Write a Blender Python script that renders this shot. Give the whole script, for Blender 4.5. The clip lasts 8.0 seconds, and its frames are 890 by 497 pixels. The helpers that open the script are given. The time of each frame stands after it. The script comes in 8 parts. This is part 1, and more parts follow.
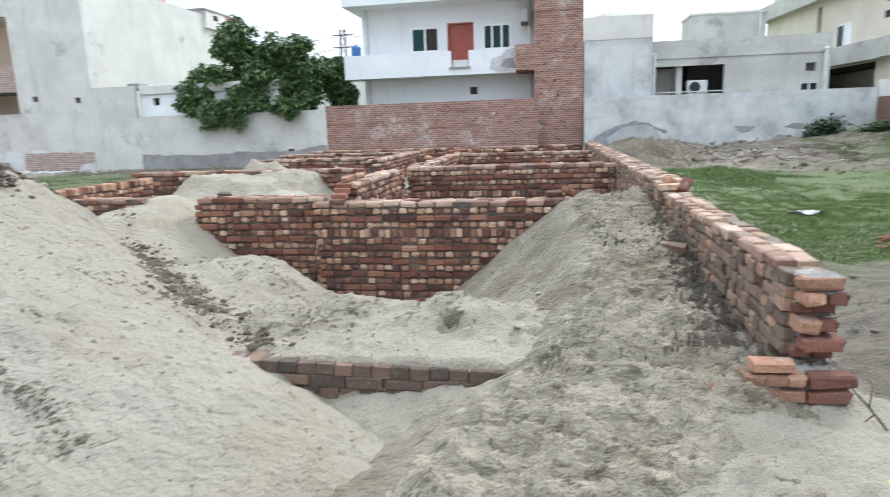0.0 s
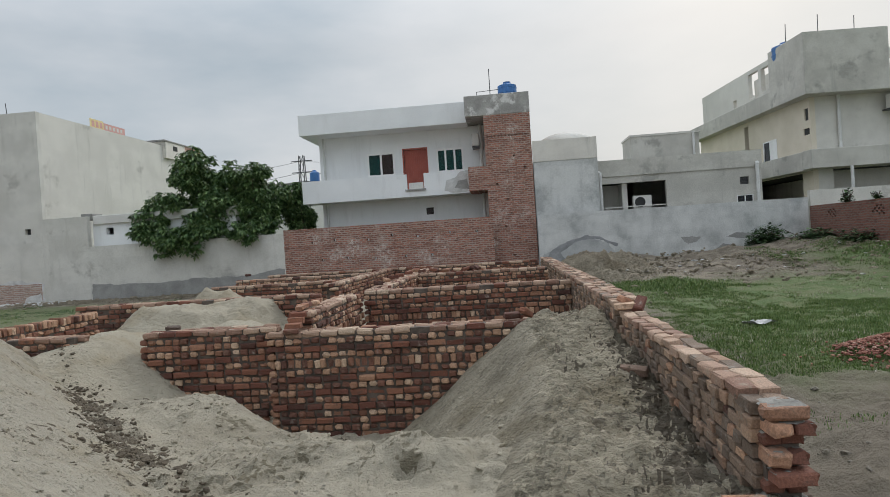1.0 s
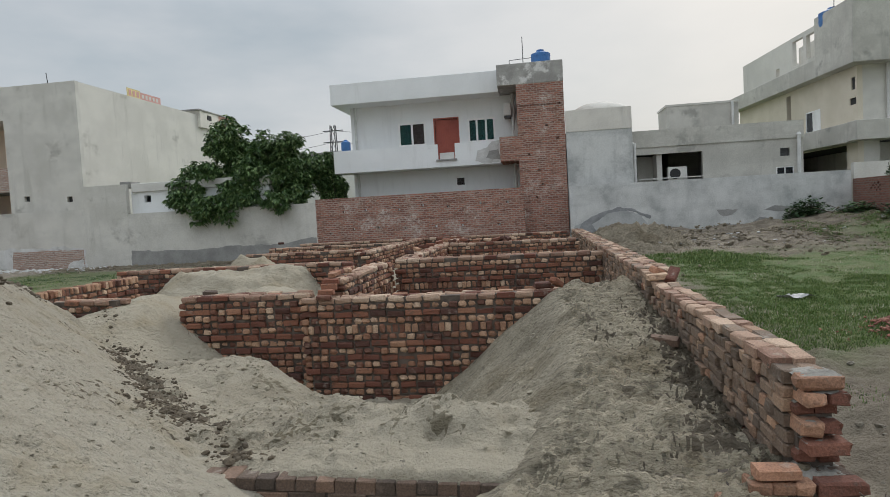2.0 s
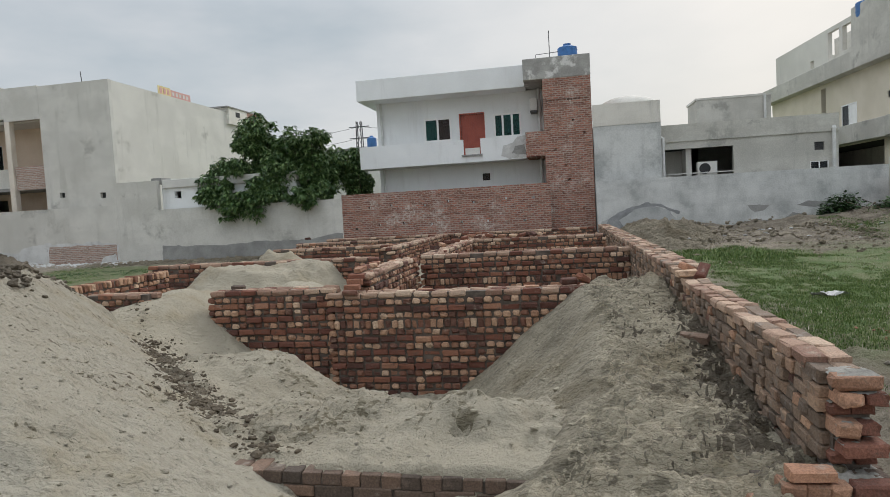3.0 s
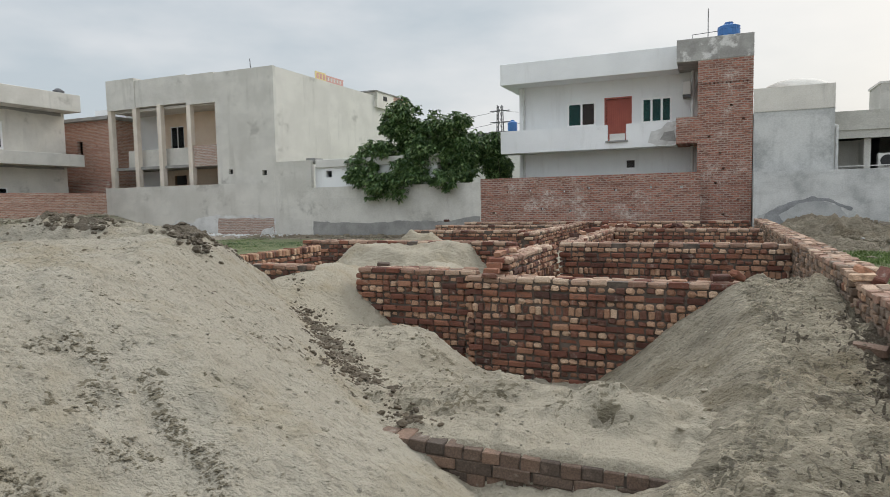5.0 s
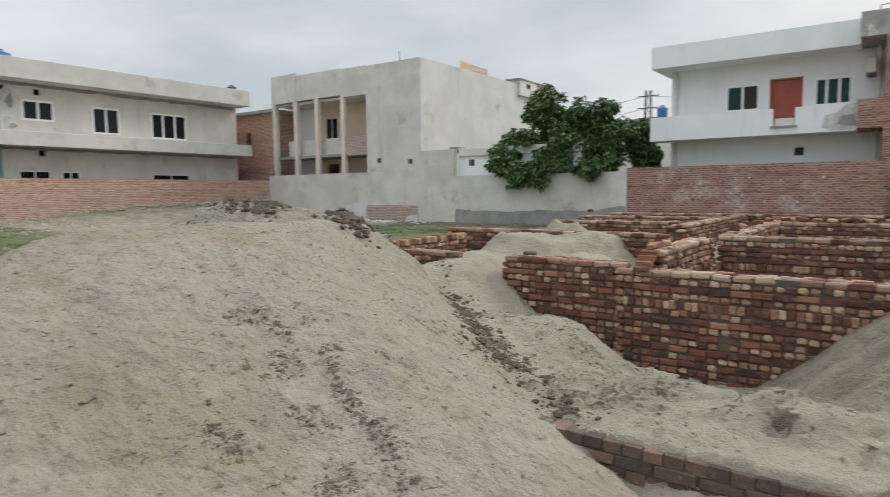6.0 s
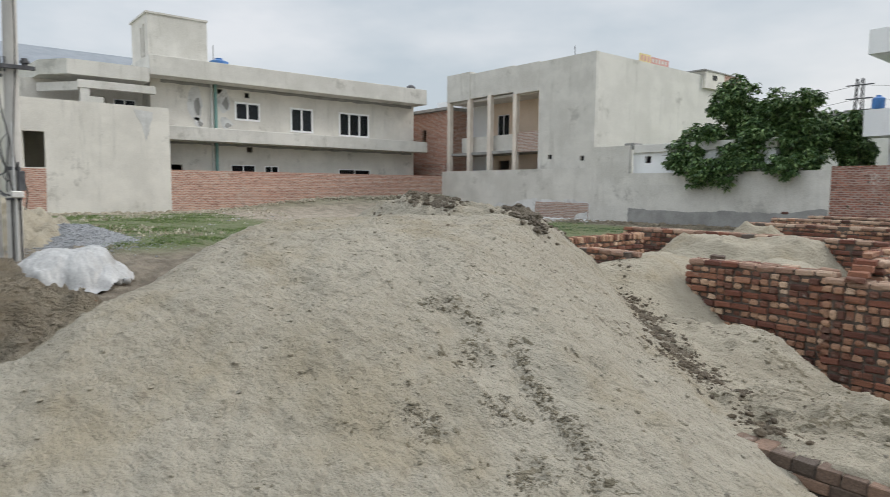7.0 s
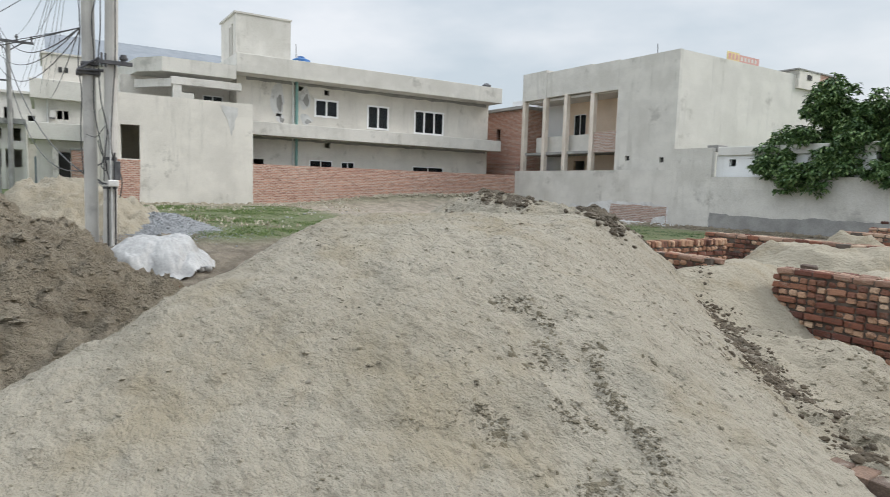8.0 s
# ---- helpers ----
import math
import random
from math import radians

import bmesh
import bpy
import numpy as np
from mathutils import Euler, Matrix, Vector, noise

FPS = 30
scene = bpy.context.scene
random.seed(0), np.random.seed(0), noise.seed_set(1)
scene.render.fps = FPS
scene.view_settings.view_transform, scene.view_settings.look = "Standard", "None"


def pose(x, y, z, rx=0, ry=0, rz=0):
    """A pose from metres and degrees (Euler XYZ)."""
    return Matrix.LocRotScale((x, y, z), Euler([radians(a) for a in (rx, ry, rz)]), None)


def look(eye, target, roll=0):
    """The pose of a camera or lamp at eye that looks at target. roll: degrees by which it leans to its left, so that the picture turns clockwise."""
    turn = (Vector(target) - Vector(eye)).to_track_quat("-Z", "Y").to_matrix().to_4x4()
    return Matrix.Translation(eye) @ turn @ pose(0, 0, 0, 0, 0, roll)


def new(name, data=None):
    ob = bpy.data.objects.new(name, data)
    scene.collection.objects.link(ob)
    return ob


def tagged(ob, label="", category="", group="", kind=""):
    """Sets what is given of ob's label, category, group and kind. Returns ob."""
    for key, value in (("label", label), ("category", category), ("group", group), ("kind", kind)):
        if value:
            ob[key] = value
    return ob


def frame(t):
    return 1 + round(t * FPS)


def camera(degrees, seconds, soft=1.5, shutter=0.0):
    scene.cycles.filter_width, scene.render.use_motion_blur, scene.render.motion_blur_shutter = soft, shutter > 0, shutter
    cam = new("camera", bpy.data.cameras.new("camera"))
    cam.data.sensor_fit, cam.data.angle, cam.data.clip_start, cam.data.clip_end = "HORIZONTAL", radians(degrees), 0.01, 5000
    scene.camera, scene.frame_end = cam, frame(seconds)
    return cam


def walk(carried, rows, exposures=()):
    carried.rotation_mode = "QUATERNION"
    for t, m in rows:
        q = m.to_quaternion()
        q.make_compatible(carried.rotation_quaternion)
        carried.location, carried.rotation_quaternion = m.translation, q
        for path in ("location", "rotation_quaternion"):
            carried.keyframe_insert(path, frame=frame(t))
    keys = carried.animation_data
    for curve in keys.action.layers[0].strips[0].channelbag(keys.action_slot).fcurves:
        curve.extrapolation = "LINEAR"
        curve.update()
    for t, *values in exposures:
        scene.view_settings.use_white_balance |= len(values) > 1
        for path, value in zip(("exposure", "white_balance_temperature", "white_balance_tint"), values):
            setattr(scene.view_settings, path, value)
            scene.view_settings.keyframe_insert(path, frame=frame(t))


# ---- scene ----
cam = camera(70.9, 8.0, soft=0.8, shutter=0.3)


def eye(x, y, z, yaw, pitch, roll):
    """Camera pose from its place, heading, tilt and lean in degrees."""
    return pose(x, y, z, 0, 0, yaw) @ pose(0, 0, 0, 90 + pitch) @ pose(0, 0, 0, 0, 0, roll)


walk(cam, [
    (0, eye(-0.019, -0.089, 1.625, 9.80, -11.02, -1.87)),
    (0.2, eye(-0.038, -0.037, 1.675, 6.46, -10.33, -1.39)),
    (0.3, eye(-0.024, -0.012, 1.679, 6.45, -9.05, -1.84)),
    (0.5, eye(-0.006, 0.026, 1.678, 6.28, -3.85, -3.27)),
    (0.7, eye(-0.005, 0.078, 1.715, 6.12, -2.47, -3.00)),
    (1, eye(0.025, 0.038, 1.727, 5.76, -0.64, -3.67)),
    (1.5, eye(0.020, -0.004, 1.703, 7.19, -2.04, -3.52)),
    (2.8, eye(0.001, 0.025, 1.698, 10.57, -3.43, -3.09)),
    (3, eye(0.005, 0.021, 1.697, 10.98, -3.39, -3.15)),
    (3.5, eye(0.002, 0.002, 1.700, 11.50, -3.24, -2.67)),
    (4, eye(-0.049, -0.014, 1.709, 16.45, -3.01, -1.75)),
    (4.2, eye(-0.064, -0.020, 1.701, 18.29, -3.14, -1.77)),
    (5.3, eye(-0.082, -0.053, 1.708, 24.69, -4.77, -0.85)),
    (5.5, eye(-0.109, -0.064, 1.707, 26.05, -4.99, -0.78)),
    (6, eye(-0.196, -0.133, 1.713, 35.80, -5.19, -0.59)),
    (6.5, eye(-0.268, -0.173, 1.704, 44.16, -5.32, 0.16)),
    (7, eye(-0.317, -0.244, 1.701, 50.80, -5.46, 0.38)),
    (7.5, eye(-0.335, -0.328, 1.709, 58.12, -5.61, 1.28)),
    (7.7, eye(-0.362, -0.280, 1.702, 59.28, -5.63, 1.87)),
    (8, eye(-0.388, -0.211, 1.681, 57.23, -5.67, 1.73)),
], exposures=[(0.0, 0.76, 5850, 10), (0.2, 0.36, 5850, 9.5), (0.5, 0.0, 6150, 10), (1.0, -0.26, 6250, 10), (1.5, -0.30, 6300, 10), (3.5, -0.12, 6400, 10.5), (5.5, 0.0, 6450, 10.5), (6.5, -0.02, 6400, 11), (8.0, 0.18, 6300, 11)])

# ---- world, sun ----
world = bpy.data.worlds.new("overcast_sky")
scene.world = world
world.use_nodes = True
wt = world.node_tree
wt.nodes.clear()
w_out = wt.nodes.new("ShaderNodeOutputWorld")
w_bg = wt.nodes.new("ShaderNodeBackground")
w_sky = wt.nodes.new("ShaderNodeTexSky")
w_sky.sky_type, w_sky.sun_disc = "NISHITA", False
w_sky.sun_elevation, w_sky.sun_rotation = radians(32), radians(24)
w_sky.air_density, w_sky.dust_density = 1.5, 3.0
w_co = wt.nodes.new("ShaderNodeTexCoord")
w_map = wt.nodes.new("ShaderNodeMapping")
w_map.inputs["Scale"].default_value = (1.0, 1.0, 2.6)
w_noise = wt.nodes.new("ShaderNodeTexNoise")
w_noise.inputs["Scale"].default_value = 2.3
w_noise.inputs["Detail"].default_value = 5.0
w_noise.inputs["Roughness"].default_value = 0.52
w_ramp = wt.nodes.new("ShaderNodeValToRGB")
w_ramp.color_ramp.elements[0].position, w_ramp.color_ramp.elements[1].position = 0.38, 0.64
w_ramp.color_ramp.elements[0].color = (0.60, 0.672, 0.725, 1)
w_ramp.color_ramp.elements[1].color = (0.87, 0.888, 0.905, 1)
w_dot = wt.nodes.new("ShaderNodeVectorMath")
w_dot.operation = "DOT_PRODUCT"
w_dot.inputs[1].default_value = Vector((0.40, 0.86, 0.36)).normalized()
w_near = wt.nodes.new("ShaderNodeMapRange")
w_near.inputs["From Min"].default_value, w_near.inputs["From Max"].default_value = 0.72, 1.0
w_near.inputs["To Min"].default_value, w_near.inputs["To Max"].default_value = 0.0, 0.55
w_near.interpolation_type = "SMOOTHSTEP"
w_glow = wt.nodes.new("ShaderNodeMixRGB")
w_glow.inputs["Color2"].default_value = (1.02, 1.015, 0.99, 1)
w_gain = wt.nodes.new("ShaderNodeVectorMath")
w_gain.operation = "SCALE"
w_gain.inputs["Scale"].default_value = 9.0
w_far = wt.nodes.new("ShaderNodeMapRange")
w_far.inputs["From Min"].default_value, w_far.inputs["From Max"].default_value = -0.2, 0.72
w_far.inputs["To Min"].default_value, w_far.inputs["To Max"].default_value = 9.6, 9.0
w_mix = wt.nodes.new("ShaderNodeMixRGB")
w_mix.inputs["Fac"].default_value = 0.88
w_bg.inputs["Strength"].default_value = 0.1
wl = wt.links.new
wl(w_co.outputs["Generated"], w_map.inputs["Vector"])
wl(w_map.outputs["Vector"], w_noise.inputs["Vector"])
wl(w_noise.outputs["Fac"], w_ramp.inputs["Fac"])
wl(w_co.outputs["Generated"], w_dot.inputs[0])
wl(w_dot.outputs["Value"], w_near.inputs["Value"])
wl(w_near.outputs["Result"], w_glow.inputs["Fac"])
wl(w_dot.outputs["Value"], w_far.inputs["Value"])
w_sep = wt.nodes.new("ShaderNodeSeparateXYZ")
w_zen = wt.nodes.new("ShaderNodeMapRange")
w_zen.inputs["From Min"].default_value, w_zen.inputs["From Max"].default_value = 0.30, 0.95
w_zen.inputs["To Min"].default_value, w_zen.inputs["To Max"].default_value = 1.0, 2.4
w_mul = wt.nodes.new("ShaderNodeMath")
w_mul.operation = "MULTIPLY"
wl(w_co.outputs["Generated"], w_sep.inputs[0])
wl(w_sep.outputs[2], w_zen.inputs["Value"])
wl(w_far.outputs["Result"], w_mul.inputs[0])
wl(w_zen.outputs["Result"], w_mul.inputs[1])
wl(w_mul.outputs["Value"], w_gain.inputs["Scale"])
wl(w_ramp.outputs["Color"], w_glow.inputs["Color1"])
wl(w_glow.outputs["Color"], w_gain.inputs[0])
wl(w_sky.outputs["Color"], w_mix.inputs["Color1"])
wl(w_gain.outputs["Vector"], w_mix.inputs["Color2"])
wl(w_mix.outputs["Color"], w_bg.inputs["Color"])
wl(w_bg.outputs["Background"], w_out.inputs["Surface"])

sun_data = bpy.data.lights.new("sun", "SUN")
sun_data.energy, sun_data.angle, sun_data.color = 1.5, radians(22), (1.0, 0.955, 0.89)
sun = new("sun", sun_data)
sun.matrix_world = look((12, 27, 21), (0, 0, 0))


# ---- materials ----
def nodes_of(name):
    m = bpy.data.materials.new(name)
    m.use_nodes = True
    nt = m.node_tree
    return m, nt, nt.nodes["Principled BSDF"]


def noise_node(nt, vec, scale, detail=4.0, rough=0.55):
    n = nt.nodes.new("ShaderNodeTexNoise")
    n.inputs["Scale"].default_value, n.inputs["Detail"].default_value, n.inputs["Roughness"].default_value = scale, detail, rough
    nt.links.new(vec, n.inputs["Vector"])
    return n.outputs["Fac"]


def span(nt, fac, lo, hi, a=0.0, b=1.0):
    n = nt.nodes.new("ShaderNodeMapRange")
    n.interpolation_type = "SMOOTHSTEP"
    for key, v in (("From Min", lo), ("From Max", hi), ("To Min", a), ("To Max", b)):
        n.inputs[key].default_value = v
    nt.links.new(fac, n.inputs["Value"])
    return n.outputs["Result"]


def blend(nt, fac, a, b, how="MIX"):
    n = nt.nodes.new("ShaderNodeMixRGB")
    n.blend_type = how
    for key, v in (("Fac", fac), ("Color1", a), ("Color2", b)):
        if isinstance(v, (int, float)):
            n.inputs[key].default_value = v if key == "Fac" else (v, v, v, 1)
        elif isinstance(v, tuple):
            n.inputs[key].default_value = (*v, 1)
        else:
            nt.links.new(v, n.inputs[key])
    return n.outputs["Color"]


def math_node(nt, op, a, b=0.0):
    n = nt.nodes.new("ShaderNodeMath")
    n.operation = op
    for i, v in enumerate((a, b)):
        if isinstance(v, (int, float)):
            n.inputs[i].default_value = v
        else:
            nt.links.new(v, n.inputs[i])
    return n.outputs["Value"]


def coords(nt):
    return nt.nodes.new("ShaderNodeTexCoord").outputs["Object"]


def bump(nt, bsdf, height, strength, distance):
    n = nt.nodes.new("ShaderNodeBump")
    n.inputs["Strength"].default_value, n.inputs["Distance"].default_value = strength, distance
    nt.links.new(height, n.inputs["Height"])
    nt.links.new(n.outputs["Normal"], bsdf.inputs["Normal"])
    return n


def surface(name, c1, c2, scale=1.2, fine=60.0, rough=0.9, relief=0.4, depth=0.004, stain=None, stain_scale=0.5, stain_lo=0.56, metal=0.0):
    """Mottled surface: two colours at a broad scale, grain at a fine one, optional stains."""
    m, nt, b = nodes_of(name)
    v = coords(nt)
    broad = noise_node(nt, v, scale, 6.0, 0.6)
    grain = noise_node(nt, v, fine, 3.0, 0.6)
    col = blend(nt, span(nt, broad, 0.34, 0.66), c1, c2)
    if stain:
        s = noise_node(nt, v, stain_scale, 7.0, 0.68)
        col = blend(nt, span(nt, s, stain_lo, stain_lo + 0.12), col, stain)
        run = nt.nodes.new("ShaderNodeMapping")
        run.inputs["Scale"].default_value = (2.4, 2.4, 0.28)
        nt.links.new(v, run.inputs["Vector"])
        drip = noise_node(nt, run.outputs["Vector"], 1.0, 5.0, 0.65)
        col = blend(nt, span(nt, drip, 0.54, 0.72, 0.0, 0.45), col, stain)
        lift = nt.nodes.new("ShaderNodeMapping")
        lift.inputs["Scale"].default_value = (0.3, 0.3, 1.5)
        nt.links.new(v, lift.inputs["Vector"])
        coat = noise_node(nt, lift.outputs["Vector"], 1.0, 4.0, 0.6)
        col = blend(nt, span(nt, coat, 0.50, 0.60, 0.0, 0.35), col, c2)
    col = blend(nt, 0.18, col, span(nt, grain, 0.3, 0.7, 0.45, 1.0), "OVERLAY")
    nt.links.new(col, b.inputs["Base Color"])
    b.inputs["Roughness"].default_value, b.inputs["Metallic"].default_value = rough, metal
    both = math_node(nt, "ADD", grain, math_node(nt, "MULTIPLY", broad, 1.2))
    bump(nt, b, both, relief, depth)
    return m


def sand_surface(name, dry, damp, dark, damp_scale=0.55, lo=0.52, relief=0.012, specks=0.5, marks=0.0):
    """Loose sand: drying patches, fine grain, sparse dark crumbs and small pits; marks: damp scuffs, with the small
    shadows of trodden edges put into the colour.
    """
    m, nt, b = nodes_of(name)
    v = coords(nt)
    pale = tuple(min(0.8, c * 1.12) for c in dry)
    warm = tuple(c * k for c, k in zip(damp, (1.0, 0.955, 0.86)))
    n1 = noise_node(nt, v, damp_scale, 6.0, 0.62)
    n2 = noise_node(nt, v, 3.1, 5.0, 0.6)
    warp = nt.nodes.new("ShaderNodeMapping")
    warp.inputs["Scale"].default_value = (0.75, 1.25, 1.6)
    warp.inputs["Rotation"].default_value = (0.0, 0.0, 0.55)
    nt.links.new(v, warp.inputs["Vector"])
    n3 = noise_node(nt, warp.outputs["Vector"], 17.0, 4.0, 0.62)
    n4 = noise_node(nt, v, 260.0, 2.0, 0.6)
    n5 = noise_node(nt, warp.outputs["Vector"], 70.0, 3.0, 0.65)
    n6 = noise_node(nt, v, 1.1, 4.0, 0.6)
    col = blend(nt, span(nt, n1, lo - 0.10, lo + 0.18), dry, damp)
    col = blend(nt, span(nt, n6, 0.50, 0.68, 0.0, 0.7), col, warm)
    col = blend(nt, span(nt, n2, 0.36, 0.46, 0.22, 0.0), col, pale)
    # dark specks: crumbs, and the small shadows of clods put into the colour
    col = blend(nt, span(nt, n3, 0.61, 0.68, 0.0, 0.55 * specks), col, dark)
    if marks:
        # dark streaks for scuffs and for the shadows under trodden ledges
        flat = nt.nodes.new("ShaderNodeMapping")
        flat.inputs["Scale"].default_value = (5.5, 15.0, 9.0)
        flat.inputs["Rotation"].default_value = (0.0, 0.0, -0.25)
        nt.links.new(v, flat.inputs["Vector"])
        n7 = noise_node(nt, flat.outputs["Vector"], 1.0, 5.0, 0.66)
        col = blend(nt, span(nt, n7, 0.55, 0.64, 0.0, marks), col, dark)
    col = blend(nt, span(nt, n5, 0.62, 0.69, 0.0, 0.5 * specks), col, dark)
    col = blend(nt, 0.10, col, span(nt, n4, 0.28, 0.72, 0.1, 1.0), "OVERLAY")
    nt.links.new(col, b.inputs["Base Color"])
    b.inputs["Roughness"].default_value = 0.95
    h = math_node(nt, "ADD", math_node(nt, "MULTIPLY", n3, 1.4), math_node(nt, "ADD", math_node(nt, "MULTIPLY", n5, 0.30), math_node(nt, "MULTIPLY", n4, 0.07)))
    bump(nt, b, h, 1.0, relief * 2.2)
    return m


def brick_piece_surface(name, ramp, dirt):
    """One brick: its colour from its own random number, sooty blotches, mortar smears, pitted faces."""
    m, nt, b = nodes_of(name)
    v = coords(nt)
    rnd = nt.nodes.new("ShaderNodeObjectInfo").outputs["Random"]
    isl = nt.nodes.new("ShaderNodeNewGeometry").outputs["Random Per Island"]
    r = math_node(nt, "FRACT", math_node(nt, "ADD", rnd, isl))
    cr = nt.nodes.new("ShaderNodeValToRGB")
    cr.color_ramp.interpolation = "LINEAR"
    while len(cr.color_ramp.elements) < len(ramp):
        cr.color_ramp.elements.new(0.5)
    for e, (p, c) in zip(cr.color_ramp.elements, ramp):
        e.position, e.color = p, (*c, 1)
    nt.links.new(r, cr.inputs["Fac"])
    off = nt.nodes.new("ShaderNodeVectorMath")
    off.operation = "ADD"
    nt.links.new(v, off.inputs[0])
    nt.links.new(math_node(nt, "MULTIPLY", r, 37.0), off.inputs[1])
    n1 = noise_node(nt, off.outputs["Vector"], 14.0, 5.0, 0.65)
    n2 = noise_node(nt, off.outputs["Vector"], 90.0, 3.0, 0.6)
    n3 = noise_node(nt, off.outputs["Vector"], 6.0, 5.0, 0.6)
    col = blend(nt, span(nt, n1, 0.52, 0.70, 0.0, 0.75), cr.outputs["Color"], dirt)
    col = blend(nt, span(nt, n3, 0.62, 0.72, 0.0, 0.45), col, (0.36, 0.32, 0.27))
    col = blend(nt, 0.35, col, span(nt, n2, 0.3, 0.7, 0.3, 1.0), "OVERLAY")
    nt.links.new(col, b.inputs["Base Color"])
    b.inputs["Roughness"].default_value = 0.92
    bump(nt, b, math_node(nt, "ADD", n1, math_node(nt, "MULTIPLY", n2, 0.5)), 0.9, 0.012)
    return m


def brick_wall_surface(name, along, c1, c2, mortar, stain):
    """Brickwork seen from afar; along: the axis (0 or 1) in which the wall runs."""
    m, nt, b = nodes_of(name)
    v = coords(nt)
    sep = nt.nodes.new("ShaderNodeSeparateXYZ")
    nt.links.new(v, sep.inputs[0])
    com = nt.nodes.new("ShaderNodeCombineXYZ")
    nt.links.new(sep.outputs[along], com.inputs[0])
    nt.links.new(sep.outputs[2], com.inputs[1])
    t = nt.nodes.new("ShaderNodeTexBrick")
    wav = nt.nodes.new("ShaderNodeTexNoise")
    wav.inputs["Scale"].default_value, wav.inputs["Detail"].default_value = 2.6, 4.0
    nt.links.new(v, wav.inputs["Vector"])
    amp = nt.nodes.new("ShaderNodeVectorMath")
    amp.operation = "SCALE"
    amp.inputs["Scale"].default_value = 0.11
    nt.links.new(wav.outputs["Color"], amp.inputs[0])
    sway = nt.nodes.new("ShaderNodeVectorMath")
    sway.operation = "ADD"
    nt.links.new(com.outputs[0], sway.inputs[0])
    nt.links.new(amp.outputs["Vector"], sway.inputs[1])
    nt.links.new(sway.outputs["Vector"], t.inputs["Vector"])
    for key, val in (("Scale", 1.0), ("Mortar Size", 0.019), ("Mortar Smooth", 0.2), ("Bias", 0.0), ("Brick Width", 0.235), ("Row Height", 0.088)):
        t.inputs[key].default_value = val
    t.inputs["Color1"].default_value, t.inputs["Color2"].default_value, t.inputs["Mortar"].default_value = (*c1, 1), (*c2, 1), (*mortar, 1)
    n1 = noise_node(nt, v, 0.7, 6.0, 0.68)
    n2 = noise_node(nt, v, 5.0, 5.0, 0.65)
    n3 = noise_node(nt, v, 9.0, 5.0, 0.7)
    strip = nt.nodes.new("ShaderNodeMapping")
    strip.inputs["Scale"].default_value = (3.4, 3.4, 11.36)
    nt.links.new(v, strip.inputs["Vector"])
    n6 = noise_node(nt, strip.outputs["Vector"], 1.0, 4.0, 0.75)
    course = nt.nodes.new("ShaderNodeMapping")
    course.inputs["Scale"].default_value = (0.25, 0.25, 5.68)
    nt.links.new(v, course.inputs["Vector"])
    n7 = noise_node(nt, course.outputs["Vector"], 1.0, 3.0, 0.7)
    col = blend(nt, span(nt, n2, 0.46, 0.68, 0.0, 0.15), t.outputs["Color"], c2)
    col = blend(nt, span(nt, n7, 0.52, 0.62, 0.0, 0.4), col, c2)
    col = blend(nt, span(nt, n6, 0.55, 0.64, 0.0, 0.55), col, mortar)
    col = blend(nt, span(nt, n6, 0.46, 0.36, 0.0, 0.6), col, tuple(c * 0.55 for c in c2))
    col = blend(nt, span(nt, n3, 0.58, 0.66, 0.0, 0.5), col, mortar)
    bloom_at = math_node(nt, "MULTIPLY", span(nt, n1, 0.53, 0.68), span(nt, n3, 0.44, 0.62, 0.1, 0.85))
    col = blend(nt, bloom_at, col, stain)
    nt.links.new(col, b.inputs["Base Color"])
    b.inputs["Roughness"].default_value = 0.93
    h = math_node(nt, "SUBTRACT", math_node(nt, "MULTIPLY", n2, 0.4), t.outputs["Fac"])
    bump(nt, b, h, 0.7, 0.01)
    return m


def glass_surface(name, tint):
    m, nt, b = nodes_of(name)
    b.inputs["Base Color"].default_value = (*tint, 1)
    b.inputs["Roughness"].default_value = 0.04
    b.inputs["Transmission Weight"].default_value = 0.75
    b.inputs["IOR"].default_value = 1.3
    return m


SAND = sand_surface("dry_grey_sand", (0.385, 0.343, 0.263), (0.315, 0.277, 0.206), (0.13, 0.11, 0.078), 0.55, 0.52, 0.016, 0.8)
SAND_HEAP = sand_surface("trampled_damp_sand", (0.475, 0.413, 0.306), (0.36, 0.308, 0.224), (0.09, 0.073, 0.052), 1.1, 0.54, 0.040, 0.7, 0.62)
# grey sand of the heap's steep face, darkened further in place of its shade
SAND_FACE = sand_surface("loose_grey_shaded_sand", (0.345, 0.303, 0.225), (0.215, 0.187, 0.134), (0.075, 0.062, 0.044), 1.5, 0.50, 0.030, 1.0, 0.5)
SAND_MOUND = sand_surface("trodden_grey_sand", (0.358, 0.325, 0.257), (0.302, 0.268, 0.201), (0.14, 0.118, 0.085), 0.5, 0.53, 0.019, 0.9, 0.22)
SAND_DARK = sand_surface("dark_grey_sand", (0.26, 0.235, 0.19), (0.20, 0.178, 0.14), (0.12, 0.105, 0.082), 0.9, 0.46)
SOIL = sand_surface("brown_soil", (0.36, 0.308, 0.226), (0.245, 0.205, 0.147), (0.08, 0.064, 0.046), 1.3, 0.50, 0.06, 0.9)
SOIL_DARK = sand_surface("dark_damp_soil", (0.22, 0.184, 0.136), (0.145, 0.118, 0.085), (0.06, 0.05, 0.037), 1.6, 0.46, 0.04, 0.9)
CLOD = surface("dark_soil_clod", (0.125, 0.098, 0.066), (0.068, 0.053, 0.036), 9.0, 80.0, 0.95, 0.8, 0.01)
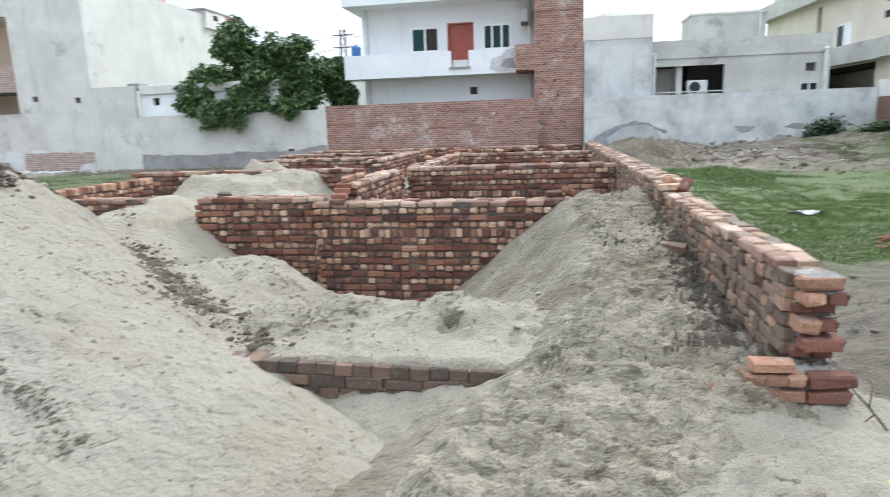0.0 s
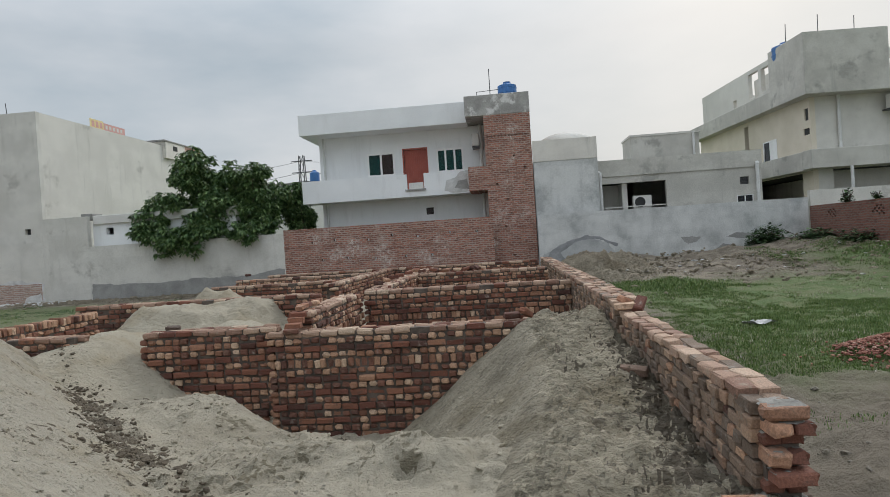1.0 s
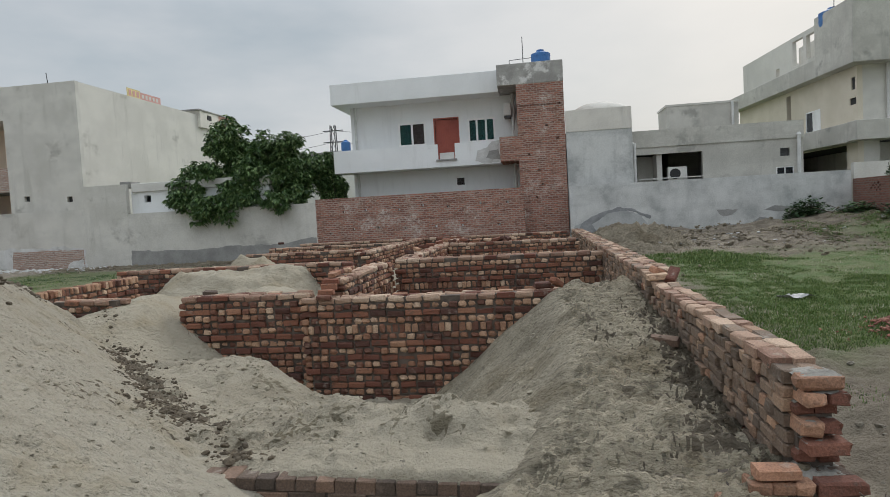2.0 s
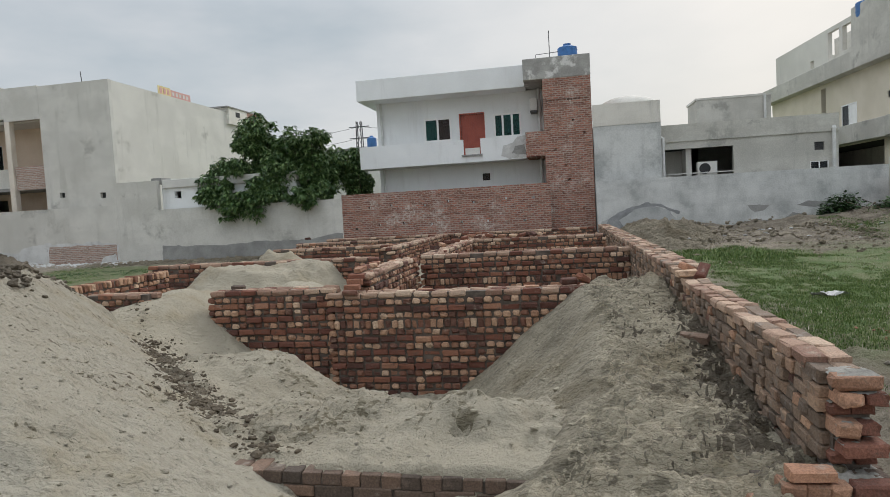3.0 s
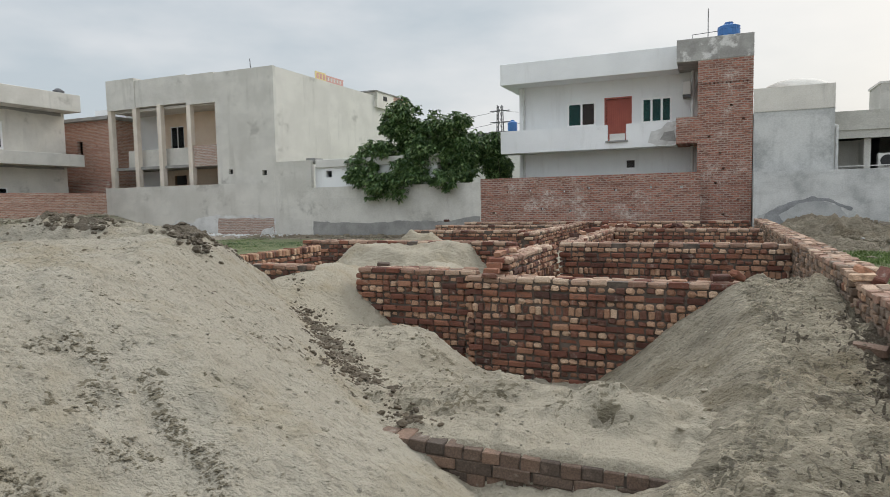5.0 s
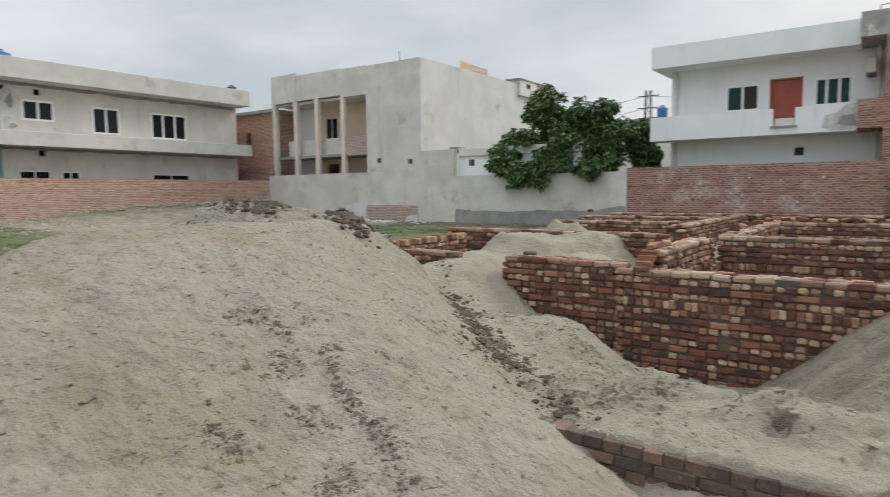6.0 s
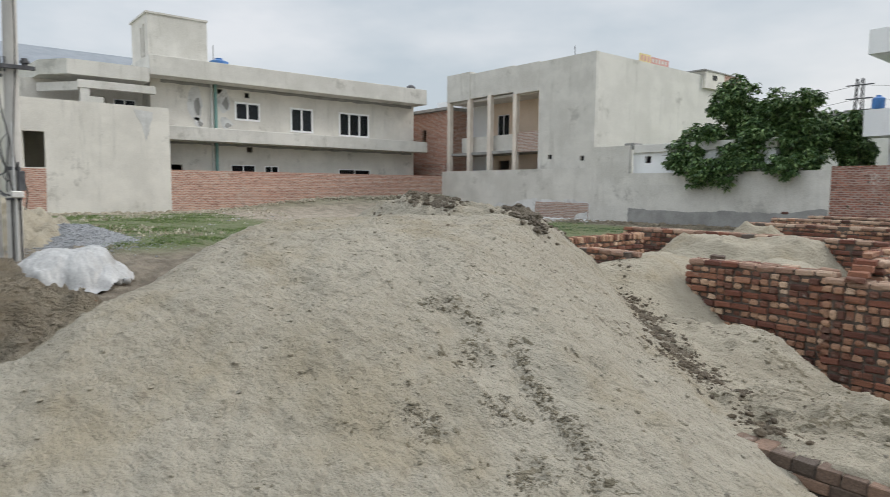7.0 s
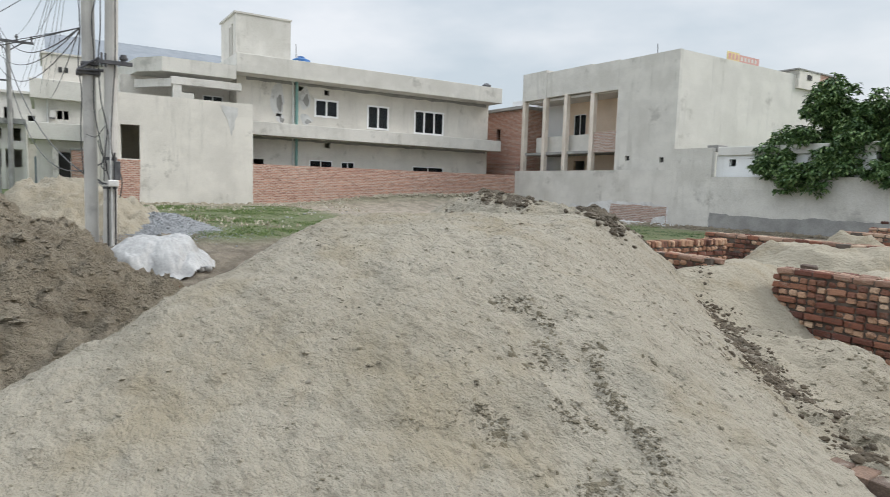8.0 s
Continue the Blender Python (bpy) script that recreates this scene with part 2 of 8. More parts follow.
STAIN = sand_surface("damp_trodden_soil", (0.26, 0.227, 0.162), (0.185, 0.159, 0.108), (0.06, 0.05, 0.036), 9.0, 0.48, 0.03, 0.9)
GRAVEL = surface("grey_gravel", (0.33, 0.34, 0.35), (0.24, 0.247, 0.255), 30.0, 120.0, 0.9, 0.9, 0.02)
MORTAR = surface("cement_mortar", (0.135, 0.108, 0.088), (0.07, 0.056, 0.046), 7.0, 90.0, 0.95, 0.7, 0.008)
PLASTER = surface("grey_cement_plaster", (0.65, 0.628, 0.572), (0.525, 0.507, 0.463), 0.7, 25.0, 0.88, 0.25, 0.006, (0.39, 0.377, 0.345), 0.55, 0.56)
PLASTER_B = surface("pale_cement_plaster", (0.67, 0.648, 0.59), (0.57, 0.55, 0.50), 0.45, 22.0, 0.88, 0.22, 0.006, (0.40, 0.386, 0.352), 0.4, 0.58)
PLASTER_C = surface("blue_grey_cement_plaster", (0.61, 0.612, 0.592), (0.42, 0.426, 0.416), 0.9, 20.0, 0.88, 0.3, 0.007, (0.35, 0.355, 0.348), 0.9, 0.54)
PLASTER_D = surface("warm_cement_plaster", (0.73, 0.693, 0.623), (0.60, 0.568, 0.51), 0.6, 24.0, 0.88, 0.25, 0.006, (0.41, 0.388, 0.35), 0.7, 0.57)
PLASTER_E = surface("dull_cement_plaster", (0.54, 0.523, 0.475), (0.42, 0.406, 0.368), 0.8, 24.0, 0.88, 0.3, 0.006, (0.31, 0.30, 0.272), 0.7, 0.56)
CONCRETE = surface("weathered_concrete", (0.34, 0.335, 0.32), (0.24, 0.235, 0.225), 1.6, 30.0, 0.9, 0.4, 0.006, (0.14, 0.135, 0.13), 1.3, 0.60)
HEAD = surface("bloomed_concrete", (0.40, 0.39, 0.37), (0.28, 0.27, 0.255), 1.6, 30.0, 0.9, 0.4, 0.006, (0.66, 0.645, 0.62), 1.7, 0.53)
WHITE = surface("white_wall_paint", (0.86, 0.87, 0.875), (0.80, 0.81, 0.815), 0.6, 20.0, 0.7, 0.1, 0.003, (0.68, 0.68, 0.675), 0.9, 0.64)
PEACH = surface("peach_wall_paint", (0.78, 0.62, 0.48), (0.70, 0.55, 0.42), 0.7, 18.0, 0.8, 0.1, 0.003)
CREAM = surface("cream_wall_paint", (0.68, 0.61, 0.49), (0.60, 0.535, 0.425), 0.8, 20.0, 0.8, 0.1, 0.003)
COLUMN = surface("cream_cement", (0.74, 0.66, 0.56), (0.64, 0.56, 0.47), 1.4, 30.0, 0.8, 0.2, 0.004)
OFFWHITE = surface("offwhite_paint", (0.66, 0.64, 0.60), (0.58, 0.565, 0.53), 1.2, 30.0, 0.7, 0.1, 0.003)
BRICK_X = brick_wall_surface("red_brickwork", 0, (0.42, 0.168, 0.115), (0.20, 0.088, 0.064), (0.40, 0.315, 0.265), (0.68, 0.61, 0.55))
BRICK_Y = brick_wall_surface("orange_brickwork", 1, (0.58, 0.30, 0.215), (0.34, 0.165, 0.12), (0.58, 0.47, 0.395), (0.56, 0.47, 0.40))
BRICK_L = brick_wall_surface("salmon_brickwork", 0, (0.56, 0.27, 0.195), (0.36, 0.165, 0.12), (0.54, 0.42, 0.35), (0.58, 0.46, 0.39))
BRICK_W = brick_wall_surface("washed_brickwork", 0, (0.46, 0.29, 0.23), (0.32, 0.21, 0.17), (0.50, 0.45, 0.40), (0.62, 0.58, 0.54))
BRICK_R = brick_wall_surface("dark_red_brickwork", 1, (0.26, 0.10, 0.072), (0.17, 0.068, 0.05), (0.19, 0.145, 0.12), (0.22, 0.15, 0.12))
RAMP_DUST = [(0.0, (0.125, 0.090, 0.066)), (0.35, (0.185, 0.132, 0.095)), (0.7, (0.24, 0.165, 0.115)), (0.9, (0.29, 0.18, 0.118)), (1.0, (0.38, 0.26, 0.175))]
RAMP_FACE = [(0.0, (0.070, 0.034, 0.026)), (0.3, (0.125, 0.048, 0.033)), (0.6, (0.18, 0.069, 0.043)), (0.85, (0.25, 0.112, 0.068)), (1.0, (0.35, 0.195, 0.122))]
RAMP_END = [(0.0, (0.09, 0.043, 0.032)), (0.25, (0.18, 0.08, 0.052)), (0.55, (0.28, 0.148, 0.09)), (0.85, (0.42, 0.26, 0.168)), (1.0, (0.52, 0.375, 0.265))]
BRICK_TAN = brick_piece_surface("tan_fired_brick", [(0.0, (0.20, 0.105, 0.066)), (1.0, (0.33, 0.185, 0.118))], (0.20, 0.155, 0.12))
RAMP_OLD = [(0.0, (0.070, 0.053, 0.042)), (0.4, (0.105, 0.075, 0.057)), (0.75, (0.14, 0.092, 0.067)), (1.0, (0.20, 0.128, 0.09))]
BRICK_BUFF = brick_piece_surface("buff_fired_brick", [(0.0, (0.38, 0.20, 0.125)), (1.0, (0.45, 0.26, 0.17))], (0.22, 0.13, 0.09))
BRICK_RED = brick_piece_surface("deep_red_brick", [(0.0, (0.125, 0.052, 0.036)), (1.0, (0.19, 0.08, 0.053))], (0.09, 0.06, 0.048))
BRICK_FACE = brick_piece_surface("fired_brick_face", RAMP_FACE, (0.10, 0.07, 0.055))
BRICK_END = brick_piece_surface("fired_brick_end", RAMP_END, (0.22, 0.14, 0.10))
BRICK_DUST = brick_piece_surface("mortar_smeared_brick", RAMP_DUST, (0.20, 0.175, 0.15))
BRICK_OLD = brick_piece_surface("brown_weathered_brick", RAMP_OLD, (0.15, 0.11, 0.085))
BRICK_CHIP = brick_piece_surface("brick_rubble", [(0.0, (0.13, 0.05, 0.036)), (0.5, (0.22, 0.085, 0.058)), (0.85, (0.29, 0.13, 0.09)), (1.0, (0.40, 0.28, 0.21))], (0.12, 0.07, 0.05))
BRICK_TOP = brick_piece_surface("dusty_buff_brick", [(0.0, (0.20, 0.112, 0.08)), (0.3, (0.29, 0.182, 0.13)), (0.7, (0.385, 0.265, 0.19)), (1.0, (0.46, 0.345, 0.255))], (0.29, 0.23, 0.175))
GLASS = glass_surface("dark_window_glass", (0.05, 0.06, 0.07))
GLASS_G = glass_surface("green_window_glass", (0.03, 0.16, 0.14))
GLASS_B = glass_surface("brown_window_glass", (0.12, 0.085, 0.075))
FRAME = surface("white_aluminium", (0.90, 0.90, 0.89), (0.84, 0.84, 0.83), 4.0, 60.0, 0.45, 0.05, 0.001)
DOOR_RED = surface("red_painted_door", (0.42, 0.11, 0.075), (0.35, 0.085, 0.06), 2.0, 40.0, 0.55, 0.1, 0.002)
DARK = surface("dark_room", (0.05, 0.05, 0.05), (0.035, 0.035, 0.035), 1.0, 20.0, 0.9, 0.1, 0.002)
TANK = surface("blue_plastic", (0.05, 0.17, 0.42), (0.04, 0.13, 0.34), 2.0, 30.0, 0.45, 0.1, 0.002)
PIPE = surface("white_pvc", (0.66, 0.66, 0.64), (0.55, 0.55, 0.53), 3.0, 40.0, 0.5, 0.05, 0.001)
PIPE_G = surface("green_pipe", (0.20, 0.36, 0.33), (0.16, 0.29, 0.27), 3.0, 40.0, 0.5, 0.05, 0.001)
STEEL = surface("dull_steel", (0.13, 0.13, 0.135), (0.08, 0.08, 0.085), 6.0, 60.0, 0.6, 0.2, 0.002, metal=0.6)
CABLE = surface("black_cable", (0.03, 0.03, 0.03), (0.045, 0.045, 0.045), 6.0, 60.0, 0.6, 0.1, 0.001)
POLE = surface("pole_concrete", (0.52, 0.505, 0.47), (0.44, 0.425, 0.40), 1.3, 160.0, 0.85, 0.2, 0.003, (0.36, 0.345, 0.325), 1.1, 0.58)
PLASTIC = surface("white_plastic_sheet", (0.40, 0.396, 0.386), (0.31, 0.308, 0.302), 3.0, 30.0, 0.4, 0.3, 0.01)
SIGN_Y = surface("yellow_sign_paint", (0.75, 0.60, 0.28), (0.68, 0.54, 0.26), 2.0, 30.0, 0.5, 0.05, 0.001)
SIGN_R = surface("red_sign_paint", (0.64, 0.34, 0.30), (0.57, 0.30, 0.27), 2.0, 30.0, 0.5, 0.05, 0.001)
BARK = surface("tree_bark", (0.13, 0.10, 0.075), (0.07, 0.055, 0.042), 6.0, 40.0, 0.95, 0.8, 0.02)


def leaf_surface(name, ramp):
    m, nt, b = nodes_of(name)
    isl = nt.nodes.new("ShaderNodeNewGeometry").outputs["Random Per Island"]
    cr = nt.nodes.new("ShaderNodeValToRGB")
    while len(cr.color_ramp.elements) < len(ramp):
        cr.color_ramp.elements.new(0.5)
    for e, (p, c) in zip(cr.color_ramp.elements, ramp):
        e.position, e.color = p, (*c, 1)
    nt.links.new(isl, cr.inputs["Fac"])
    nt.links.new(cr.outputs["Color"], b.inputs["Base Color"])
    b.inputs["Roughness"].default_value = 0.5
    return m


LEAF = leaf_surface("dark_green_leaf", [(0.0, (0.030, 0.066, 0.022)), (0.35, (0.062, 0.128, 0.040)), (0.75, (0.145, 0.24, 0.078)), (1.0, (0.29, 0.39, 0.16))])
GRASS = leaf_surface("meadow_grass", [(0.0, (0.060, 0.105, 0.024)), (0.5, (0.115, 0.185, 0.042)), (0.85, (0.18, 0.25, 0.07)), (1.0, (0.30, 0.30, 0.15))])
WEED = leaf_surface("weed_leaf", [(0.0, (0.025, 0.06, 0.02)), (0.6, (0.05, 0.11, 0.03)), (1.0, (0.09, 0.16, 0.05))])


# ---- terrain ----
def lattice(ix, iy, seed):
    h = (ix.astype(np.int64) * 374761393 + iy.astype(np.int64) * 668265263 + seed * 1442695041) & 0x7FFFFFFF
    h = ((h ^ (h >> 13)) * 1274126177) & 0x7FFFFFFF
    h = h ^ (h >> 16)
    return (h & 0xFFFF) / 65535.0


def vnoise(x, y, seed=0):
    ix, iy = np.floor(x), np.floor(y)
    fx, fy = x - ix, y - iy
    fx, fy = fx * fx * (3 - 2 * fx), fy * fy * (3 - 2 * fy)
    a, b = lattice(ix, iy, seed), lattice(ix + 1, iy, seed)
    c, d = lattice(ix, iy + 1, seed), lattice(ix + 1, iy + 1, seed)
    return (a + (b - a) * fx) * (1 - fy) + (c + (d - c) * fx) * fy - 0.5


def fbm(x, y, scale, octaves=4, seed=0):
    total, amp, f = 0.0, 1.0, scale
    for k in range(octaves):
        total = total + amp * vnoise(x * f + 13.7 * k, y * f - 7.1 * k, seed + k)
        amp, f = amp * 0.5, f * 2.07
    return total


def ease(t):
    t = np.clip(t, 0.0, 1.0)
    return t * t * (3 - 2 * t)


def soft(t, k=0.12):
    """Smooth max(t, 0)."""
    return 0.5 * (t + np.sqrt(t * t + k * k))


def hump(x, y, cx, cy, rx, ry, turn=0.0):
    c, s = math.cos(radians(turn)), math.sin(radians(turn))
    u, v = (x - cx) * c + (y - cy) * s, -(x - cx) * s + (y - cy) * c
    return np.exp(-(u / rx) ** 2 - (v / ry) ** 2)


def hollows(x, y, seed):
    """Small scooped hollows and lumps with broken edges, as left by feet and spades."""
    a = vnoise(x * 3.4 + 0.9 * vnoise(x * 2, y * 2, seed + 1), y * 4.6, seed + 2)
    b = vnoise(x * 8.3 + 0.6 * vnoise(x * 5, y * 5, seed + 3), y * 9.7, seed + 4)
    c = vnoise(x * 15.1, y * 16.3, seed + 6)
    z = -0.065 * ease((a - 0.14) / 0.07) + 0.04 * ease((-a - 0.18) / 0.10) - 0.036 * ease((b - 0.14) / 0.06) + 0.028 * ease((-b - 0.18) / 0.06)
    return z - 0.018 * ease((c - 0.18) / 0.07) + 0.016 * ease((-c - 0.18) / 0.07) - 0.018 * np.abs(fbm(x, y, 6.5, 3, seed + 8))


def ledges(x, y, seed, step=0.028):
    """Broken crust: the relief climbs in small steps with sharp edges."""
    f = 0.16 * fbm(x * 1.0 + 0.25 * vnoise(x * 3, y * 3, seed + 9), y * 1.25, 2.3, 4, seed)
    t = f / step
    return 0.75 * step * (np.floor(t) + ease((t - np.floor(t) - 0.72) / 0.28)) + 0.25 * f


def footprints(x, y, spots):
    """Trodden prints (x, y, heading, length, width, depth) with a pushed-up rim."""
    z = 0.0
    for cx, cy, turn, ln, wd, deep in spots:
        c, s = math.cos(turn), math.sin(turn)
        u, v = (x - cx) * c + (y - cy) * s, -(x - cx) * s + (y - cy) * c
        q = (u / ln) ** 2 + (v / wd) ** 2
        z = z - deep * ease((1.2 - q) / 0.45) * (1 + 0.5 * u / ln) + 0.4 * deep * np.exp(-((q - 1.75) / 0.5) ** 2)
    return z


rf = random.Random(77)
PATH_PRINTS = [(0.35 + 0.07 * (k % 7) + rf.gauss(0, 0.2), 1.3 + 0.085 * k + rf.gauss(0, 0.1), radians(90 + rf.gauss(0, 25)), rf.uniform(0.09, 0.14), rf.uniform(0.035, 0.055), rf.uniform(0.012, 0.028)) for k in range(84)]
ROOM_PRINTS = [(rf.uniform(-2.6, 0.1), rf.uniform(3.7, 6.3), rf.uniform(0, 3.1), rf.uniform(0.09, 0.13), rf.uniform(0.04, 0.06), rf.uniform(0.015, 0.04)) for k in range(60)]


def ground_height(x, y):
    x, y = np.asarray(x, float), np.asarray(y, float)
    rise = np.maximum(ease((y - 12) / 13.0), ease((-x - 7) / 7.0))
    z = 0.02 + 0.42 * rise
    plot = ease((x + 9.2) / 0.9) * ease((1.5 - x) / 0.3) * ease((y - 3.275) / 0.045) * ease((23.5 - y) / 1.5)
    # the dug room in front, the trenches of the rooms behind
    pit = 0.235 - 0.92 * ease((y - 4.0) / 3.8)
    pit = np.where(y > 8.1, -0.55, pit)
    s_, w_ = -0.84 * (x + 0.39) + 0.54 * (y + 0.20), 0.54 * (x + 0.39) + 0.84 * (y + 0.20)
    bank = 0.12 - 0.34 * soft(w_ - 1.58 - 0.235 * s_, 0.15)
    pit = np.maximum(pit, np.where((y > 3.6) & (y < 8.05), bank, -9))
    pit = pit + 0.37 * hump(x, y, -3.35, 6.60, 0.80, 0.60, -8) + 0.14 * hump(x, y, -2.5, 6.3, 0.9, 0.6) + 0.12 * hump(x, y, -0.9, 4.35, 0.9, 0.45) 
    left = ease((-5.1 - x) / 0.7)
    pit = pit * (1 - left) + (0.22 + 0.10 * ease((y - 8) / 3)) * left
    back = ease((y - 12.5) / 2.0)
    pit = pit * (1 - back) + 0.30 * back
    z = z * (1 - plot) + pit * plot
    # front: low floor before the short wall, trodden rise beside the pillar
    z = z + 0.20 * ease((x + 0.15) / 0.8) * ease((3.6 - y) / 0.5) * ease((y + 1.5) / 2.0) * ease((2.2 - x) / 0.8)
    z = z + (0.075 + 0.03 * vnoise(x * 3.0, y, 91)) * hump(x, y, -0.75, 3.22, 1.1, 0.30) * ease((3.31 - y) / 0.04)
    # berm along the back boundary and loose bank by the plot's far corner
    z = z + 0.22 * np.exp(-((y - 25.6) / 1.1) ** 2) * ease((x - 1.5) / 2) + 0.45 * hump(x, y, 3.0, 23.2, 1.5, 1.6)
    z = z + 0.30 * hump(x, y, 2.6, 4.4, 0.75, 0.8)
    z = z - 0.34 * ease((x + 27.5) / 3.0) * ease((-9.4 - x) / 1.0) * ease((y - 12.5) / 3.5)
    near = ease((34 - np.hypot(x, y)) / 12.0)
    z = z + near * (0.10 * fbm(x, y, 0.45, 3, 5) * (0.4 + 0.3 * plot) + 0.05 * fbm(x, y, 1.7, 4, 9) * (1 - 0.45 * plot) + 0.010 * fbm(x, y, 8.0, 2, 21))
    z = z + (0.35 - 0.05 * plot) * near * hollows(x, y, 201) * 0.8 + 0.10 * hump(x, y, -0.70, 4.06, 0.38, 0.26) - 0.12 * np.exp(-(((x + 0.69) / 0.085) ** 2 + ((y - 3.90) / 0.070) ** 2) ** 2)
    z = z + footprints(x, y, PATH_PRINTS[:26] + ROOM_PRINTS) + near * 0.5 * ledges(x, y, 311)
    z = z + plot * near * (0.045 * np.abs(fbm(x, y * 1.2, 1.6, 3, 341)) + 0.05 * ease((vnoise(x * 1.9, y * 2.3, 343) - 0.12) / 0.2) + 0.030 * ease((vnoise(x * 5.1, y * 5.7, 345) - 0.2) / 0.12))
    soft_floor = plot * hump(x, y, -1.2, 4.9, 1.1, 0.9)
    z = z + soft_floor * (0.11 * fbm(x, y * 1.25, 1.15, 3, 351) + 0.05 * np.abs(fbm(x * 0.8, y * 1.6, 2.6, 2, 353)))
    # rubble bank rising along the boundary wall
    z = z + 0.80 * ease((y - 9.0) / 10.0) * np.exp(-((x + 33.4) / 2.2) ** 2) * (1 + 0.35 * fbm(x, y, 0.5, 4, 355))
    tramp = hump(x, y, 0.45, 2.3, 0.75, 1.1) + 0.6 * hump(x, y, -0.9, 2.6, 0.9, 0.6)
    z = z + tramp * (0.7 * hollows(x, y, 271) + 1.0 * ledges(x, y, 331))
    z = z + 0.02 * (1.4 + 1.2 * vnoise(x * 2.5, y, 77)) * hump(x, y, -1.0, 3.50, 1.6, 0.16)
    z = z + 0.40 * ease((x - 9.0) / 3.0) * ease((y - 13.0) / 8.0) * ease((12.6 - x) / 0.3)
    rub = ease((y - 17.5) / 2.5) * ease((x - 1.8) / 1.5) * ease((12.4 - x) / 1.0) * ease((27 - y) / 1.0)
    z = z + rub * (0.28 * fbm(x, y, 1.3, 4, 31) + 0.08)
    return z


def least(a, b, k=0.25):
    """Smooth min(a, b)."""
    return b - soft(b - a, k)


def mound_height(x, y):
    """The long flat-topped sand mound, a ramp towards its near end: s runs along it, w across it."""
    dx, dy = x + 0.39, y + 0.20
    s, w = -0.84 * dx + 0.54 * dy, 0.54 * dx + 0.84 * dy
    wig = 0.10 * fbm(x, y, 0.6, 3, 41)
    top = 1.37 + 0.012 * (s - 5)
    right = 0.17 + (0.62 + 0.33 * ease((s - 4.6) / 3.6)) * (1.58 + 0.235 * s - 0.006 * soft(s - 6, 0.5) ** 2 - w + wig)
    near = 0.12 + 0.41 * (s - 1.55 + wig) + 0.05 * np.exp(-((s - 3.6) / 0.9) ** 2)
    lft = 1.37 + 0.66 * (w + wig + 1.10 + 0.10 * soft(s - 5.0, 0.4))
    far = 1.37 - 0.45 * (s - 8.3 + wig)
    z = least(least(least(right, near, 0.16), least(top, far, 0.3), 0.10), lft, 0.2)
    clods = hump(s, w, 10.4, 0.7, 1.5, 2.2)
    z = z + clods * (0.52 + 0.20 * fbm(x, y, 1.6, 4, 47)) + 0.20 * hump(x, y, -9.9, 5.45, 1.7, 0.7)
    z = z + 0.03 * hump(s, w - 0.12 * s, 6.2, -0.6, 3.5, 0.25) - 0.025 * hump(s, w - 0.1 * s, 6.5, 0.35, 3.5, 0.18)
    z = z + 0.030 * fbm(x, y, 1.1, 4, 43) + 0.016 * fbm(x, y, 5.0, 3, 45) + 0.006 * fbm(x, y, 15.0, 2, 49)
    rills = 0.010 * fbm(2.2 * s + 0.35 * w, 0.55 * w, 3.4, 3, 53) * ease((w - 0.6) / 0.8)
    pits = 0.016 * ease((vnoise(s * 9, w * 14, 55) - 0.3) / 0.08) - 0.018 * ease((vnoise(s * 11 + 5, w * 12, 56) - 0.3) / 0.08)
    return z + 0.10 * hollows(x, y, 231) + rills + pits + 0.30 * ledges(s, w * 1.3, 321, 0.022) + 0.20 * ledges(s * 3.0, w * 2.2, 323, 0.04)


def ridge_axes(x, y):
    return 0.965 * (x + 7.50) + 0.26 * (y - 6.55), -0.26 * (x + 7.50) + 0.965 * (y - 6.55)


def ridge_height(x, y):
    """Soil dumped across the far end of the mound."""
    u, v = ridge_axes(x, y)
    crest = np.interp(u, (-6.0, -4.2, -3.3, -2.6, -1.8, -1.3, -0.65, -0.1, 0.2, 0.5, 0.77, 1.02, 1.6, 3.2), (-2.0, 0.2, 0.9, 1.36, 1.62, 1.66, 1.58, 1.52, 1.50, 1.46, 1.31, 1.18, 0.8, -1.6))
    z = crest - 0.85 * soft(np.abs(v) - 0.22, 0.25)
    return z + 0.10 * fbm(x, y, 1.9, 4, 57) + 0.05 * fbm(x, y, 6.0, 3, 59) + 0.7 * hollows(x, y, 261)


def dark_ridge(u0, u1):
    """The darker, clodded stretch of the ridge between u0 and u1."""
    def height(x, y):
        u, v = ridge_axes(x, y)
        out = soft(np.maximum(u0 - u, u - u1) + 0.25 * fbm(x, y, 2.0, 3, 363), 0.08)
        return ridge_height(x, y) + 0.012 - 1.1 * out + 0.06 * fbm(x, y, 5.0, 3, 365) + 0.5 * hollows(x, y, 361) - 0.10 * soft(-v - 0.1, 0.1)
    return height


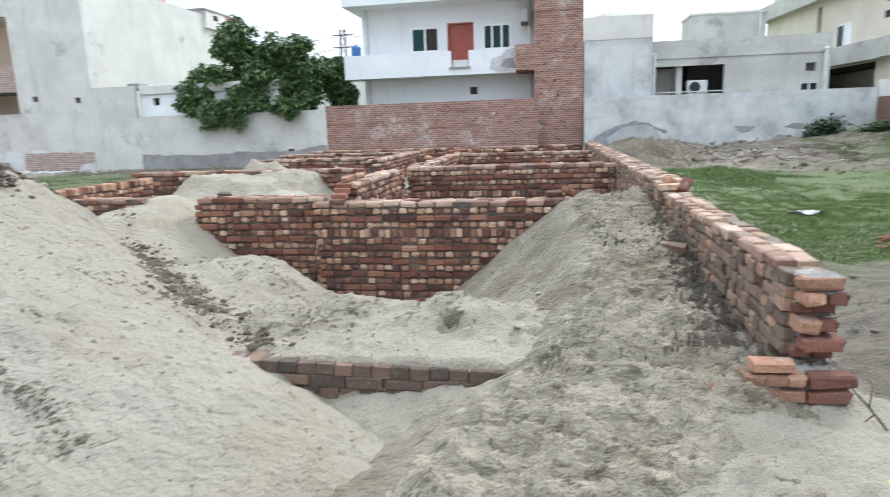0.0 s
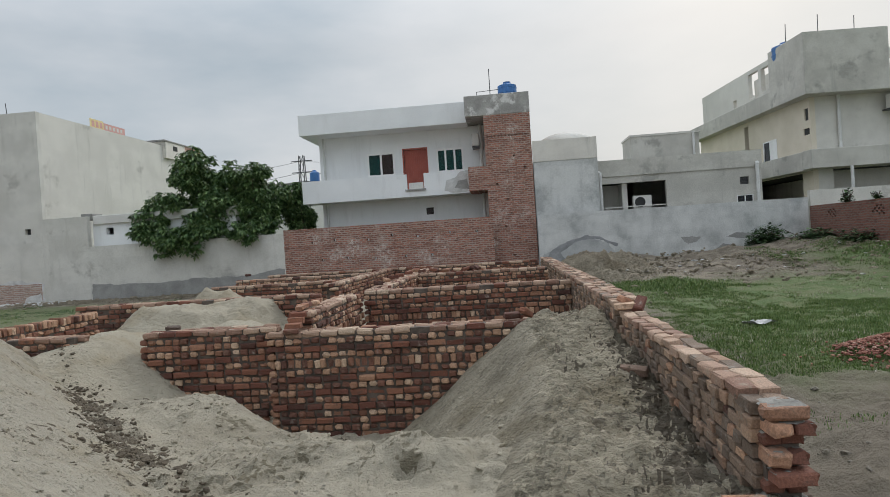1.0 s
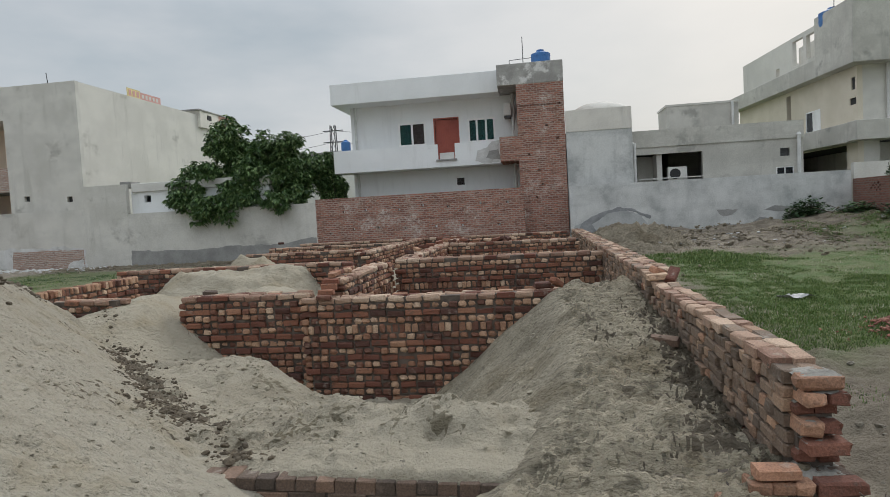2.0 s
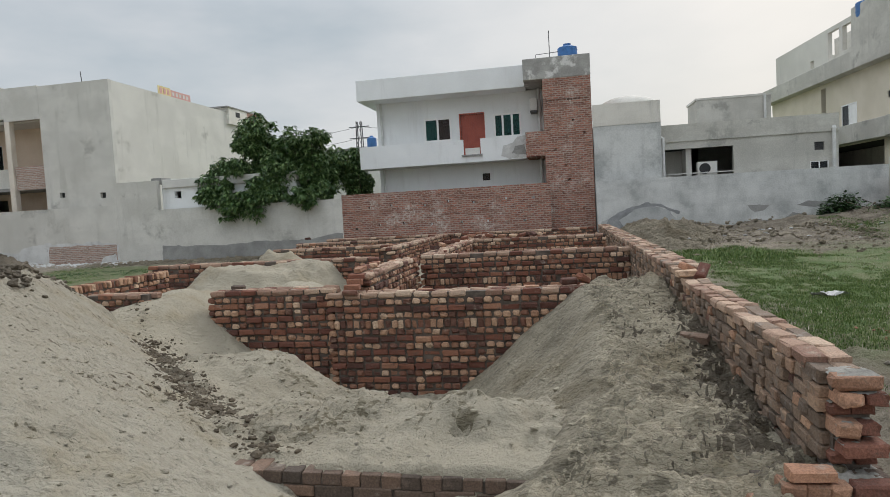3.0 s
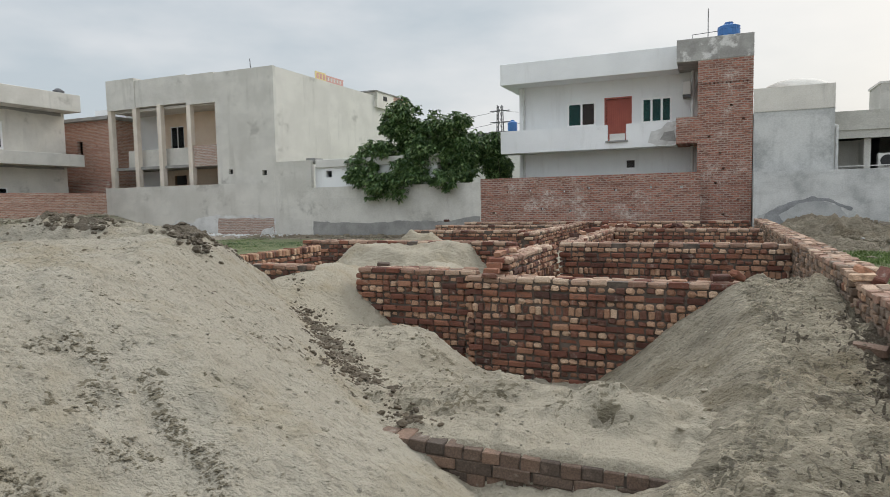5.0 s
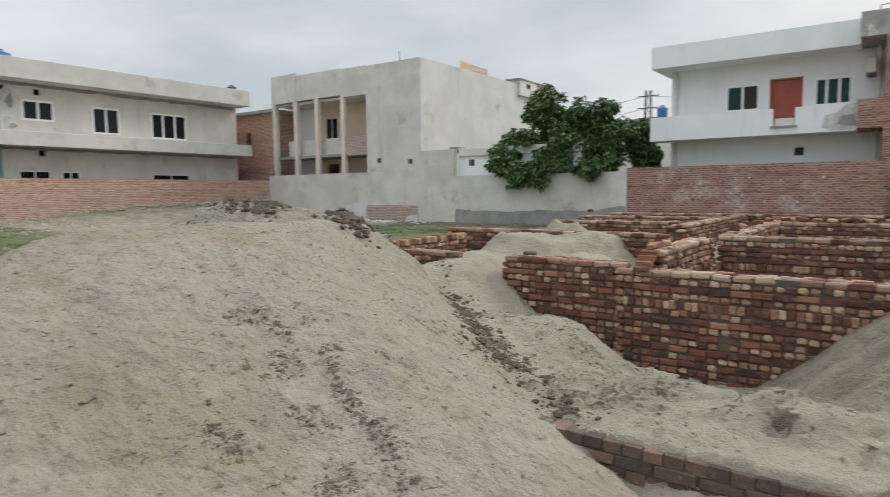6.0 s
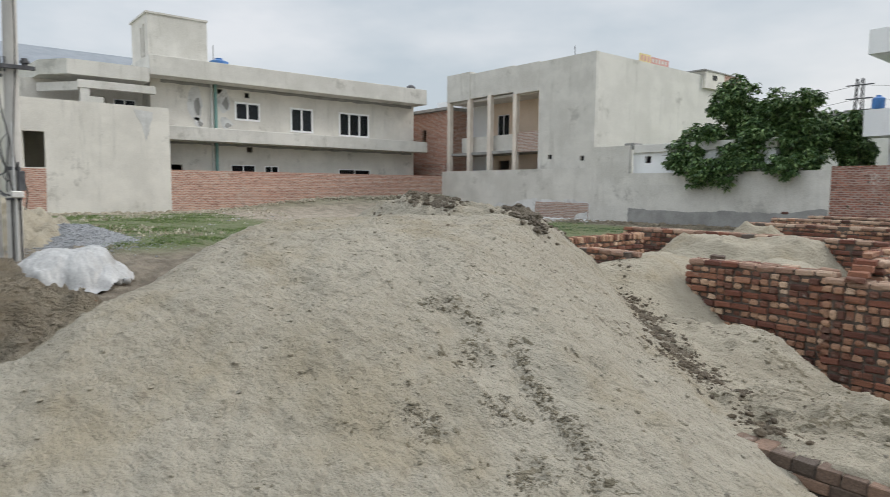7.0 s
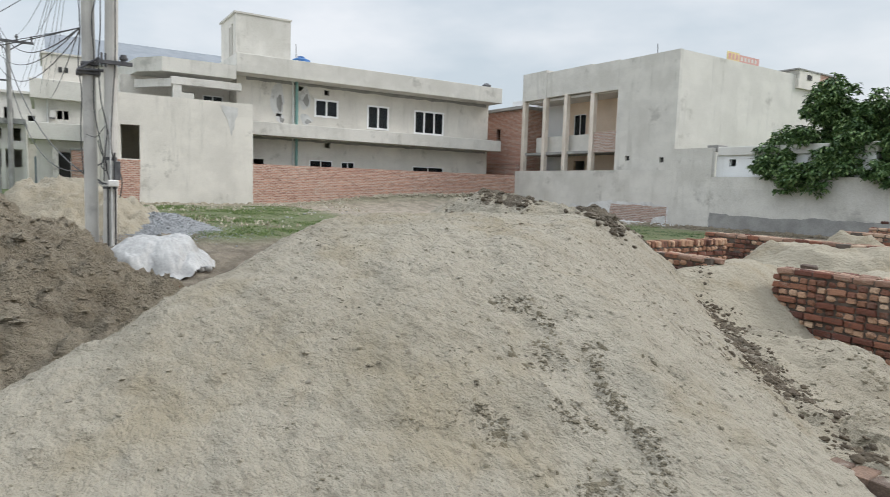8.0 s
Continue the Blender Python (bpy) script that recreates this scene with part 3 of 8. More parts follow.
def heap_height(x, y):
    """Sand thrown up against the inner side of the long wall: a trodden plateau with a steep loose face towards the dug room."""
    y_ = y + 0.12 * fbm(x, y, 0.8, 2, 60)
    plateau = np.interp(y_, (0.6, 1.6, 2.4, 3.0, 3.5, 4.0, 4.7, 5.9, 7.2, 7.9, 8.7, 10.5), (-0.02, 0.14, 0.25, 0.35, 0.41, 0.455, 0.525, 0.61, 0.68, 0.69, 0.62, 0.15))
    edge = np.interp(y_, (0.6, 2.0, 2.8, 3.4, 3.9, 4.6, 5.9, 7.7, 9.0), (-0.9, -0.7, -0.38, -0.06, 0.08, 0.19, 0.26, 0.14, 0.3))
    wig = 0.07 * fbm(x, y, 1.3, 3, 61)
    z = plateau - np.interp(y_, (2.2, 3.4), (0.35, 0.84)) * soft(edge - x + wig, 0.10) + 0.045 * hump(x, y, 0.30, 5.6, 0.28, 2.2)
    z = z + 0.16 * hump(x, y, 0.95, 7.45, 0.22, 0.5) - 0.30 * soft(x - 0.78, 0.12) * ease((3.0 - y) / 0.35)
    z = z - 0.07 * hump(x, y, 1.14, 3.75, 0.30, 0.55) - 0.07 * hump(x, y, 1.2, 4.8, 0.22, 1.0) - 0.17 * np.exp(-(((x - 0.96) / 0.085) ** 2 + ((y - 4.42) / 0.13) ** 2) ** 2)
    tread = ease((x - edge + 0.05) / 0.2)
    fine = 0.03 * fbm(x, y, 1.9, 4, 63) + 0.012 * fbm(x, y, 17.0, 2, 67) + tread * 0.028 * fbm(x, y, 6.0, 3, 65)
    scales = 0.52 * ledges(x * 3.6 + 0.2 * vnoise(x * 6, y * 6, 305), y * 6.0, 303, 0.040) + 0.016 * np.abs(fbm(x * 1.2, y * 2.0, 8.0, 3, 307))
    return z + fine + (0.16 + 0.42 * tread) * hollows(x * 0.9, y * 1.15, 241) + 0.6 * tread * footprints(x, y, PATH_PRINTS) + (0.25 + 0.2 * tread) * ledges(x, y, 301) + tread * scales


PEAKS = (-7.0, -6.33, -5.82)


def room_heap_height(x, y):
    """Sand filling the room behind the front wall, up to its corner."""
    fill = 1.6 * hump(x, y, -5.75, 11.7, 1.55, 1.5)
    z = -0.1 + 0.83 * ease(fill) + sum(np.clip(0.22 - 0.6 * np.hypot(x - px, y - 12.6), 0, 1) for px in PEAKS) + 0.35 * hump(x, y, -4.3, 9.6, 0.9, 1.1) + 0.55 * hump(x, y, -4.0, 9.1, 1.1, 0.8)
    z = z + ease(fill) * (0.16 * np.abs(fbm(x, y, 1.3, 3, 77)) + 0.07 * ease((vnoise(x * 1.7, y * 1.9, 79) - 0.1) / 0.2))
    z = z + 0.62 * hump(x, y, -7.0, 9.0, 1.2, 1.4)
    z = z - 1.2 * ease((8.3 - y) / 0.5) * ease((x + 5.6) / 0.5)
    ax = np.where(x > -5.65, 2.5, 0.9)
    fan = 0.86 - 0.30 * np.sqrt((ax * (x + 5.65)) ** 2 + (y - 8.45) ** 2 + 0.15) + 0.05 * fbm(x, y, 0.9, 3, 75)
    z = np.maximum(z, fan)
    return z + (0.05 + 0.05 * ease((y - 9.5) / 1.5)) * fbm(x, y, 1.2, 4, 71) + 0.02 * fbm(x, y, 6.0, 3, 73) + (0.25 + 0.4 * ease((y - 9.5) / 1.5)) * hollows(x, y, 251)


def cone_heap(cx, cy, peak, slope, seed, rough=0.12):
    def height(x, y):
        r = np.hypot(x - cx, y - cy)
        ang = 0.35 * fbm(x, y, 0.5, 3, seed)
        return peak - slope * (np.sqrt(r * r + 0.35 ** 2) - 0.35) * (1 + ang) + rough * fbm(x, y, 1.6, 5, seed + 3) - 0.5 * rough * np.abs(fbm(x, y, 2.6, 4, seed + 5)) + 0.06 * fbm(x, y, 7.0, 3, seed + 7) + min(1.0, rough / 0.2) * (1.2 * hollows(x, y, seed + 11) + 1.5 * ledges(x, y, seed + 17, 0.035))
    return height


def largest_patch(cell):
    """The biggest connected patch of a mask."""
    best, seen = [], np.zeros(cell.shape, bool)
    for start in zip(*np.nonzero(cell)):
        if seen[start]:
            continue
        seen[start] = True
        todo, got = [start], [start]
        while todo:
            i, j = todo.pop()
            for p in ((i + 1, j), (i - 1, j), (i, j + 1), (i, j - 1)):
                if 0 <= p[0] < cell.shape[0] and 0 <= p[1] < cell.shape[1] and cell[p] and not seen[p]:
                    seen[p] = True
                    todo.append(p)
                    got.append(p)
        if len(got) > len(best):
            best = got
    out = np.zeros(cell.shape, bool)
    out[tuple(np.array(best).T)] = True
    return out


def sheet(name, xs, ys, height, material, floor=None, drop=0.25, whole=True):
    """A relief over the lines xs, ys; where it dips more than drop under floor its cells are left out."""
    X, Y = np.meshgrid(xs, ys)
    Z = height(X, Y)
    n = len(xs)
    keep = np.ones(Z.shape, bool) if floor is None else Z > floor(X, Y) - drop
    cell = keep[:-1, :-1] | keep[1:, :-1] | keep[:-1, 1:] | keep[1:, 1:]
    if floor is not None and whole:
        cell = largest_patch(cell)
    r, c = np.nonzero(cell)
    i = r * n + c
    faces = np.stack([i, i + 1, i + n + 1, i + n], 1)
    used, inv = np.unique(faces, return_inverse=True)
    verts = np.stack([X.ravel(), Y.ravel(), Z.ravel()], 1)[used]
    me = bpy.data.meshes.new(name)
    me.from_pydata(verts.tolist(), [], inv.reshape(-1, 4).tolist())
    me.polygons.foreach_set("use_smooth", [True] * len(me.polygons))
    me.materials.append(material)
    me.update()
    return new(name, me)


def lines(fine_lo, fine_hi, step, far):
    """Grid lines: even inside, then growing steps out to far."""
    core = list(np.arange(fine_lo, fine_hi + step / 2, step))
    d, up, down = step, [], []
    a, b = fine_hi, fine_lo
    while a < far:
        d *= 1.12
        a, b = a + d, b - d
        up.append(a)
        down.append(b)
    return np.array(down[::-1] + core + up)


def ground_material():
    """Bare sand in the plot, worn meadow round it, rubble soil along the walls."""
    m, nt, b = nodes_of("ground_soil")
    v = coords(nt)
    sep = nt.nodes.new("ShaderNodeSeparateXYZ")
    nt.links.new(v, sep.inputs[0])
    x, y = sep.outputs[0], sep.outputs[1]
    n0 = noise_node(nt, v, 0.6, 6.0, 0.65)
    n1 = noise_node(nt, v, 2.2, 6.0, 0.65)
    n3 = noise_node(nt, v, 24.0, 4.0, 0.65)
    n4 = noise_node(nt, v, 200.0, 2.0, 0.5)
    wob = math_node(nt, "MULTIPLY", math_node(nt, "SUBTRACT", n0, 0.5), 5.0)
    sand = blend(nt, span(nt, n0, 0.50, 0.64), (0.365, 0.325, 0.249), (0.30, 0.264, 0.197))
    sand = blend(nt, span(nt, n1, 0.58, 0.72, 0.0, 0.45), sand, (0.22, 0.195, 0.155))
    soil = blend(nt, span(nt, n1, 0.36, 0.64), (0.245, 0.206, 0.153), (0.115, 0.092, 0.066))
    turf = blend(nt, span(nt, n1, 0.40, 0.66), (0.085, 0.135, 0.036), (0.155, 0.165, 0.075))
    east = math_node(nt, "ADD", x, math_node(nt, "MULTIPLY", wob, 0.4))
    grass_e = math_node(nt, "MULTIPLY", span(nt, east, 2.3, 3.6), span(nt, math_node(nt, "ADD", y, wob), 19.0, 17.2))
    grass_e = math_node(nt, "MULTIPLY", grass_e, span(nt, math_node(nt, "ADD", y, wob), 5.6, 8.8))
    far_e = math_node(nt, "MULTIPLY", span(nt, east, 8.5, 10.5), span(nt, y, 24.0, 20.0))
    grass_e = math_node(nt, "MAXIMUM", grass_e, math_node(nt, "MULTIPLY", far_e, span(nt, y, 6.0, 9.0)))
    grass_w = math_node(nt, "MULTIPLY", span(nt, east, -12.6, -14.4, 0.0, 0.75), math_node(nt, "MULTIPLY", span(nt, math_node(nt, "ADD", y, wob), 1.5, 3.2), span(nt, math_node(nt, "ADD", y, wob), 24.6, 22.4)))
    bare_w = math_node(nt, "MULTIPLY", span(nt, math_node(nt, "ADD", y, math_node(nt, "MULTIPLY", wob, 0.5)), 8.6, 10.2), span(nt, east, -19.5, -22.0))
    bare_w = math_node(nt, "MAXIMUM", bare_w, span(nt, x, -30.2, -31.8))
    grass_w = math_node(nt, "MULTIPLY", grass_w, math_node(nt, "SUBTRACT", 1.0, bare_w))
    rest = math_node(nt, "MAXIMUM", span(nt, math_node(nt, "ABSOLUTE", x), 30.0, 36.0), span(nt, y, 27.0, 28.0))
    turf_f = math_node(nt, "MAXIMUM", math_node(nt, "MAXIMUM", grass_e, grass_w), rest)
    soil_f = math_node(nt, "MULTIPLY", span(nt, math_node(nt, "ADD", y, wob), 16.5, 19.0), span(nt, east, 1.6, 2.4))
    soil_w = math_node(nt, "MAXIMUM", span(nt, x, -9.0, -9.8), math_node(nt, "MAXIMUM", span(nt, y, 22.0, 23.4), span(nt, math_node(nt, "ADD", x, math_node(nt, "MULTIPLY", wob, 0.2)), 1.5, 2.6)))
    soil_f = math_node(nt, "MAXIMUM", soil_f, math_node(nt, "MULTIPLY", soil_w, 0.95))
    col = blend(nt, soil_f, sand, soil)
    col = blend(nt, math_node(nt, "MULTIPLY", bare_w, span(nt, n1, 0.35, 0.6, 0.9, 0.4)), col, (0.40, 0.345, 0.275))
    worn = math_node(nt, "MULTIPLY", span(nt, east, 1.4, 2.0), span(nt, math_node(nt, "ADD", y, wob), 9.5, 7.5))
    col = blend(nt, math_node(nt, "MULTIPLY", worn, span(nt, n1, 0.38, 0.60, 0.9, 0.35)), col, (0.155, 0.128, 0.094))
    col = blend(nt, turf_f, col, turf)
    n5 = noise_node(nt, v, 68.0, 3.0, 0.65)
    col = blend(nt, span(nt, n3, 0.62, 0.70, 0.0, 0.4), col, (0.17, 0.15, 0.115))
    col = blend(nt, span(nt, n5, 0.62, 0.70, 0.0, 0.4), col, (0.17, 0.15, 0.115))
    col = blend(nt, 0.2, col, span(nt, n4, 0.28, 0.72, 0.1, 1.0), "OVERLAY")
    nt.links.new(col, b.inputs["Base Color"])
    b.inputs["Roughness"].default_value = 0.95
    h = math_node(nt, "ADD", math_node(nt, "MULTIPLY", n1, 1.2), math_node(nt, "ADD", math_node(nt, "MULTIPLY", n3, 1.5), math_node(nt, "ADD", math_node(nt, "MULTIPLY", n5, 0.75), math_node(nt, "MULTIPLY", n4, 0.15))))
    bump(nt, b, h, 1.0, 0.026)
    return m


ground = sheet("ground", lines(-6.0, 3.2, 0.028, 1500), lines(0.9, 8.2, 0.028, 1500), ground_height, ground_material())
tagged(ground, "uneven sandy building plot with worn grass around it", "ground", kind="structure")


def heap(name, x0, x1, y0, y1, step, height, material, label):
    under = mound_height if name == "soil_ridge" else ground_height
    ob = sheet(name, np.arange(x0, x1, step), np.arange(y0, y1, step), height, material, under)
    return tagged(ob, label, "sand heap" if "sand" in name else "heap")


heap("sand_mound", -15, 0.8, -3.6, 13, 0.032, mound_height, SAND_MOUND, "long flat-topped mound of trodden grey sand")
heap("soil_ridge", -12.5, -4.5, 3.6, 9.0, 0.04, ridge_height, SAND_MOUND, "low ridge of pale lumpy soil behind the long mound")
heap("soil_ridge", -11.0, -6.0, 4.4, 8.2, 0.035, dark_ridge(-1.75, -0.45), SOIL_DARK, "rough dark clodded soil on the ridge behind the mound")
heap("soil_ridge", -8.5, -4.8, 4.8, 8.2, 0.03, dark_ridge(0.30, 1.35), SOIL_DARK, "rough dark soil lying on the far shoulder of the mound")
heap("sand_mound", -2.4, 1.25, 0.7, 11.3, 0.018, heap_height, SAND_FACE, "grey trampled sand heaped against the inner side of a brick wall")
heap("sand_mound", -9.6, -2.9, 5.8, 15.6, 0.045, room_heap_height, SAND, "grey sand filling a room of the brick foundation")
SOIL_PEAK = cone_heap(-8.7, -2.35, 2.22, 0.60, 81, 0.36)
STREET_PEAK = cone_heap(-17.6, 0.25, 1.68, 0.60, 91, 0.22)
GRAVEL_PEAK = cone_heap(-16.8, 2.1, 0.86, 0.36, 95, 0.04)
heap("soil_mound", -13.5, -4.6, -7, 3.5, 0.04, SOIL_PEAK, SOIL, "brown loose soil heap with clods")
heap("sand_mound", -22, -13.2, -5, 4.5, 0.07, STREET_PEAK, SAND, "pale sand heap beside the utility poles")
heap("gravel_mound", -19.5, -13.0, -1, 5.5, 0.06, GRAVEL_PEAK, GRAVEL, "low heap of blue-grey crushed gravel on the grass")


# ---- dark damp soil trodden into the sand ----
def near_line(x, y, pts):
    """Distance to a broken line."""
    best = 99.0
    for (ax, ay), (bx, by) in zip(pts, pts[1:]):
        dx, dy = bx - ax, by - ay
        t = np.clip(((x - ax) * dx + (y - ay) * dy) / (dx * dx + dy * dy), 0, 1)
        best = np.minimum(best, np.hypot(x - ax - t * dx, y - ay - t * dy))
    return best


TOE = [(-1.72, 3.38), (-2.05, 3.72), (-2.72, 4.45), (-3.42, 5.18), (-4.12, 5.90), (-5.2, 7.0), (-6.6, 8.4)]
TRACK = [(-2.75, 2.24), (-2.59, 2.16), (-2.43, 2.10), (-2.30, 2.05), (-2.17, 2.05), (-2.04, 1.98), (-1.95, 1.90), (-1.86, 1.93)]
TRACK_B = [(-4.29, 3.10), (-3.85, 2.84), (-3.45, 2.58), (-3.23, 2.46), (-2.95, 2.36)]
SCUFF = [(-3.35, 2.08), (-3.26, 2.19), (-3.02, 2.21), (-2.91, 2.03), (-2.79, 2.01), (-2.81, 1.85)]
SPOTS = [[(-2.49, 1.78), (-2.41, 1.86), (-2.33, 1.91)], [(-2.13, 1.65), (-2.09, 1.74)], [(-2.68, 1.49), (-2.54, 1.50)]]


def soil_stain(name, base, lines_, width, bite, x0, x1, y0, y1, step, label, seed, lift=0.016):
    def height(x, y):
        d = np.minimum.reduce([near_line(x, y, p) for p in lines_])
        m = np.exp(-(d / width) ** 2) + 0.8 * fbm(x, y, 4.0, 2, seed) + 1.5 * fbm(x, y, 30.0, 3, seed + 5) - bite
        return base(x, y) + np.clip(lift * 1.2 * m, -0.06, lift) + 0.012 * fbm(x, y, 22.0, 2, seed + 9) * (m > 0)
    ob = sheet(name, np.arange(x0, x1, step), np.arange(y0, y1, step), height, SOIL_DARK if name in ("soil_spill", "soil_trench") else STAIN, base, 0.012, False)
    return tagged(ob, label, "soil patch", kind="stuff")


soil_stain("soil_track", mound_height, [TRACK] + SPOTS, 0.055, 1.18, -3.0, -1.7, 1.3, 2.5, 0.008, "dark damp soil trodden into a track over the mound", 401, 0.007)
soil_stain("soil_track", mound_height, [SCUFF], 0.075, 1.38, -3.6, -2.6, 1.7, 2.4, 0.008, "dark damp soil scuffed over the mound slope", 411, 0.006)
soil_stain("soil_spill", lambda x, y: np.maximum(ground_height(x, y), mound_height(x, y)), [TOE[2:6]], 0.15, 0.8, -5.8, -1.6, 3.6, 8.2, 0.022, "dark damp soil spilled along the foot of the mound", 421, 0.03)
# dark soil at the wall foot, its colour also standing in for the trench's shade
soil_stain("soil_trench", heap_height, [[(0.98, 3.45), (1.05, 4.2), (1.08, 4.9)], [(1.08, 4.9), (1.09, 6.4)]], 0.26, 0.50, 0.4, 1.17, 3.3, 7.3, 0.016, "dark damp soil and painted shade at the low wall foot", 431, 0.022)

soil_stain("soil_patch", ground_height, [[(-0.70, 3.92), (-0.68, 3.95)]], 0.07, 0.60, -1.0, -0.4, 3.7, 4.2, 0.012, "damp dark sand in a dug hollow", 451, 0.012)
soil_stain("soil_patch", ground_height, [[(-1.80, 3.96), (-1.70, 4.11), (-1.59, 4.21)], [(-1.50, 4.30), (-1.40, 4.36)], [(-0.80, 4.20), (-0.70, 4.18)], [(-2.95, 6.15), (-2.75, 6.22)]], 0.08, 1.0, -3.2, -0.4, 3.8, 6.5, 0.016, "damp darker sand scuffed over the floor of the dug room", 461, 0.007)


def trodden_height(x, y):
    """Browner trodden sand lying on the top of the heap, with a ragged edge."""
    edge = np.interp(y, (0.6, 2.0, 2.8, 3.4, 3.9, 4.6, 5.9, 7.7, 9.0), (-0.8, -0.6, -0.32, -0.04, 0.12, 0.26, 0.36, 0.34, 0.5))
    cover = np.minimum((x - edge) / 0.22, (8.4 - y) / 0.5) + 1.6 * fbm(x, y, 2.2, 4, 471) + 1.2 * fbm(x, y, 11.0, 3, 473)
    return heap_height(x, y) + np.clip(0.012 * cover, -0.05, 0.008)


trodden = sheet("trodden_sand", np.arange(-1.0, 1.09, 0.016), np.arange(1.0, 8.8, 0.018), trodden_height, SAND_HEAP, heap_height, 0.010, False)
tagged(trodden, "brown trodden sand over the top of the heap", "sand patch", kind="stuff")
CRUST = [(-5.2, 5.0), (-5.55, 5.35), (-6.17, 5.95), (-7.04, 6.85)]
heap("sand_mound", 1.45, 6.5, 16.5, 25.5, 0.07, cone_heap(2.75, 21.2, 1.10, 0.42, 97, 0.2), SOIL, "brown sandy bank beside the far end of the wall")


# ---- mesh helpers ----
def box(bm, x0, x1, y0, y1, z0, z1, bevel=0.0):
    made = bmesh.ops.create_cube(bm, size=1.0)["verts"]
    for v in made:
        v.co = Vector(((x0 + x1) / 2 + v.co.x * (x1 - x0), (y0 + y1) / 2 + v.co.y * (y1 - y0), (z0 + z1) / 2 + v.co.z * (z1 - z0)))
    if bevel:
        edges = list({e for v in made for e in v.link_edges})
        bmesh.ops.bevel(bm, geom=edges, offset=bevel, segments=1, profile=0.5, affect="EDGES")


def rod(bm, a, b, r0, r1=None, sides=8):
    a, b = Vector(a), Vector(b)
    d = b - a
    q = d.to_track_quat("Z", "Y").to_matrix().to_4x4()
    bmesh.ops.create_cone(bm, cap_ends=True, segments=sides, radius1=r0, radius2=r0 if r1 is None else r1, depth=d.length,
                          matrix=Matrix.Translation((a + b) / 2) @ q)


def boxes(*rows, bevel=0.0):
    bm = bmesh.new()
    for r in rows:
        box(bm, *r, bevel=bevel)
    return bm


def rods(*rows, sides=8):
    bm = bmesh.new()
    for r in rows:
        rod(bm, *r, sides=sides)
    return bm


def panel(axis, u0, u1, z0, z1, front, back, openings=()):
    """A wall with thickness and openings (u0, u1, z0, z1) through it; axis 0 runs along x, axis 1 along y."""
    bm = bmesh.new()
    us = sorted({u0, u1, *[o[0] for o in openings], *[o[1] for o in openings]})
    zs = sorted({z0, z1, *[o[2] for o in openings], *[o[3] for o in openings]})
    us, zs = [u for u in us if u0 <= u <= u1], [z for z in zs if z0 <= z <= z1]

    def pt(u, z, d):
        return bm.verts.new((u, d, z) if axis == 0 else (d, u, z))

    def solid(i, k):
        if not (0 <= i < len(us) - 1 and 0 <= k < len(zs) - 1):
            return False
        u, z = (us[i] + us[i + 1]) / 2, (zs[k] + zs[k + 1]) / 2
        return not any(o[0] < u < o[1] and o[2] < z < o[3] for o in openings)

    for i in range(len(us) - 1):
        for k in range(len(zs) - 1):
            if not solid(i, k):
                continue
            a, b, c, d = us[i], us[i + 1], zs[k], zs[k + 1]
            for dd in (front, back):
                bm.faces.new([pt(a, c, dd), pt(b, c, dd), pt(b, d, dd), pt(a, d, dd)])
            for (ni, nk), (p, q) in (((i - 1, k), ((a, c), (a, d))), ((i + 1, k), ((b, c), (b, d))), ((i, k - 1), ((a, c), (b, c))), ((i, k + 1), ((a, d), (b, d)))):
                if not solid(ni, nk):
                    bm.faces.new([pt(*p, front), pt(*q, front), pt(*q, back), pt(*p, back)])
    bmesh.ops.remove_doubles(bm, verts=bm.verts, dist=0.0005)
    bmesh.ops.recalc_face_normals(bm, faces=bm.faces)
    return bm


def finish(name, bm, material, smooth=False):
    me = bpy.data.meshes.new(name)
    bm.normal_update()
    bm.to_mesh(me)
    bm.free()
    for m in material if isinstance(material, (list, tuple)) else [material]:
        me.materials.append(m)
    if smooth:
        me.polygons.foreach_set("use_smooth", [True] * len(me.polygons))
    return new(name, me)


PLACE = {}


def thing(name, at, label, category, group="", turn=0.0):
    ob = new(name)
    ob.empty_display_size = 0.1
    m = pose(*at, 0, 0, turn)
    ob.matrix_basis = m
    PLACE[ob.name] = m
    return tagged(ob, label, category, group)


def part(name, bm, material, parent, label="", smooth=False):
    """One mesh, given in world metres, under a thing or a part."""
    ob = finish(name, bm, material, smooth)
    ob.parent = parent
    ob.matrix_parent_inverse = PLACE.get(parent.name, Matrix()).inverted()
    return tagged(ob, label)


def structure(name, bm, material, label, category="wall"):
    return tagged(finish(name, bm, material), label, category, kind="structure")


# ---- brick foundation ----
BL, BW, BH, PITCH = 0.220, 0.106, 0.074, 0.0915


def brick_mesh(name, size, material, seed, round_=0.0125):
    rnd = random.Random(seed)
    bm = bmesh.new()
    size = [c * rnd.uniform(0.95, 1.02) for c in size]
    box(bm, -size[0] / 2, size[0] / 2, -size[1] / 2, size[1] / 2, -size[2] / 2, size[2] / 2, bevel=round_ * rnd.uniform(0.65, 1.35))
    for v in bm.verts:
        v.co += Vector([rnd.uniform(-0.64, 0.64) * min(round_, 0.0125) for _ in range(3)])
    me = bpy.data.meshes.new(name)
    bm.to_mesh(me)
    bm.free()
    me.materials.append(material)
    return me


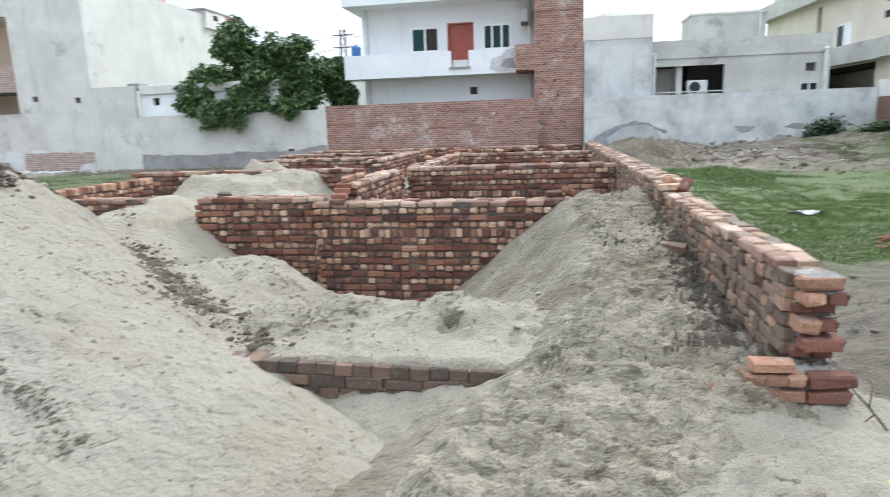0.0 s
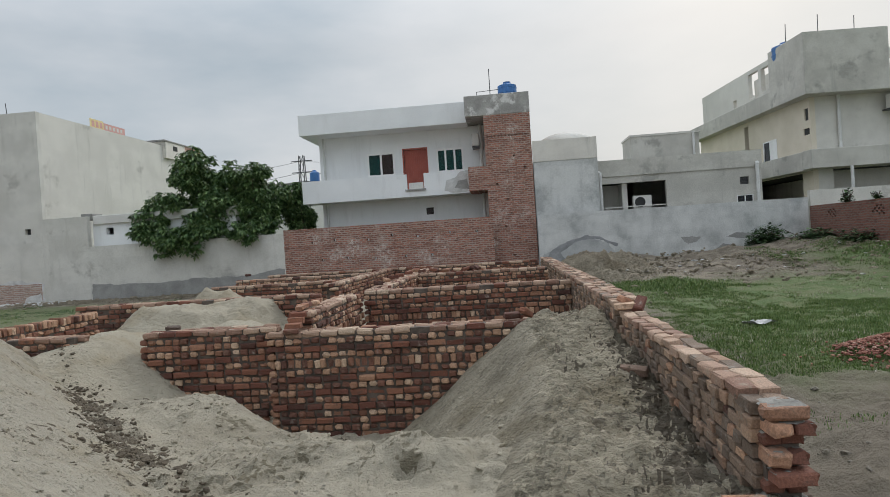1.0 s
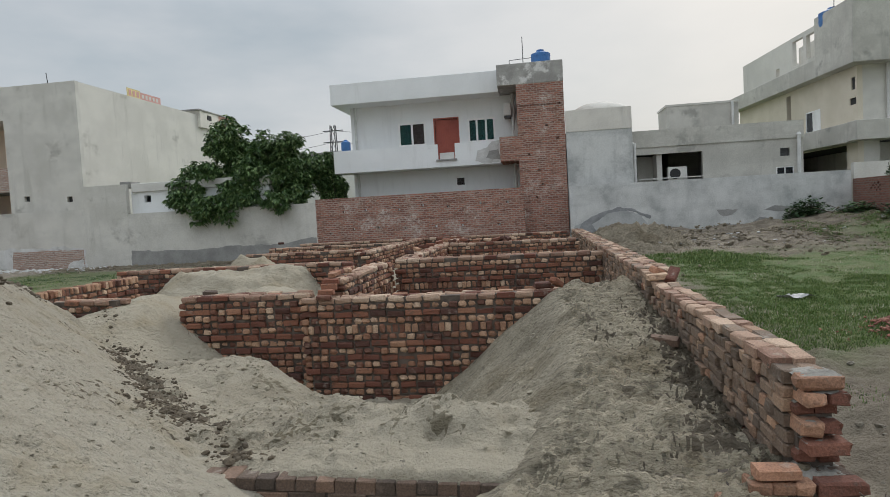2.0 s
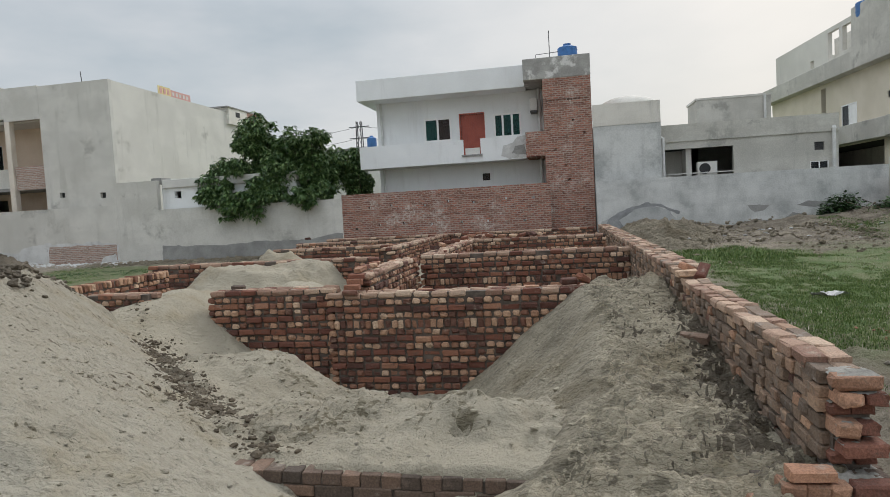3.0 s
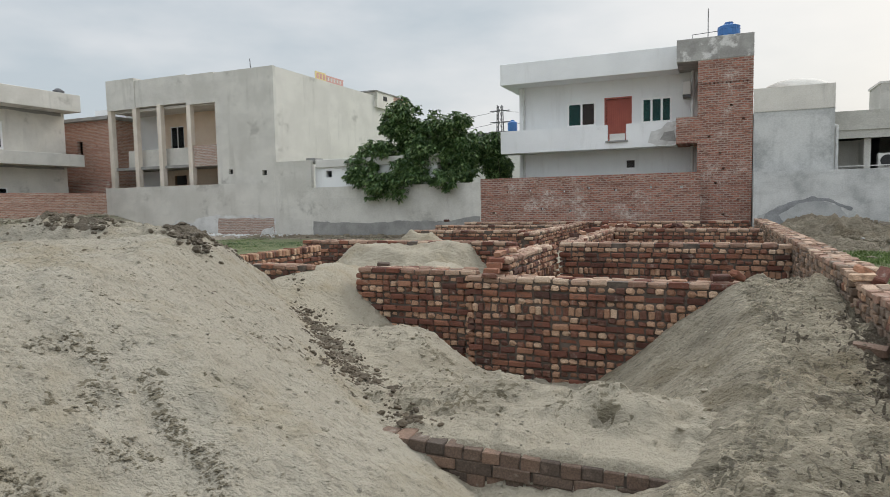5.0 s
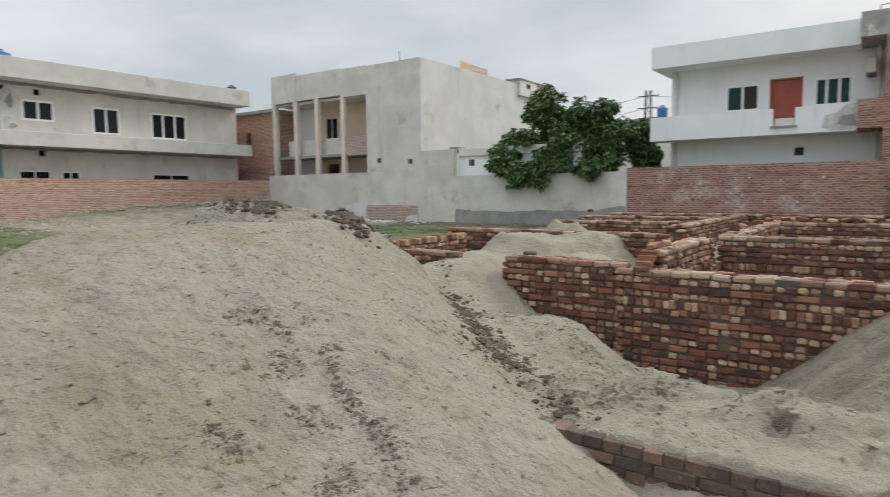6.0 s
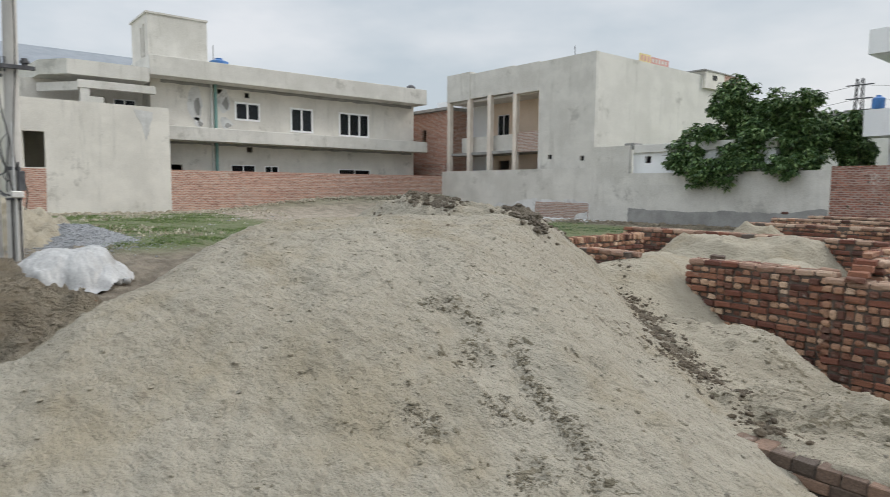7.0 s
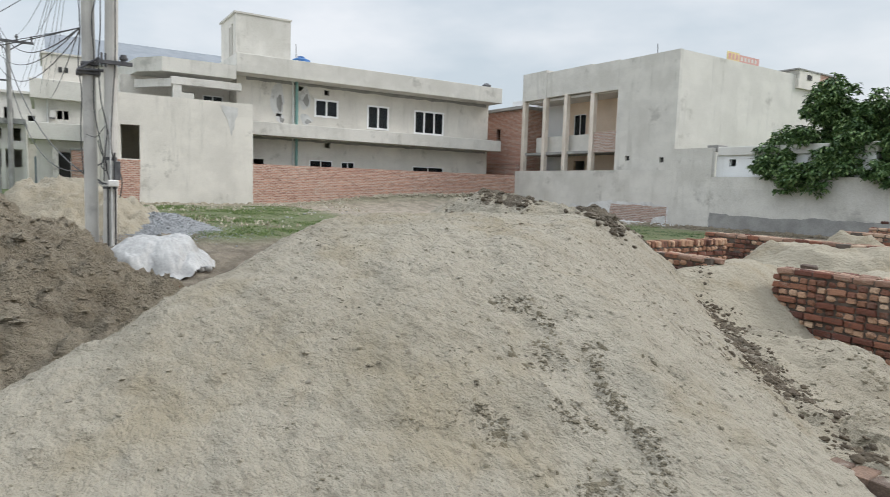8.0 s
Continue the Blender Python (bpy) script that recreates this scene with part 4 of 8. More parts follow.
STRETCHERS = [brick_mesh("brick_long", (BL, BW, BH), BRICK_FACE, k) for k in range(8)]
HEADERS = [brick_mesh("brick_end", (0.104, BL, 0.071), BRICK_END, 20 + k, 0.017) for k in range(9)]
SOLDIERS = [brick_mesh("brick_on_edge", (BH, BL, 0.112), BRICK_END, 40 + k) for k in range(5)]
OLD_L = [brick_mesh("brick_old", (0.205, 0.100, 0.066), BRICK_OLD, 100 + k) for k in range(5)]
TOPS = [brick_mesh("brick_top", (BL, BW, BH), BRICK_TOP, 120 + k) for k in range(5)]
SHADED = [brick_mesh("brick_long_end", (0.205, 0.100, 0.066), BRICK_END, 60 + k) for k in range(3)]
LOW_L = [brick_mesh("brick_low", (0.208, 0.100, 0.066), BRICK_DUST, 80 + k, 0.008) for k in range(6)]
LOW_H = [brick_mesh("brick_low_end", (0.097, 0.205, 0.066), BRICK_DUST, 90 + k, 0.008) for k in range(7)]
LOW_P = [brick_mesh("brick_low_pale", (0.097, 0.205, 0.066), BRICK_END, 130 + k) for k in range(4)]
BUFFS = [brick_mesh("brick_buff", (0.205, 0.100, 0.066), BRICK_BUFF, 150 + k) for k in range(2)]
TANS = [brick_mesh("brick_tan", (0.205, 0.100, 0.066), BRICK_TAN, 170 + k) for k in range(5)]
REDS = [brick_mesh("brick_red", (0.205, 0.100, 0.066), BRICK_RED, 160 + k) for k in range(4)]
LOW_TOPS = [brick_mesh("brick_low_top", (0.213, 0.108, 0.068), BRICK_TOP, 140 + k) for k in range(6)]


def joined(name, rows, parent, label):
    """Many bricks in one mesh: rows of (mesh, matrix)."""
    verts, faces, mats, slots, base = [], [], [], [], 0
    for me, m in rows:
        if me.materials[0] not in mats:
            mats.append(me.materials[0])
        slot = mats.index(me.materials[0])
        verts.extend([tuple(m @ v.co) for v in me.vertices])
        for p in me.polygons:
            faces.append([base + i for i in p.vertices])
            slots.append(slot)
        base += len(me.vertices)
    me = bpy.data.meshes.new(name)
    me.from_pydata(verts, [], faces)
    for m in mats:
        me.materials.append(m)
    me.polygons.foreach_set("material_index", slots)
    ob = new(name, me)
    ob.parent = parent
    return tagged(ob, label, kind="stuff")


def brick_wall(name, a, b, thick, z0, z1, label, seed, singles=0, edge_course=None, waste=0.05, style="bonded"):
    """A wall from a to b whose seen face lies to the right of a > b, thick metres deep behind it. singles: how many bricks are pieces of their own.
    style: "bonded" courses of sides and ends, "mixed" long and short bricks at random."""
    rnd = random.Random(seed)
    a, b = Vector((*a, 0)), Vector((*b, 0))
    u = (b - a).normalized()
    n = Vector((-u.y, u.x, 0))
    length = (b - a).length
    bonded = style == "bonded"
    pitch = PITCH if bonded else 0.0775
    heights, z, k = [], z1, 0
    while z > z0:
        h = 0.130 if edge_course is not None and k == edge_course else pitch
        heights.append((z - h, h, k))
        z -= h
        k += 1
    turn = math.atan2(u.y, u.x)
    rot = Matrix.Rotation(turn, 4, "Z")
    bm = bmesh.new()
    cut = 0.10 if bonded else 0.16
    q = [a + n * (0.030 if bonded else 0.034) + u * cut, b + n * (0.030 if bonded else 0.034) - u * cut, b + n * (thick - 0.034) - u * cut, a + n * (thick - 0.034) + u * cut]
    lo = [bm.verts.new((p.x, p.y, z0)) for p in q]
    hi = [bm.verts.new((p.x, p.y, z1 - 0.03)) for p in q]
    bm.faces.new(lo[::-1])
    bm.faces.new(hi)
    for i in range(4):
        bm.faces.new([lo[i], lo[(i + 1) % 4], hi[(i + 1) % 4], hi[i]])
    wall = finish(name, bm, MORTAR)
    tagged(wall, label, "brick wall")
    rows = []

    def lay(me, s, d, zc, wob=1.0):
        p = a + u * s + n * d
        m = Matrix.Translation((p.x, p.y, zc)) @ rot @ Euler((rnd.gauss(0, 0.018) * wob, rnd.gauss(0, 0.014) * wob, rnd.gauss(0, 0.020) * wob)).to_matrix().to_4x4()
        rows.append((me, m))

    def top_course(zc, long, gap):
        """The uppermost course: rows of bricks lying lengthwise over the whole thickness."""
        d = BW / 2 + 0.002
        while d + BW / 2 < thick + 0.03:
            s = BL / 2 + rnd.uniform(0, 0.06)
            while s + BL / 2 < length + 0.03:
                if rnd.random() > waste:
                    lay(rnd.choice(long if rnd.random() < 0.8 else STRETCHERS if bonded else LOW_L), s, d + rnd.gauss(0, 0.006), zc + rnd.gauss(0, 0.005), 1.5)
                s += gap * rnd.uniform(0.985, 1.04)
            d += BW + 0.011

    for zb, h, k in heights:
        zc = zb + h / 2 - 0.006
        if k == 0 and edge_course != 0:
            top_course(zc, TOPS if bonded else LOW_TOPS, 0.236 if bonded else 0.222)
            continue
        if not bonded:
            s = rnd.uniform(0.0, 0.09)
            while s < length - 0.07:
                long = rnd.random() < 0.32 and s < length - 0.2
                me = rnd.choice(LOW_L if long else LOW_P if rnd.random() < 0.13 else LOW_H)
                wide = 0.208 if long else 0.097
                lay(me, s + wide / 2, (0.05 if long else 0.1025) + rnd.gauss(0.004, 0.007), zc + rnd.gauss(0, 0.004), 0.9)
                s += wide + rnd.uniform(0.009, 0.024)
            continue
        if edge_course is not None and k == edge_course:
            step, kind, deep, half = 0.0885, SOLDIERS, BL / 2, BH / 2
        elif k % 2 == 0:
            step, kind, deep, half = 0.2355, STRETCHERS, BW / 2, BL / 2
        else:
            step, kind, deep, half = 0.1185, HEADERS, BL / 2, BW / 2
        s = half + rnd.uniform(0, 0.01)
        if k % 4 == 0 and kind is STRETCHERS:
            lay(rnd.choice(HEADERS), 0.054, BL / 2, zc)
            s += 0.118
        while s + half < length + 0.02:
            if kind is STRETCHERS and rnd.random() < 0.14:
                # a long brick made up of two short ones
                for side in (-0.058, 0.058):
                    lay(rnd.choice(HEADERS), s + side + rnd.gauss(0, 0.002), BL / 2 + rnd.gauss(0.0, 0.011), zc + rnd.gauss(0, 0.004))
            elif rnd.random() > 0.004:
                lay(rnd.choice(kind), s + rnd.gauss(0, 0.004), deep + rnd.gauss(0.0, 0.012), zc + rnd.gauss(0, 0.005))
            s += step * rnd.uniform(0.985, 1.02)
        if length - (s - half) > 0.07:
            lay(rnd.choice(HEADERS), s - half + 0.053, BL / 2, zc)
    near_first = sorted(rows, key=lambda row: row[1].translation.y) if not bonded else rows
    for me, m in near_first[:singles]:
        ob = new("brick", me)
        ob.parent = wall
        ob.matrix_basis = m
    if near_first[singles:]:
        joined("brickwork", near_first[singles:], wall, "courses of red and buff bricks")
    return wall


FOUND = "unfinished brick foundation wall with rough mortar joints"


# ---- brick walls of the plot ----
FOOT_H = [brick_mesh("brick_foot_end", (0.110, 0.205, 0.072), BRICK_OLD, 180 + k, 0.005) for k in range(4)]
FOOT_R = [brick_mesh("brick_foot_red", (0.110, 0.205, 0.072), BRICK_TAN, 184 + k, 0.005) for k in range(2)]
FOOT_L = [brick_mesh("brick_foot", (0.224, 0.100, 0.070), BRICK_OLD, 188 + k, 0.005) for k in range(4)]


def build_footing():
    """A low footing: a course of brick ends over courses of long sides, tightly laid, its top under sand."""
    rnd = random.Random(16)
    wall = finish("brick_wall", boxes((-1.98, -0.06, 3.285, 3.46, -0.12, 0.225)), MORTAR)
    tagged(wall, "low brown brick footing with sand lying on its top", "brick wall")
    for row, (z, step, kinds, deep) in enumerate(((0.214, 0.1165, FOOT_H, 0.1025), (0.140, 0.232, FOOT_L, 0.05), (0.066, 0.1165, FOOT_H, 0.1025), (-0.008, 0.232, FOOT_L, 0.05))):
        x = -2.0 + step / 2 + (0.0, 0.07, 0.03, 0.0)[row]
        while x < -0.08:
            kind = FOOT_R if row == 0 and rnd.random() < 0.4 * (x > -0.5) else kinds
            ob = new("brick", rnd.choice(kind))
            ob.parent = wall
            ob.matrix_basis = pose(x + rnd.gauss(0, 0.002), 3.272 + deep + rnd.gauss(0, 0.003), z - 0.016 * (x + 1.0) + rnd.gauss(0, 0.0015), rnd.gauss(0, 0.6), rnd.gauss(0, 0.6), 0.8 + rnd.gauss(0, 0.7))
            x += step * rnd.uniform(0.99, 1.015)


def build_foundation():
    brick_wall("brick_wall", (-3.2, 7.94), (1.1, 7.94), 0.34, -0.85, 0.68, "front foundation wall of red and buff bricks, half buried in sand", 1, 300, 4)
    brick_wall("brick_wall", (-5.05, 8.06), (-3.1, 8.06), 0.34, -0.85, 0.745, "recessed front foundation wall of dark red bricks beside a sand slope", 2, 240)
    brick_wall("brick_wall", (-2.69, 8.30), (-2.69, 11.36), 0.34, -0.7, 0.9, FOUND, 3, 0, 4)
    brick_wall("brick_wall", (-2.69, 11.36), (1.1, 11.36), 0.34, -0.85, 0.92, "cross wall of brick foundation with a course on edge", 4, 300, 5)
    brick_wall("brick_wall", (-2.41, 11.70), (-2.41, 20.4), 0.34, -0.3, 0.92, FOUND, 5, 0)
    brick_wall("brick_wall", (-2.41, 16.5), (1.1, 16.5), 0.34, -0.2, 0.92, FOUND, 6, 0)
    brick_wall("brick_wall", (-8.6, 21.6), (1.1, 21.6), 0.34, -0.1, 0.92, FOUND, 7, 0)
    brick_wall("brick_wall", (1.13, 6.70), (1.13, 3.30), 0.245, -0.1, 0.905, "low brick boundary wall with a toothed end, mortar unpointed", 8, 300, None, 0.02, "mixed")
    brick_wall("brick_wall", (1.1, 21.94), (1.1, 6.74), 0.33, -0.1, 0.985, "long brick foundation wall running to the far boundary", 9, 0, None, 0.03, "mixed")
    brick_wall("brick_wall", (-3.95, 14.2), (-3.95, 21.6), 0.34, -0.1, 0.93, FOUND, 10, 0)
    brick_wall("brick_wall", (-8.6, 11.62), (-3.6, 11.62), 0.34, -0.2, 0.9, FOUND, 11, 0)
    brick_wall("brick_wall", (-8.0, 16.1), (-4.29, 16.1), 0.34, 0.0, 0.9, FOUND, 12, 0)
    brick_wall("brick_wall", (-8.8, 19.4), (-4.29, 19.4), 0.34, 0.0, 0.9, FOUND, 13, 0)
    brick_wall("brick_wall", (-7.3, 7.75), (-7.3, 10.5), 0.34, 0.0, 0.88, "low side wall of the brick foundation beside the sand mound", 14, 0, 0)
    brick_wall("brick_wall", (-6.95, 7.85), (-5.75, 7.85), 0.3, 0.0, 0.78, "short low brick wall sunk in sand", 15, 0)
    build_footing()


# ---- boundary walls ----
rh_ = random.Random(62)
PUTLOGS = [(-9.3 + 0.62 * k + rh_.uniform(-0.2, 0.2), z + rh_.uniform(-0.1, 0.1)) for k in range(14) for z in (1.15, 2.05)[k % 2:k % 2 + 1]]
structure("wall_back_brick", panel(0, -9.72, -0.55, -0.5, 2.66, 26.6, 26.83, [(x, x + 0.10, z, z + 0.08) for x, z in PUTLOGS]), BRICK_X, "old red brick boundary wall with patchy mortar")
structure("wall_back_left", panel(0, -18.85, -9.72, -0.5, 2.52, 26.62, 26.85), PLASTER, "grey cement-plastered boundary wall")
structure("wall_back_high", panel(0, -21.15, -18.85, -0.5, 3.9, 26.61, 26.85), PLASTER, "taller grey plastered part of the boundary wall")
structure("wall_back_school", panel(0, -33.6, -21.15, -0.5, 2.86, 26.60, 26.83), PLASTER, "grey plastered boundary wall with bared bricks near its foot")
structure("wall_back_right", panel(0, 1.33, 12.15, -0.5, 2.58, 26.6, 26.83), PLASTER_C, "blue-grey plastered boundary wall with damp streaks")
HOLES = [(y + 0.12 * (k % 2) + 0.24 * j, y + 0.12 * (k % 2) + 0.24 * j + 0.1, 1.70 + 0.088 * k, 1.77 + 0.088 * k) for y in (24.6, 21.6, 18.6) for k in range(4) for j in range(3 if k % 3 else 2)]
structure("wall_right_brick", panel(1, 4.0, 26.6, -0.5, 2.22, 12.2, 12.43, HOLES), BRICK_R, "dark red brick boundary wall with honeycomb holes")
structure("wall_left_brick", panel(1, 9.06, 26.6, -0.5, 2.56, -33.6, -33.83), BRICK_Y, "pale orange brick boundary wall")
structure("wall_left_grey", panel(1, 2.72, 9.06, -0.5, 5.60, -33.58, -33.83, [(2.90, 3.73, 2.54, 4.13)]), PLASTER_D, "tall grey plastered wall with one open window")
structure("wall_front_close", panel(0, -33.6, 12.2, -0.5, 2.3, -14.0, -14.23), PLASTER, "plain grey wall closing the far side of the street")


def window(house, axis, u0, u1, z0, z1, front, panes, glass, name="window", bar=0.05, label=""):
    """A framed window set in an opening; axis and front as in panel()."""
    def b(ua, ub, za, zb, da, db):
        da, db = sorted((front + da, front + db))
        return (ua, ub, da, db, za, zb) if axis == 0 else (da, db, ua, ub, za, zb)
    sgn = 1 if axis == 0 else -1
    w = (u1 - u0) / panes
    holes = [(u0 + w * k + (bar if k == 0 else bar / 2), u0 + w * (k + 1) - (bar if k == panes - 1 else bar / 2), z0 + bar, z1 - bar) for k in range(panes)]
    f = part(name, panel(axis, u0, u1, z0, z1, front, front + 0.08 * sgn, holes), FRAME, house, label)
    for k in range(panes):
        part("pane", boxes(b(u0 + w * k + bar / 2, u0 + w * (k + 1) - bar / 2, z0 + bar, z1 - bar, 0.035 * sgn, 0.045 * sgn)), glass[k % len(glass)], f)
    return f


def tank(name, at, r, h, label):
    t = thing(name, at, label, "water tank")
    x, y, z = at
    bm = bmesh.new()
    for z0, z1, r0, r1 in ((0, 0.12, r * 0.96, r), (0.12, h * 0.30, r, r), (h * 0.30, h * 0.36, r * 1.03, r * 1.03), (h * 0.36, h * 0.64, r, r), (h * 0.64, h * 0.70, r * 1.03, r * 1.03), (h * 0.70, h * 0.85, r, r), (h * 0.85, h, r, r * 0.45)):
        rod(bm, (x, y, z + z0), (x, y, z + z1), r0, r1, 20)
    part("body", bm, TANK, t)
    part("lid", rods(((x, y, z + h), (x, y, z + h + 0.08), r * 0.4), sides=16), TANK, t)
    return t


def room(house, x0, x1, y0, y1, z0, z1, openings_front=(), axis=0, mats=PLASTER, thick=0.23, name="wall"):
    """Closed block of four walls; the front (low y, or high x for axis 1) has openings. Floors and roof are separate."""
    if axis == 0:
        part(name, panel(0, x0, x1, z0, z1, y0, y0 + thick, openings_front), mats, house)
        part(name, panel(0, x0, x1, z0, z1, y1 - thick, y1), mats, house)
        part(name, panel(1, y0 + thick, y1 - thick, z0, z1, x0, x0 + thick), mats, house)
        part(name, panel(1, y0 + thick, y1 - thick, z0, z1, x1 - thick, x1), mats, house)
    else:
        part(name, panel(1, y0, y1, z0, z1, x1, x1 - thick, openings_front), mats, house)
        part(name, panel(1, y0, y1, z0, z1, x0, x0 + thick), mats, house)
        part(name, panel(0, x0 + thick, x1 - thick, z0, z1, y0, y0 + thick), mats, house)
        part(name, panel(0, x0 + thick, x1 - thick, z0, z1, y1 - thick, y1), mats, house)
    part("floor_slab", boxes((x0 + thick, x1 - thick, y0 + thick, y1 - thick, z0, z0 + 0.1)), DARK, house)


# ---- white house ----
wh = thing("white_house", (-4, 33, 0.4), "white painted two-storey house with balcony and red door", "house")
win_a, win_b, door_o, vent_o = (-6.39, -5.06, 5.0, 6.12), (-3.07, -1.78, 4.98, 6.1), (-4.62, -3.54, 4.0, 6.17), (-3.71, -3.35, 3.05, 3.38)
room(wh, -8.69, -0.7, 29.4, 38.0, 0.2, 7.05, [win_a, win_b, door_o, vent_o], 0, WHITE)
part("roof_parapet", boxes((-9.26, -1.5, 28.2, 38.2, 7.0, 7.95), bevel=0.01), WHITE, wh)
bal = part("balcony", boxes((-9.26, -1.53, 28.2, 29.4, 3.85, 4.0), (-9.26, -4.36, 28.2, 28.32, 4.0, 4.885), (-3.58, -1.53, 28.2, 28.32, 4.0, 4.885), (-4.36, -3.58, 28.2, 28.32, 4.0, 4.19), (-9.26, -9.14, 28.32, 29.4, 4.0, 4.885)), WHITE, wh)
part("ledge", boxes((-4.45, -3.5, 28.12, 28.2, 4.12, 4.19)), CONCRETE, bal)
part("sill_panel", boxes((-4.30, -3.64, 28.36, 28.42, 4.0, 4.5)), OFFWHITE, bal, "pale panel in the balcony gap")
window(wh, 0, *win_a, 29.38, 2, [GLASS_G, GLASS_B], bar=0.09)
window(wh, 0, *win_b, 29.38, 3, [GLASS_G], bar=0.09)
dr = part("door", boxes((-4.62, -3.54, 29.5, 29.55, 4.0, 6.17)), DOOR_RED, wh, "red sheet-metal door with ribs")
for k in range(12):
    part("rib", boxes((-4.60 + 0.088 * k, -4.56 + 0.088 * k, 29.47, 29.5, 4.05, 6.12)), DOOR_RED, dr)
part("door_frame", boxes((-4.68, -4.62, 29.38, 29.5, 4.0, 6.23), (-3.54, -3.48, 29.38, 29.5, 4.0, 6.23), (-4.62, -3.54, 29.38, 29.5, 6.17, 6.23)), DOOR_RED, dr)
part("vent", boxes((-3.71, -3.35, 29.5, 29.55, 3.05, 3.38)), GLASS_B, wh)
part("pipe", rods(((-8.45, 29.33, 0.3), (-8.45, 29.33, 7.0), 0.06)), PIPE, wh)
part("pipe", rods(((-0.93, 28.9, 0.4), (-0.93, 28.9, 7.0), 0.07)), PIPE, wh)
rt = random.Random(61)
TOWER_HOLES = [(-0.58 + 0.15 * k, -0.52 + 0.15 * k, 6.10, 6.19) for k in range(12)]
TOWER_HOLES += [(x, x + 0.10, z, z + 0.09) for x, z in [(rt.uniform(-0.6, 1.1), 0.9 + 0.62 * k + rt.uniform(-0.1, 0.1)) for k in range(8)]]
part("stair_tower", panel(0, -0.7, 1.30, 0.2, 7.08, 27.3, 27.415, TOWER_HOLES), BRICK_X, wh, "bare red brick front of the stair tower with small holes")
part("tower_core", boxes((-0.7, 1.30, 27.42, 30.6, 0.2, 7.08)), BRICK_X, wh)
part("balcony_end", boxes((-1.5, -0.703, 27.3, 29.39, 3.85, 4.9)), BRICK_X, wh, "bare brick end of the balcony")
part("tower_head", boxes((-1.5, 1.31, 27.29, 30.8, 7.08, 7.97), bevel=0.015), HEAD, wh, "stained concrete head of the stair tower")
ac = thing("air_conditioner", (-1.25, 28.9, 5.9), "small white outdoor air-conditioning unit on a bracket", "air conditioner")
part("case", boxes((-1.32, -1.0, 28.6, 29.3, 6.0, 6.55), bevel=0.02), OFFWHITE, ac)
part("bracket", boxes((-1.32, -1.0, 28.6, 29.38, 5.93, 5.99)), STEEL, ac)
tank("water_tank", (0.42, 28.3, 7.97), 0.42, 0.62, "blue plastic water tank on the stair tower roof")
an = thing("antenna", (-0.35, 28.2, 7.97), "thin metal television antenna on the roof", "antenna")
part("mast", rods(((-0.35, 28.2, 7.97), (-0.35, 28.2, 9.3), 0.018)), STEEL, an)
part("cross_arm", rods(((-0.95, 28.2, 8.32), (0.05, 28.2, 8.36), 0.014), ((-0.95, 28.2, 7.97), (-0.95, 28.2, 8.32), 0.014)), STEEL, an)

# ---- stains and bared patches on the boundary walls ----
def patch(name, parent_wall, axis, at, outline, material, label, seed, rough=0.05, thick=0.006):
    """A thin ragged patch lying on a wall; outline: corners (u, z)."""
    pts, run = [], 0.0
    for (u0, z0), (u1, z1) in zip(outline, outline[1:] + outline[:1]):
        long = math.hypot(u1 - u0, z1 - z0)
        n = max(2, int(long / 0.06))
        for k in range(n):
            f, a = k / n, np.array(run + long * k / n)
            du, dz = (float(1.5 * vnoise(a / 0.4, a * 0 + q, seed) + 0.8 * vnoise(a / 0.11, a * 0 + q, seed + 3)) for q in (0.3, 7.3))
            pts.append((u0 + (u1 - u0) * f + rough * du, z0 + (z1 - z0) * f + rough * dz))
        run += long
    bm = bmesh.new()
    vs = [bm.verts.new((u, at, z) if axis == 0 else (at, u, z)) for u, z in pts]
    face = bm.faces.new(vs)
    out = bmesh.ops.extrude_face_region(bm, geom=[face])["geom"]
    for v in [g for g in out if isinstance(g, bmesh.types.BMVert)]:
        v.co += Vector((0, thick, 0)) if axis == 0 else Vector((-thick, 0, 0))
    bmesh.ops.triangulate(bm, faces=[f for f in bm.faces if len(f.verts) > 4])
    bmesh.ops.recalc_face_normals(bm, faces=bm.faces)
    return part(name, bm, material, parent_wall, label)


SOOT = surface("soot_stained_plaster", (0.21, 0.215, 0.22), (0.32, 0.325, 0.33), 2.5, 30.0, 0.9, 0.3, 0.006)
SALT = surface("salt_bloomed_plaster", (0.66, 0.655, 0.64), (0.50, 0.495, 0.48), 1.6, 30.0, 0.9, 0.3, 0.006, (0.38, 0.37, 0.355), 1.8, 0.55)
DAMP_AND_SHADE = surface("damp_and_shade_cement", (0.25, 0.245, 0.235), (0.33, 0.325, 0.31), 1.8, 30.0, 0.9, 0.4, 0.008)
patch("damp_stain", wh, 0, 28.19, [(-2.7, 4.02), (-2.5, 4.5), (-2.1, 4.62), (-1.9, 4.86), (-1.56, 4.86), (-1.56, 3.9), (-2.3, 3.9)], SALT, "grey weather stain on the balcony front", 21, 0.06)
patch("damp_stain", wh, 0, 28.186, [(-2.2, 4.1), (-2.05, 4.4), (-1.6, 4.5), (-1.58, 4.05)], DAMP_AND_SHADE, "dark weather stain on the balcony front", 22, 0.06)
wbr = bpy.data.objects["wall_back_right"]
FUME = surface("smoke_greyed_plaster", (0.30, 0.305, 0.305), (0.44, 0.445, 0.44), 1.4, 30.0, 0.9, 0.3, 0.006)
patch("soot_stain", wbr, 0, 26.595, [(1.4, 0.2), (1.4, 0.85), (1.9, 1.2), (2.7, 1.48), (3.4, 1.48), (4.2, 1.2), (4.5, 0.7), (4.3, 0.2)], FUME, "grey smoke stain in an arch", 1, 0.10)
